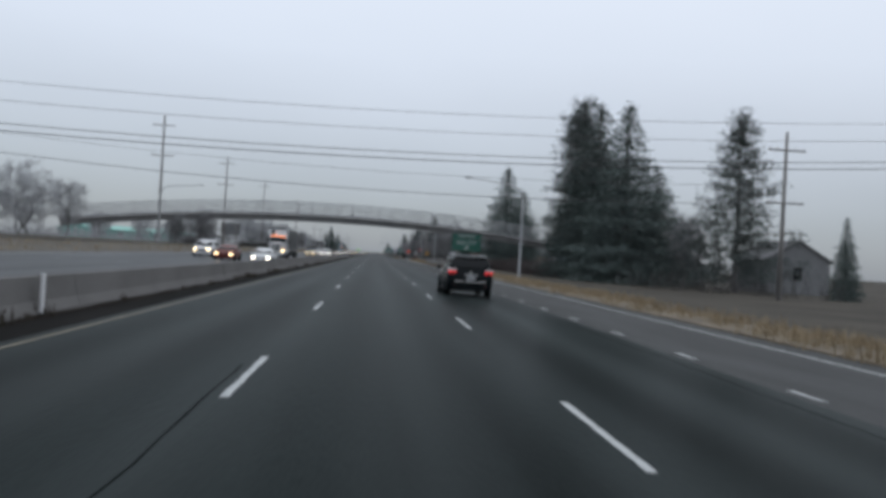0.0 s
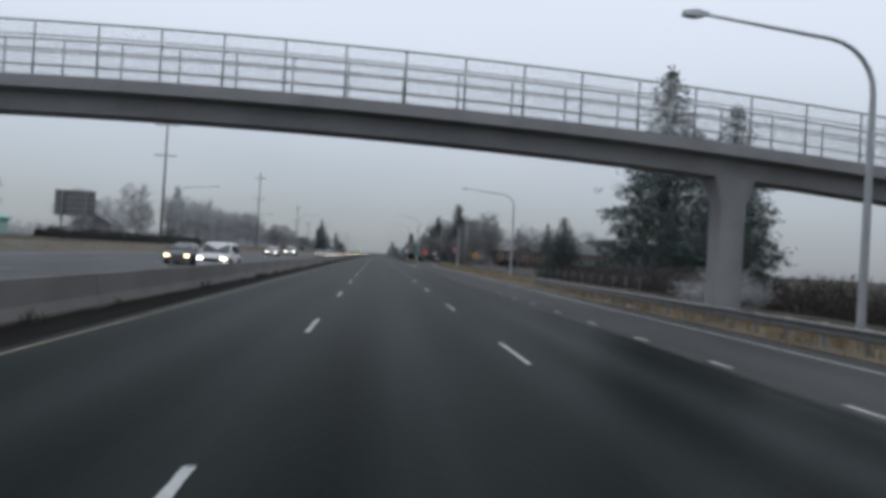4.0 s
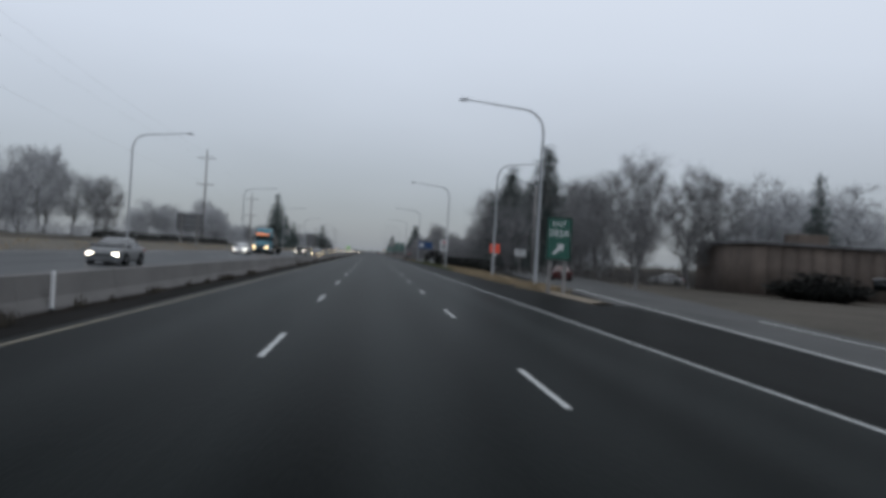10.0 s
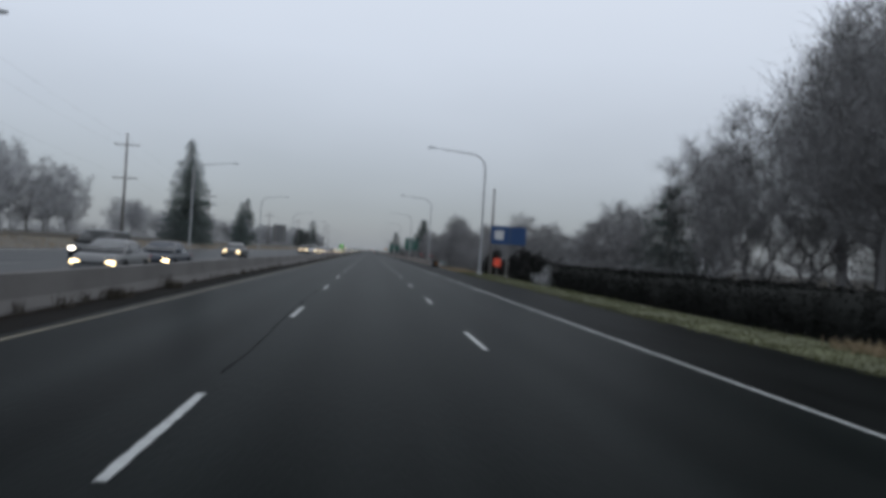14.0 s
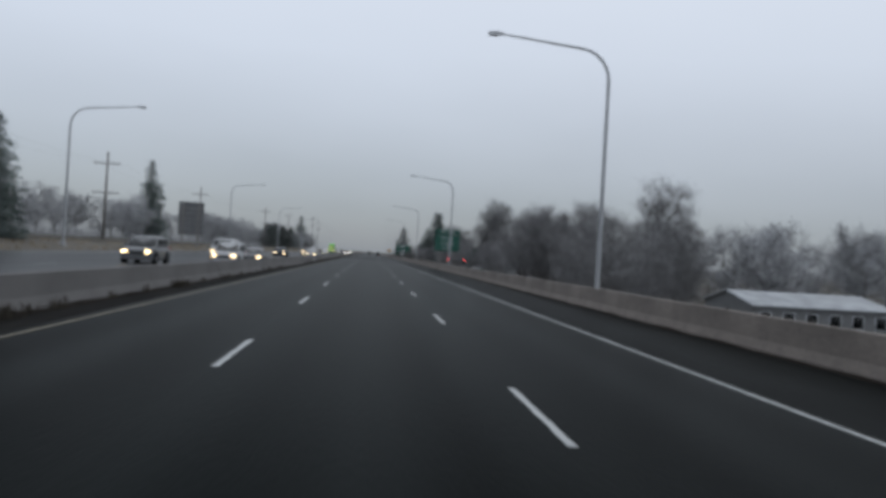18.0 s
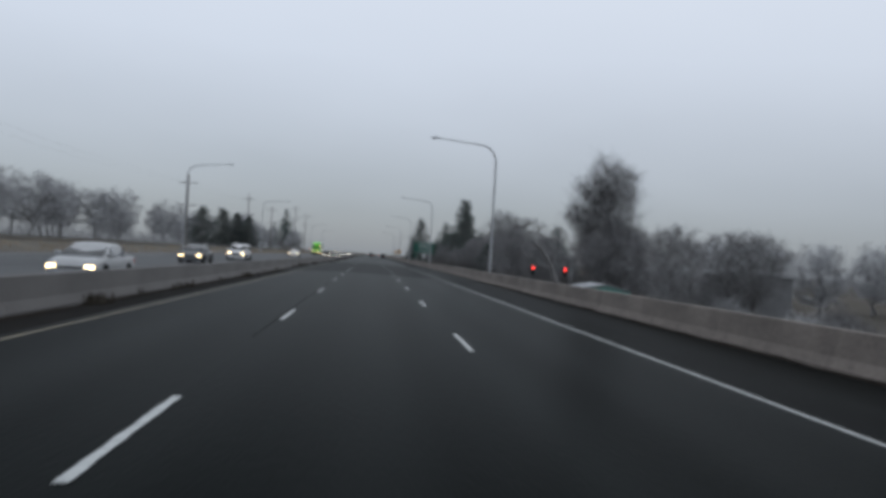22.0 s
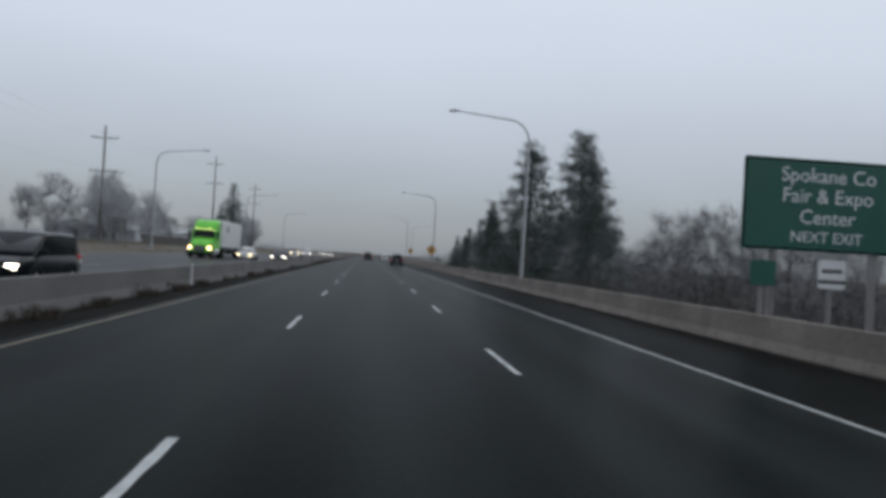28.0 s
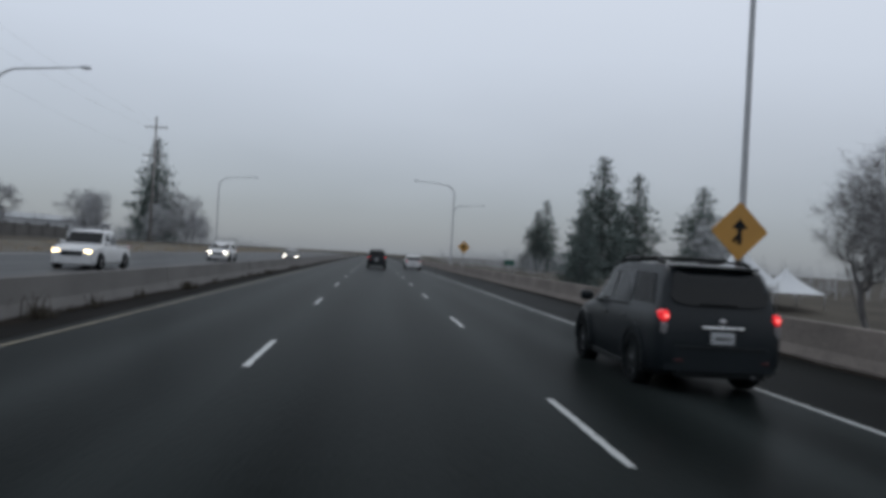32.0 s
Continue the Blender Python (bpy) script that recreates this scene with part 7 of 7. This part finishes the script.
            for k in (-0.095, 0.095):
                part("bulb", tube(bmesh.new(), (s * hw * 0.78 + k, -h2 - 0.004, belt - 0.075), (s * hw * 0.78 + k, -h2 + 0.02, belt - 0.075), 0.05, 0.05, 16), M_TAIL, lamp, "glowing red bulb")
                part("bulb_core", tube(bmesh.new(), (s * hw * 0.78 + k, -h2 - 0.008, belt - 0.075), (s * hw * 0.78 + k, -h2 + 0.0, belt - 0.075), 0.022, 0.022, 12), M_TAIL_CORE, lamp, "bright bulb core")
        else:
            lamp = part("tail_lamp", nbox(s * hw * 0.865 - 0.065, s * hw * 0.865 + 0.055, -h2 + 0.02, -h2 + 0.32, belt - 0.13, belt + 0.03, bevel=0.035), M_TAIL, t, "glowing red tail lamp")
            part("bulb_core", tube(bmesh.new(), (s * hw * 0.865, -h2 + 0.012, belt - 0.05), (s * hw * 0.865, -h2 + 0.03, belt - 0.05), 0.03, 0.03, 12), M_TAIL_CORE, lamp, "bright bulb core")
            part("clear_lens", nbox(s * hw * 0.865 - 0.055, s * hw * 0.865 + 0.05, -h2 + 0.02, -h2 + 0.30, belt - 0.30, belt - 0.134, bevel=0.025), M_CLEAR_DIM, lamp, "dull clear lower lens")
        bm = bmesh.new()
        loft(bm, [[(s * (hw * 0.66 + dx), h2 - 0.10 - yy, belt - 0.36 + dz) for dx, dz in ((-0.16, -0.07), (0.12, -0.07), (0.15, 0.06), (-0.13, 0.07))] for yy in (0.30, 0.0)])
        part("headlamp", bm, M_CLEAR, t)
    plate_m = part("number_plate", nbox(-0.16, 0.16, -h2 - 0.03, -h2 + 0.06, belt - 0.40, belt - 0.24, bevel=0.005), M_PLATE, t, "pale number plate")
    part("plate_bar", nbox(-0.11, 0.11, -h2 - 0.036, -h2 - 0.03, belt - 0.345, belt - 0.295), M_SIGN_BACK, plate_m)
    part("tailgate_trim", nbox(-0.30, 0.30, -h2 - 0.035, -h2 + 0.06, belt - 0.205, belt - 0.165, bevel=0.012), M_CHROME, t, "chrome strip above the plate")
    part("badge", tube(bmesh.new(), (0, -h2 - 0.01, belt - 0.10), (0, -h2 + 0.05, belt - 0.10), 0.045, 0.04, 14), M_RIM, t, "plain chrome badge")
    part("spoiler", nbox(-hw * 0.68, hw * 0.68, -h2 + 0.26, -h2 + 0.55, H - 0.065, H - 0.025, bevel=0.018), paint_m, t)
    part("wiper", nbox(-0.30, 0.22, tail_y(belt + 0.13) - 0.062, tail_y(belt + 0.13) - 0.044, belt + 0.12, belt + 0.135), M_BLACK, t)
    part("antenna", tube(bmesh.new(), (0.0, -h2 + 0.9, H - 0.02), (0.0, -h2 + 0.7, H + 0.15), 0.011, 0.005, 6), M_BLACK, t)
    part("exhaust", tube(bmesh.new(), (hw * 0.5, -h2 - 0.02, 0.30), (hw * 0.5, -h2 + 0.3, 0.30), 0.035, 0.035, 10), M_RIM_DARK, t)
    part("grille", nbox(-hw * 0.45, hw * 0.45, h2 - 0.12, h2 - 0.02, belt - 0.60, belt - 0.44, bevel=0.02), M_BLACK, t)
    if not cross:
        for dy in (-1.15, 0.0):
            part("cross_bar", tube(bmesh.new(), (-hw * 0.62, dy, H + 0.075), (hw * 0.62, dy, H + 0.075), 0.02, 0.02, 6), M_BLACK, t)
    return t


def road_height(x):
    return road_z(x) + 0.002


def own_side(name, label, x, y, paint_m, **kw):
    return car(name, label, x, y, road_height(x) - 0.02, 0, paint_m, **kw)


def oncoming(label, x, y, paint_m, kind, lit="head", name="car", **kw):
    size = {"suv": (4.6, 1.86, 1.72), "sedan": (4.6, 1.80, 1.45), "pickup": (5.5, 1.95, 1.85), "van": (5.0, 1.98, 1.95)}[kind]
    return car(name, label, x, y, opp_z(x) - 0.02, 180, paint_m, kind=kind, lit=lit, L=size[0], W=size[1], H=size[2], group="oncoming traffic", **kw)


shaped_suv("black_suv", "glossy black sport utility vehicle in the next lane, lights on", 3.69, 40.8, road_height(3.69) - 0.02, P_BLACK, 5.1, 1.99, 1.76, 1.14, "crossover")
shaped_suv("charcoal_suv", "dirty charcoal sport utility vehicle with a roof rack, lights on", 4.40, 941.5, road_height(4.40) - 0.02, P_CHARCOAL, 4.75, 1.80, 1.80, 1.13, "boxy")
shaped_suv("dark_suv", "dark sport utility vehicle far ahead in the lane", 0.1, 1014.0, road_height(0.1) - 0.02, P_CHARCOAL, 4.8, 1.93, 1.84, 1.14, "boxy")
own_side("white_hatchback", "white hatchback with lit tail lamps far ahead", 4.45, 1026.0, P_WHITE, kind="suv", L=4.4, W=1.82, H=1.62)

car("ramp_car", "dark red car driving up the exit ramp", 18.9, 375.0, -0.38, -8, P_DARK_RED, kind="sedan", lit="off", L=4.6, W=1.8, H=1.45)
car("parked_car", "white car parked on the side street", 40.0, 402.0, gz(40, 402) - 0.02, 75, P_WHITE, kind="sedan", lit="off", L=4.6, W=1.8, H=1.45)

oncoming("white sedan with its headlamps on", -10.2, 78.0, P_WHITE, "sedan")
oncoming("maroon car with warm headlamps in the oncoming lanes", -14.0, 81.5, P_MAROON, "sedan", "warm")
oncoming("white sport utility vehicle with warm headlamps", -17.3, 88.0, P_WHITE, "suv", "warm")
oncoming("dark car with warm headlamps among the oncoming traffic", -13.6, 176.0, P_GREY, "sedan", "warm")
oncoming("white car with bright headlamps by the footbridge", -10.0, 169.0, P_WHITE, "suv")
oncoming("silver sedan in the far oncoming lane", -17.3, 253.0, P_SILVER, "sedan")
oncoming("silver sport utility vehicle with its headlamps on", -17.3, 281.0, P_SILVER, "suv")
oncoming("dark grey sedan with bright white headlamps", -10.2, 297.5, P_GREY, "sedan")
oncoming("small grey car with white headlamps", -13.8, 338.0, P_GREY, "sedan")
oncoming("dark grey sedan with white headlamps", -13.6, 309.5, P_GREY, "sedan")
oncoming("white car in the far oncoming lane", -17.2, 402.0, P_WHITE, "sedan")
oncoming("dark car with warm headlamps", -10.1, 449.5, P_NAVY, "sedan", "warm")
oncoming("dark car with warm headlamps farther off", -13.6, 492.0, P_GREY, "sedan", "warm")
oncoming("dark grey sedan with warm headlamps close to the median", -10.2, 442.0, P_GREY, "sedan", "warm")
oncoming("black sport utility vehicle with white headlamps", -13.8, 452.0, P_BLACK, "suv")
oncoming("dark car with bright headlamps", -13.6, 577.5, P_GREY, "suv", "warm")
oncoming("grey car with headlamps on", -10.2, 600.0, P_GREY, "sedan", "warm")
oncoming("silver sport utility vehicle with warm headlamps", -10.3, 587.5, P_SILVER, "suv", "warm")
oncoming("white van with warm headlamps", -13.9, 606.5, P_WHITE, "van", "warm", name="van")
oncoming("black sedan in the oncoming lanes", -13.6, 619.0, P_BLACK, "sedan")
oncoming("dark car with warm headlamps", -13.6, 654.0, P_NAVY, "sedan", "warm")
oncoming("silver sedan close to the median, headlamps on", -10.2, 672.0, P_SILVER, "sedan", "warm")
oncoming("dark car with pale yellow headlamps", -13.6, 706.0, P_GREY, "sedan", "warm")
oncoming("white sport utility vehicle with warm headlamps", -13.6, 727.0, P_WHITE, "suv", "warm")
oncoming("white sedan in the middle oncoming lane", -14.6, 799.0, P_WHITE, "sedan", "warm")
oncoming("black minivan with a headlamp on", -10.3, 838.0, P_BLACK, "suv")
oncoming("small dark car with white headlamps", -10.6, 912.0, P_NAVY, "sedan")
oncoming("white sedan in the oncoming lanes", -14.0, 908.5, P_WHITE, "sedan", "warm")
oncoming("white pickup truck with a box on its bed", -13.6, 968.5, P_WHITE, "pickup", "warm", name="pickup_truck")
oncoming("white car with bright white headlamps", -13.8, 1003.0, P_WHITE, "suv")
oncoming("dark car far off with white headlamps", -10.2, 1030.0, P_GREY, "sedan")
oncoming("dark car far off with white headlamps", -13.6, 1062.0, P_GREY, "sedan")


def semi_truck(label, x, y, paint_m, load, trailer_m, length=13.5, markers=True, classic=False):
    """A tractor and its trailer; the tractor's nose is at y, the trailer lies behind it. classic: a square long nose with an upright grille."""
    t = thing("semi_truck", label, "truck", (x, y, opp_z(x) - 0.02), 180, group="oncoming trucks")
    bm = bmesh.new()
    if classic:
        rows = ((-2.05, 0.75, 2.18, 1.10), (-1.2, 0.72, 2.14, 1.02), (-0.3, 0.70, 2.08, 0.96), (0.0, 0.72, 2.02, 0.90))
    else:
        rows = ((-1.95, 0.70, 2.00, 1.14), (-1.3, 0.66, 1.90, 1.10), (-0.6, 0.60, 1.70, 1.04), (-0.15, 0.58, 1.48, 0.94), (0.0, 0.62, 1.30, 0.80))
    loft(bm, [[(px * w, yy, zz) for px, zz in ((-1, z0), (-1.0, z1 - 0.30), (-0.9, z1 - 0.08), (-0.62, z1), (0.62, z1), (0.9, z1 - 0.08), (1.0, z1 - 0.30), (1, z0))] for yy, z0, z1, w in rows])
    part("hood", bm, paint_m, t, sharp=0.7)
    bm = bmesh.new()
    top = 2.98 if classic else 3.05
    loft(bm, [[(px * w, yy, zz) for px, zz in ((-1, 0.85), (-1.0, z1 - 0.25), (-0.88, z1), (0.88, z1), (1.0, z1 - 0.25), (1, 0.85))] for yy, z1, w in
              ((-4.55, top, 1.22), (-3.2, top, 1.22), (-2.45, top - 0.02, 1.18), (-2.05, 2.15, 1.14), (-1.98, 2.0, 1.12))])
    part("cab", bm, paint_m, t, sharp=0.6)
    if not classic:
        bm = bmesh.new()
        loft(bm, [[(px * w, yy, zz) for px, zz in ((-1, top - 0.12), (-0.98, z1 - 0.22), (-0.80, z1), (0.80, z1), (0.98, z1 - 0.22), (1, top - 0.12))] for yy, z1, w in
                  ((-4.55, 4.0, 1.22), (-3.7, 3.98, 1.22), (-3.0, 3.72, 1.18), (-2.55, 3.32, 1.12), (-2.3, 3.08, 1.05))])
        part("roof_fairing", bm, paint_m, t, "tall rounded roof fairing", sharp=0.7)
    bm = bmesh.new()
    loft(bm, [[(-1.06, -2.03, 2.12), (1.06, -2.03, 2.12), (1.04, -2.44, 2.84), (-1.04, -2.44, 2.84)], [(-1.06, -1.97, 2.15), (1.06, -1.97, 2.15), (1.04, -2.38, 2.87), (-1.04, -2.38, 2.87)]])
    part("windscreen", bm, M_GLASS, t, "dark split windscreen")
    part("visor", nbox(-1.08, 1.08, -2.44, -2.12, 2.86, 2.97, bevel=0.03), paint_m, t)
    for k in range(5):
        dx = -0.84 + 0.42 * k
        part("marker_light", nbox(dx - (0.15 if markers else 0.04), dx + (0.15 if markers else 0.04), -2.30, -2.14, 2.975, 3.075 if markers else 3.03, bevel=0.02), M_MARKER if markers else M_HEAD_WARM, t, "amber marker light")
    if classic:
        gr = part("grille", nbox(-0.58, 0.58, -0.03, 0.06, 0.80, 1.96, bevel=0.03), M_CHROME, t, "tall chrome grille")
        for k in range(9):
            part("bar", nbox(-0.50 + 0.117 * k, -0.44 + 0.117 * k, 0.061, 0.075, 0.86, 1.90), M_BLACK, gr)
        for s in (-1, 1):
            part("exhaust_stack", tube(bmesh.new(), (s * 1.18, -2.75, 0.9), (s * 1.18, -2.75, 3.9), 0.09, 0.08, 12), M_CHROME, t, "tall chrome exhaust stack")
    else:
        gr = part("grille", nbox(-0.60, 0.60, -0.10, 0.035, 0.72, 1.30, bevel=0.05), M_BLACK, t, "dark honeycomb grille")
        for k in range(4):
            part("bar", nbox(-0.56, 0.56, 0.036, 0.05, 0.80 + 0.13 * k, 0.83 + 0.13 * k), M_CHROME, gr)
    part("bumper", nbox(-1.20, 1.20, -0.45, 0.20, 0.32, 0.70, bevel=0.07), M_CHROME if classic else M_BLACK, t)
    for s in (-1, 1):
        part("headlamp", nbox(s * 0.92 - 0.15, s * 0.92 + 0.15, -0.30, 0.02, 0.92, 1.14, bevel=0.05), M_HEAD_WARM, t, "glowing headlamp")
        part("indicator", nbox(s * 1.06 - 0.05, s * 1.06 + 0.05, -0.36, -0.10, 1.15, 1.26, bevel=0.02), M_MARKER, t, "amber turn lamp")
        part("fender", nbox(s * 1.10 - 0.14, s * 1.10 + 0.12, -1.62, -0.36, 0.95, 1.16, bevel=0.08), paint_m, t)
        mr = part("mirror", nbox(s * 1.46 - 0.09, s * 1.46 + 0.09, -2.02, -1.84, 1.95, 2.75, bevel=0.04), M_BLACK, t)
        part("mirror_arm", tube(bmesh.new(), (s * 1.14, -2.1, 2.45), (s * 1.40, -1.95, 2.45), 0.025, sides=6), M_BLACK, mr)
        part("fuel_tank", tube(bmesh.new(), (s * 0.98, -2.3, 0.70), (s * 0.98, -4.1, 0.70), 0.34, 0.34, 16), M_CHROME, t, "polished fuel tank")
        part("step", nbox(s * 1.16 - 0.12, s * 1.16 + 0.08, -2.9, -2.1, 0.42, 0.48), M_STEEL, t)
        door = part("door", nbox(s * 1.205 - 0.02, s * 1.205 + 0.02, -3.15, -2.2, 1.0, 2.9, bevel=0.015), paint_m, t)
        part("side_window", nbox(s * 1.222 - 0.02, s * 1.222 + 0.012, -3.05, -2.38, 2.1, 2.78, bevel=0.008), M_GLASS, door)
        part("door_handle", nbox(s * 1.235 - 0.01, s * 1.235 + 0.01, -3.08, -2.9, 1.8, 1.85), M_CHROME, door)
        wheel(t, s * 1.02, -1.0, 0.50, 0.3, 8)
        for yy in (-5.3, -6.6):
            wheel(t, s * 0.98, yy, 0.50, 0.5, 8)
    part("chassis", nbox(-0.45, 0.45, -7.4, -0.6, 0.62, 0.84, bevel=0.02), M_BLACK, t)
    y0, y1 = -4.95, -4.95 - length
    if load == "box":
        box_part = part("trailer_box", nbox(-1.29, 1.29, y1, y0, 1.15, 4.05, bevel=0.05), trailer_m, t, "tall box trailer")
        for k in range(int(length / 1.25)):
            for s in (-1, 1):
                part("rib", nbox(s * 1.295 - 0.01, s * 1.295 + 0.015, y0 - 0.4 - 1.25 * k, y0 - 0.34 - 1.25 * k, 1.2, 4.0), trailer_m, box_part)
        for s in (-1, 1):
            part("lower_rail", nbox(s * 1.30 - 0.015, s * 1.30 + 0.02, y1 + 0.05, y0 - 0.05, 1.10, 1.24), M_STEEL, box_part)
            part("side_skirt", nbox(s * 1.24 - 0.02, s * 1.24 + 0.02, y1 + 2.8, y0 - 2.9, 0.45, 1.09), M_BLACK, t)
        part("nose_unit", nbox(-0.8, 0.8, y0 + 0.002, y0 + 0.35, 2.6, 3.9, bevel=0.06), M_SIGN_WHITE, box_part, "pale cooling unit")
        if trailer_m is M_TRAILER_WHITE:
            for yy, zz, w, h in ((-8.6, 3.15, 1.1, 0.55), (-6.6, 1.95, 0.35, 0.25)):
                part("emblem", nbox(1.316, 1.322, yy - w / 2, yy + w / 2, zz - h / 2, zz + h / 2), M_SIGN_BACK, box_part, "plain dark emblem")
                part("emblem", nbox(-1.322, -1.316, yy - w / 2, yy + w / 2, zz - h / 2, zz + h / 2), M_SIGN_BACK, box_part, "plain dark emblem")
    else:
        part("flat_bed", nbox(-1.29, 1.29, y1, y0, 1.15, 1.38, bevel=0.03), M_BLACK, t, "dark flat bed")
        for k, (yy, h) in enumerate(((-6.2, 1.85), (-7.75, 1.95), (-9.3, 1.80), (-10.85, 1.35), (-12.4, 1.2))):
            bundle = part("load", nbox(-1.2, 1.2, yy - 0.74, yy + 0.74, 1.39, 1.39 + h, bevel=0.05), trailer_m if k % 2 else M_TRAILER_DARK, t, "stacked tarpaulin-covered bundle")
            for dy in (-0.4, 0.4):
                part("strap", nbox(-1.215, 1.215, yy + dy - 0.04, yy + dy + 0.04, 1.385, 1.405 + h), M_BLACK, bundle)
    for s in (-1, 1):
        for yy in (y1 + 1.0, y1 + 2.25):
            wheel(t, s * 0.98, yy, 0.50, 0.5, 8)
        part("mud_flap", nbox(s * 0.98 - 0.3, s * 0.98 + 0.3, y1 + 0.30, y1 + 0.32, 0.25, 1.0), M_BLACK, t)
    part("trailer_frame", nbox(-0.5, 0.5, y1 + 0.3, y0 - 1.0, 0.86, 1.14), M_BLACK, t)


semi_truck("pale grey semi truck with amber lights and a dark covered trailer", -13.9, 117.5, P_TRUCK_GREY, "box", M_TRAILER_DARK, classic=True)
semi_truck("teal semi truck with amber lights and a loaded flat bed", -17.2, 419.5, P_TEAL, "flat", M_LOAD, length=12.0)
semi_truck("bright green semi truck pulling a white box trailer", -17.1, 897.0, P_GREEN, "box", M_TRAILER_WHITE, markers=False)
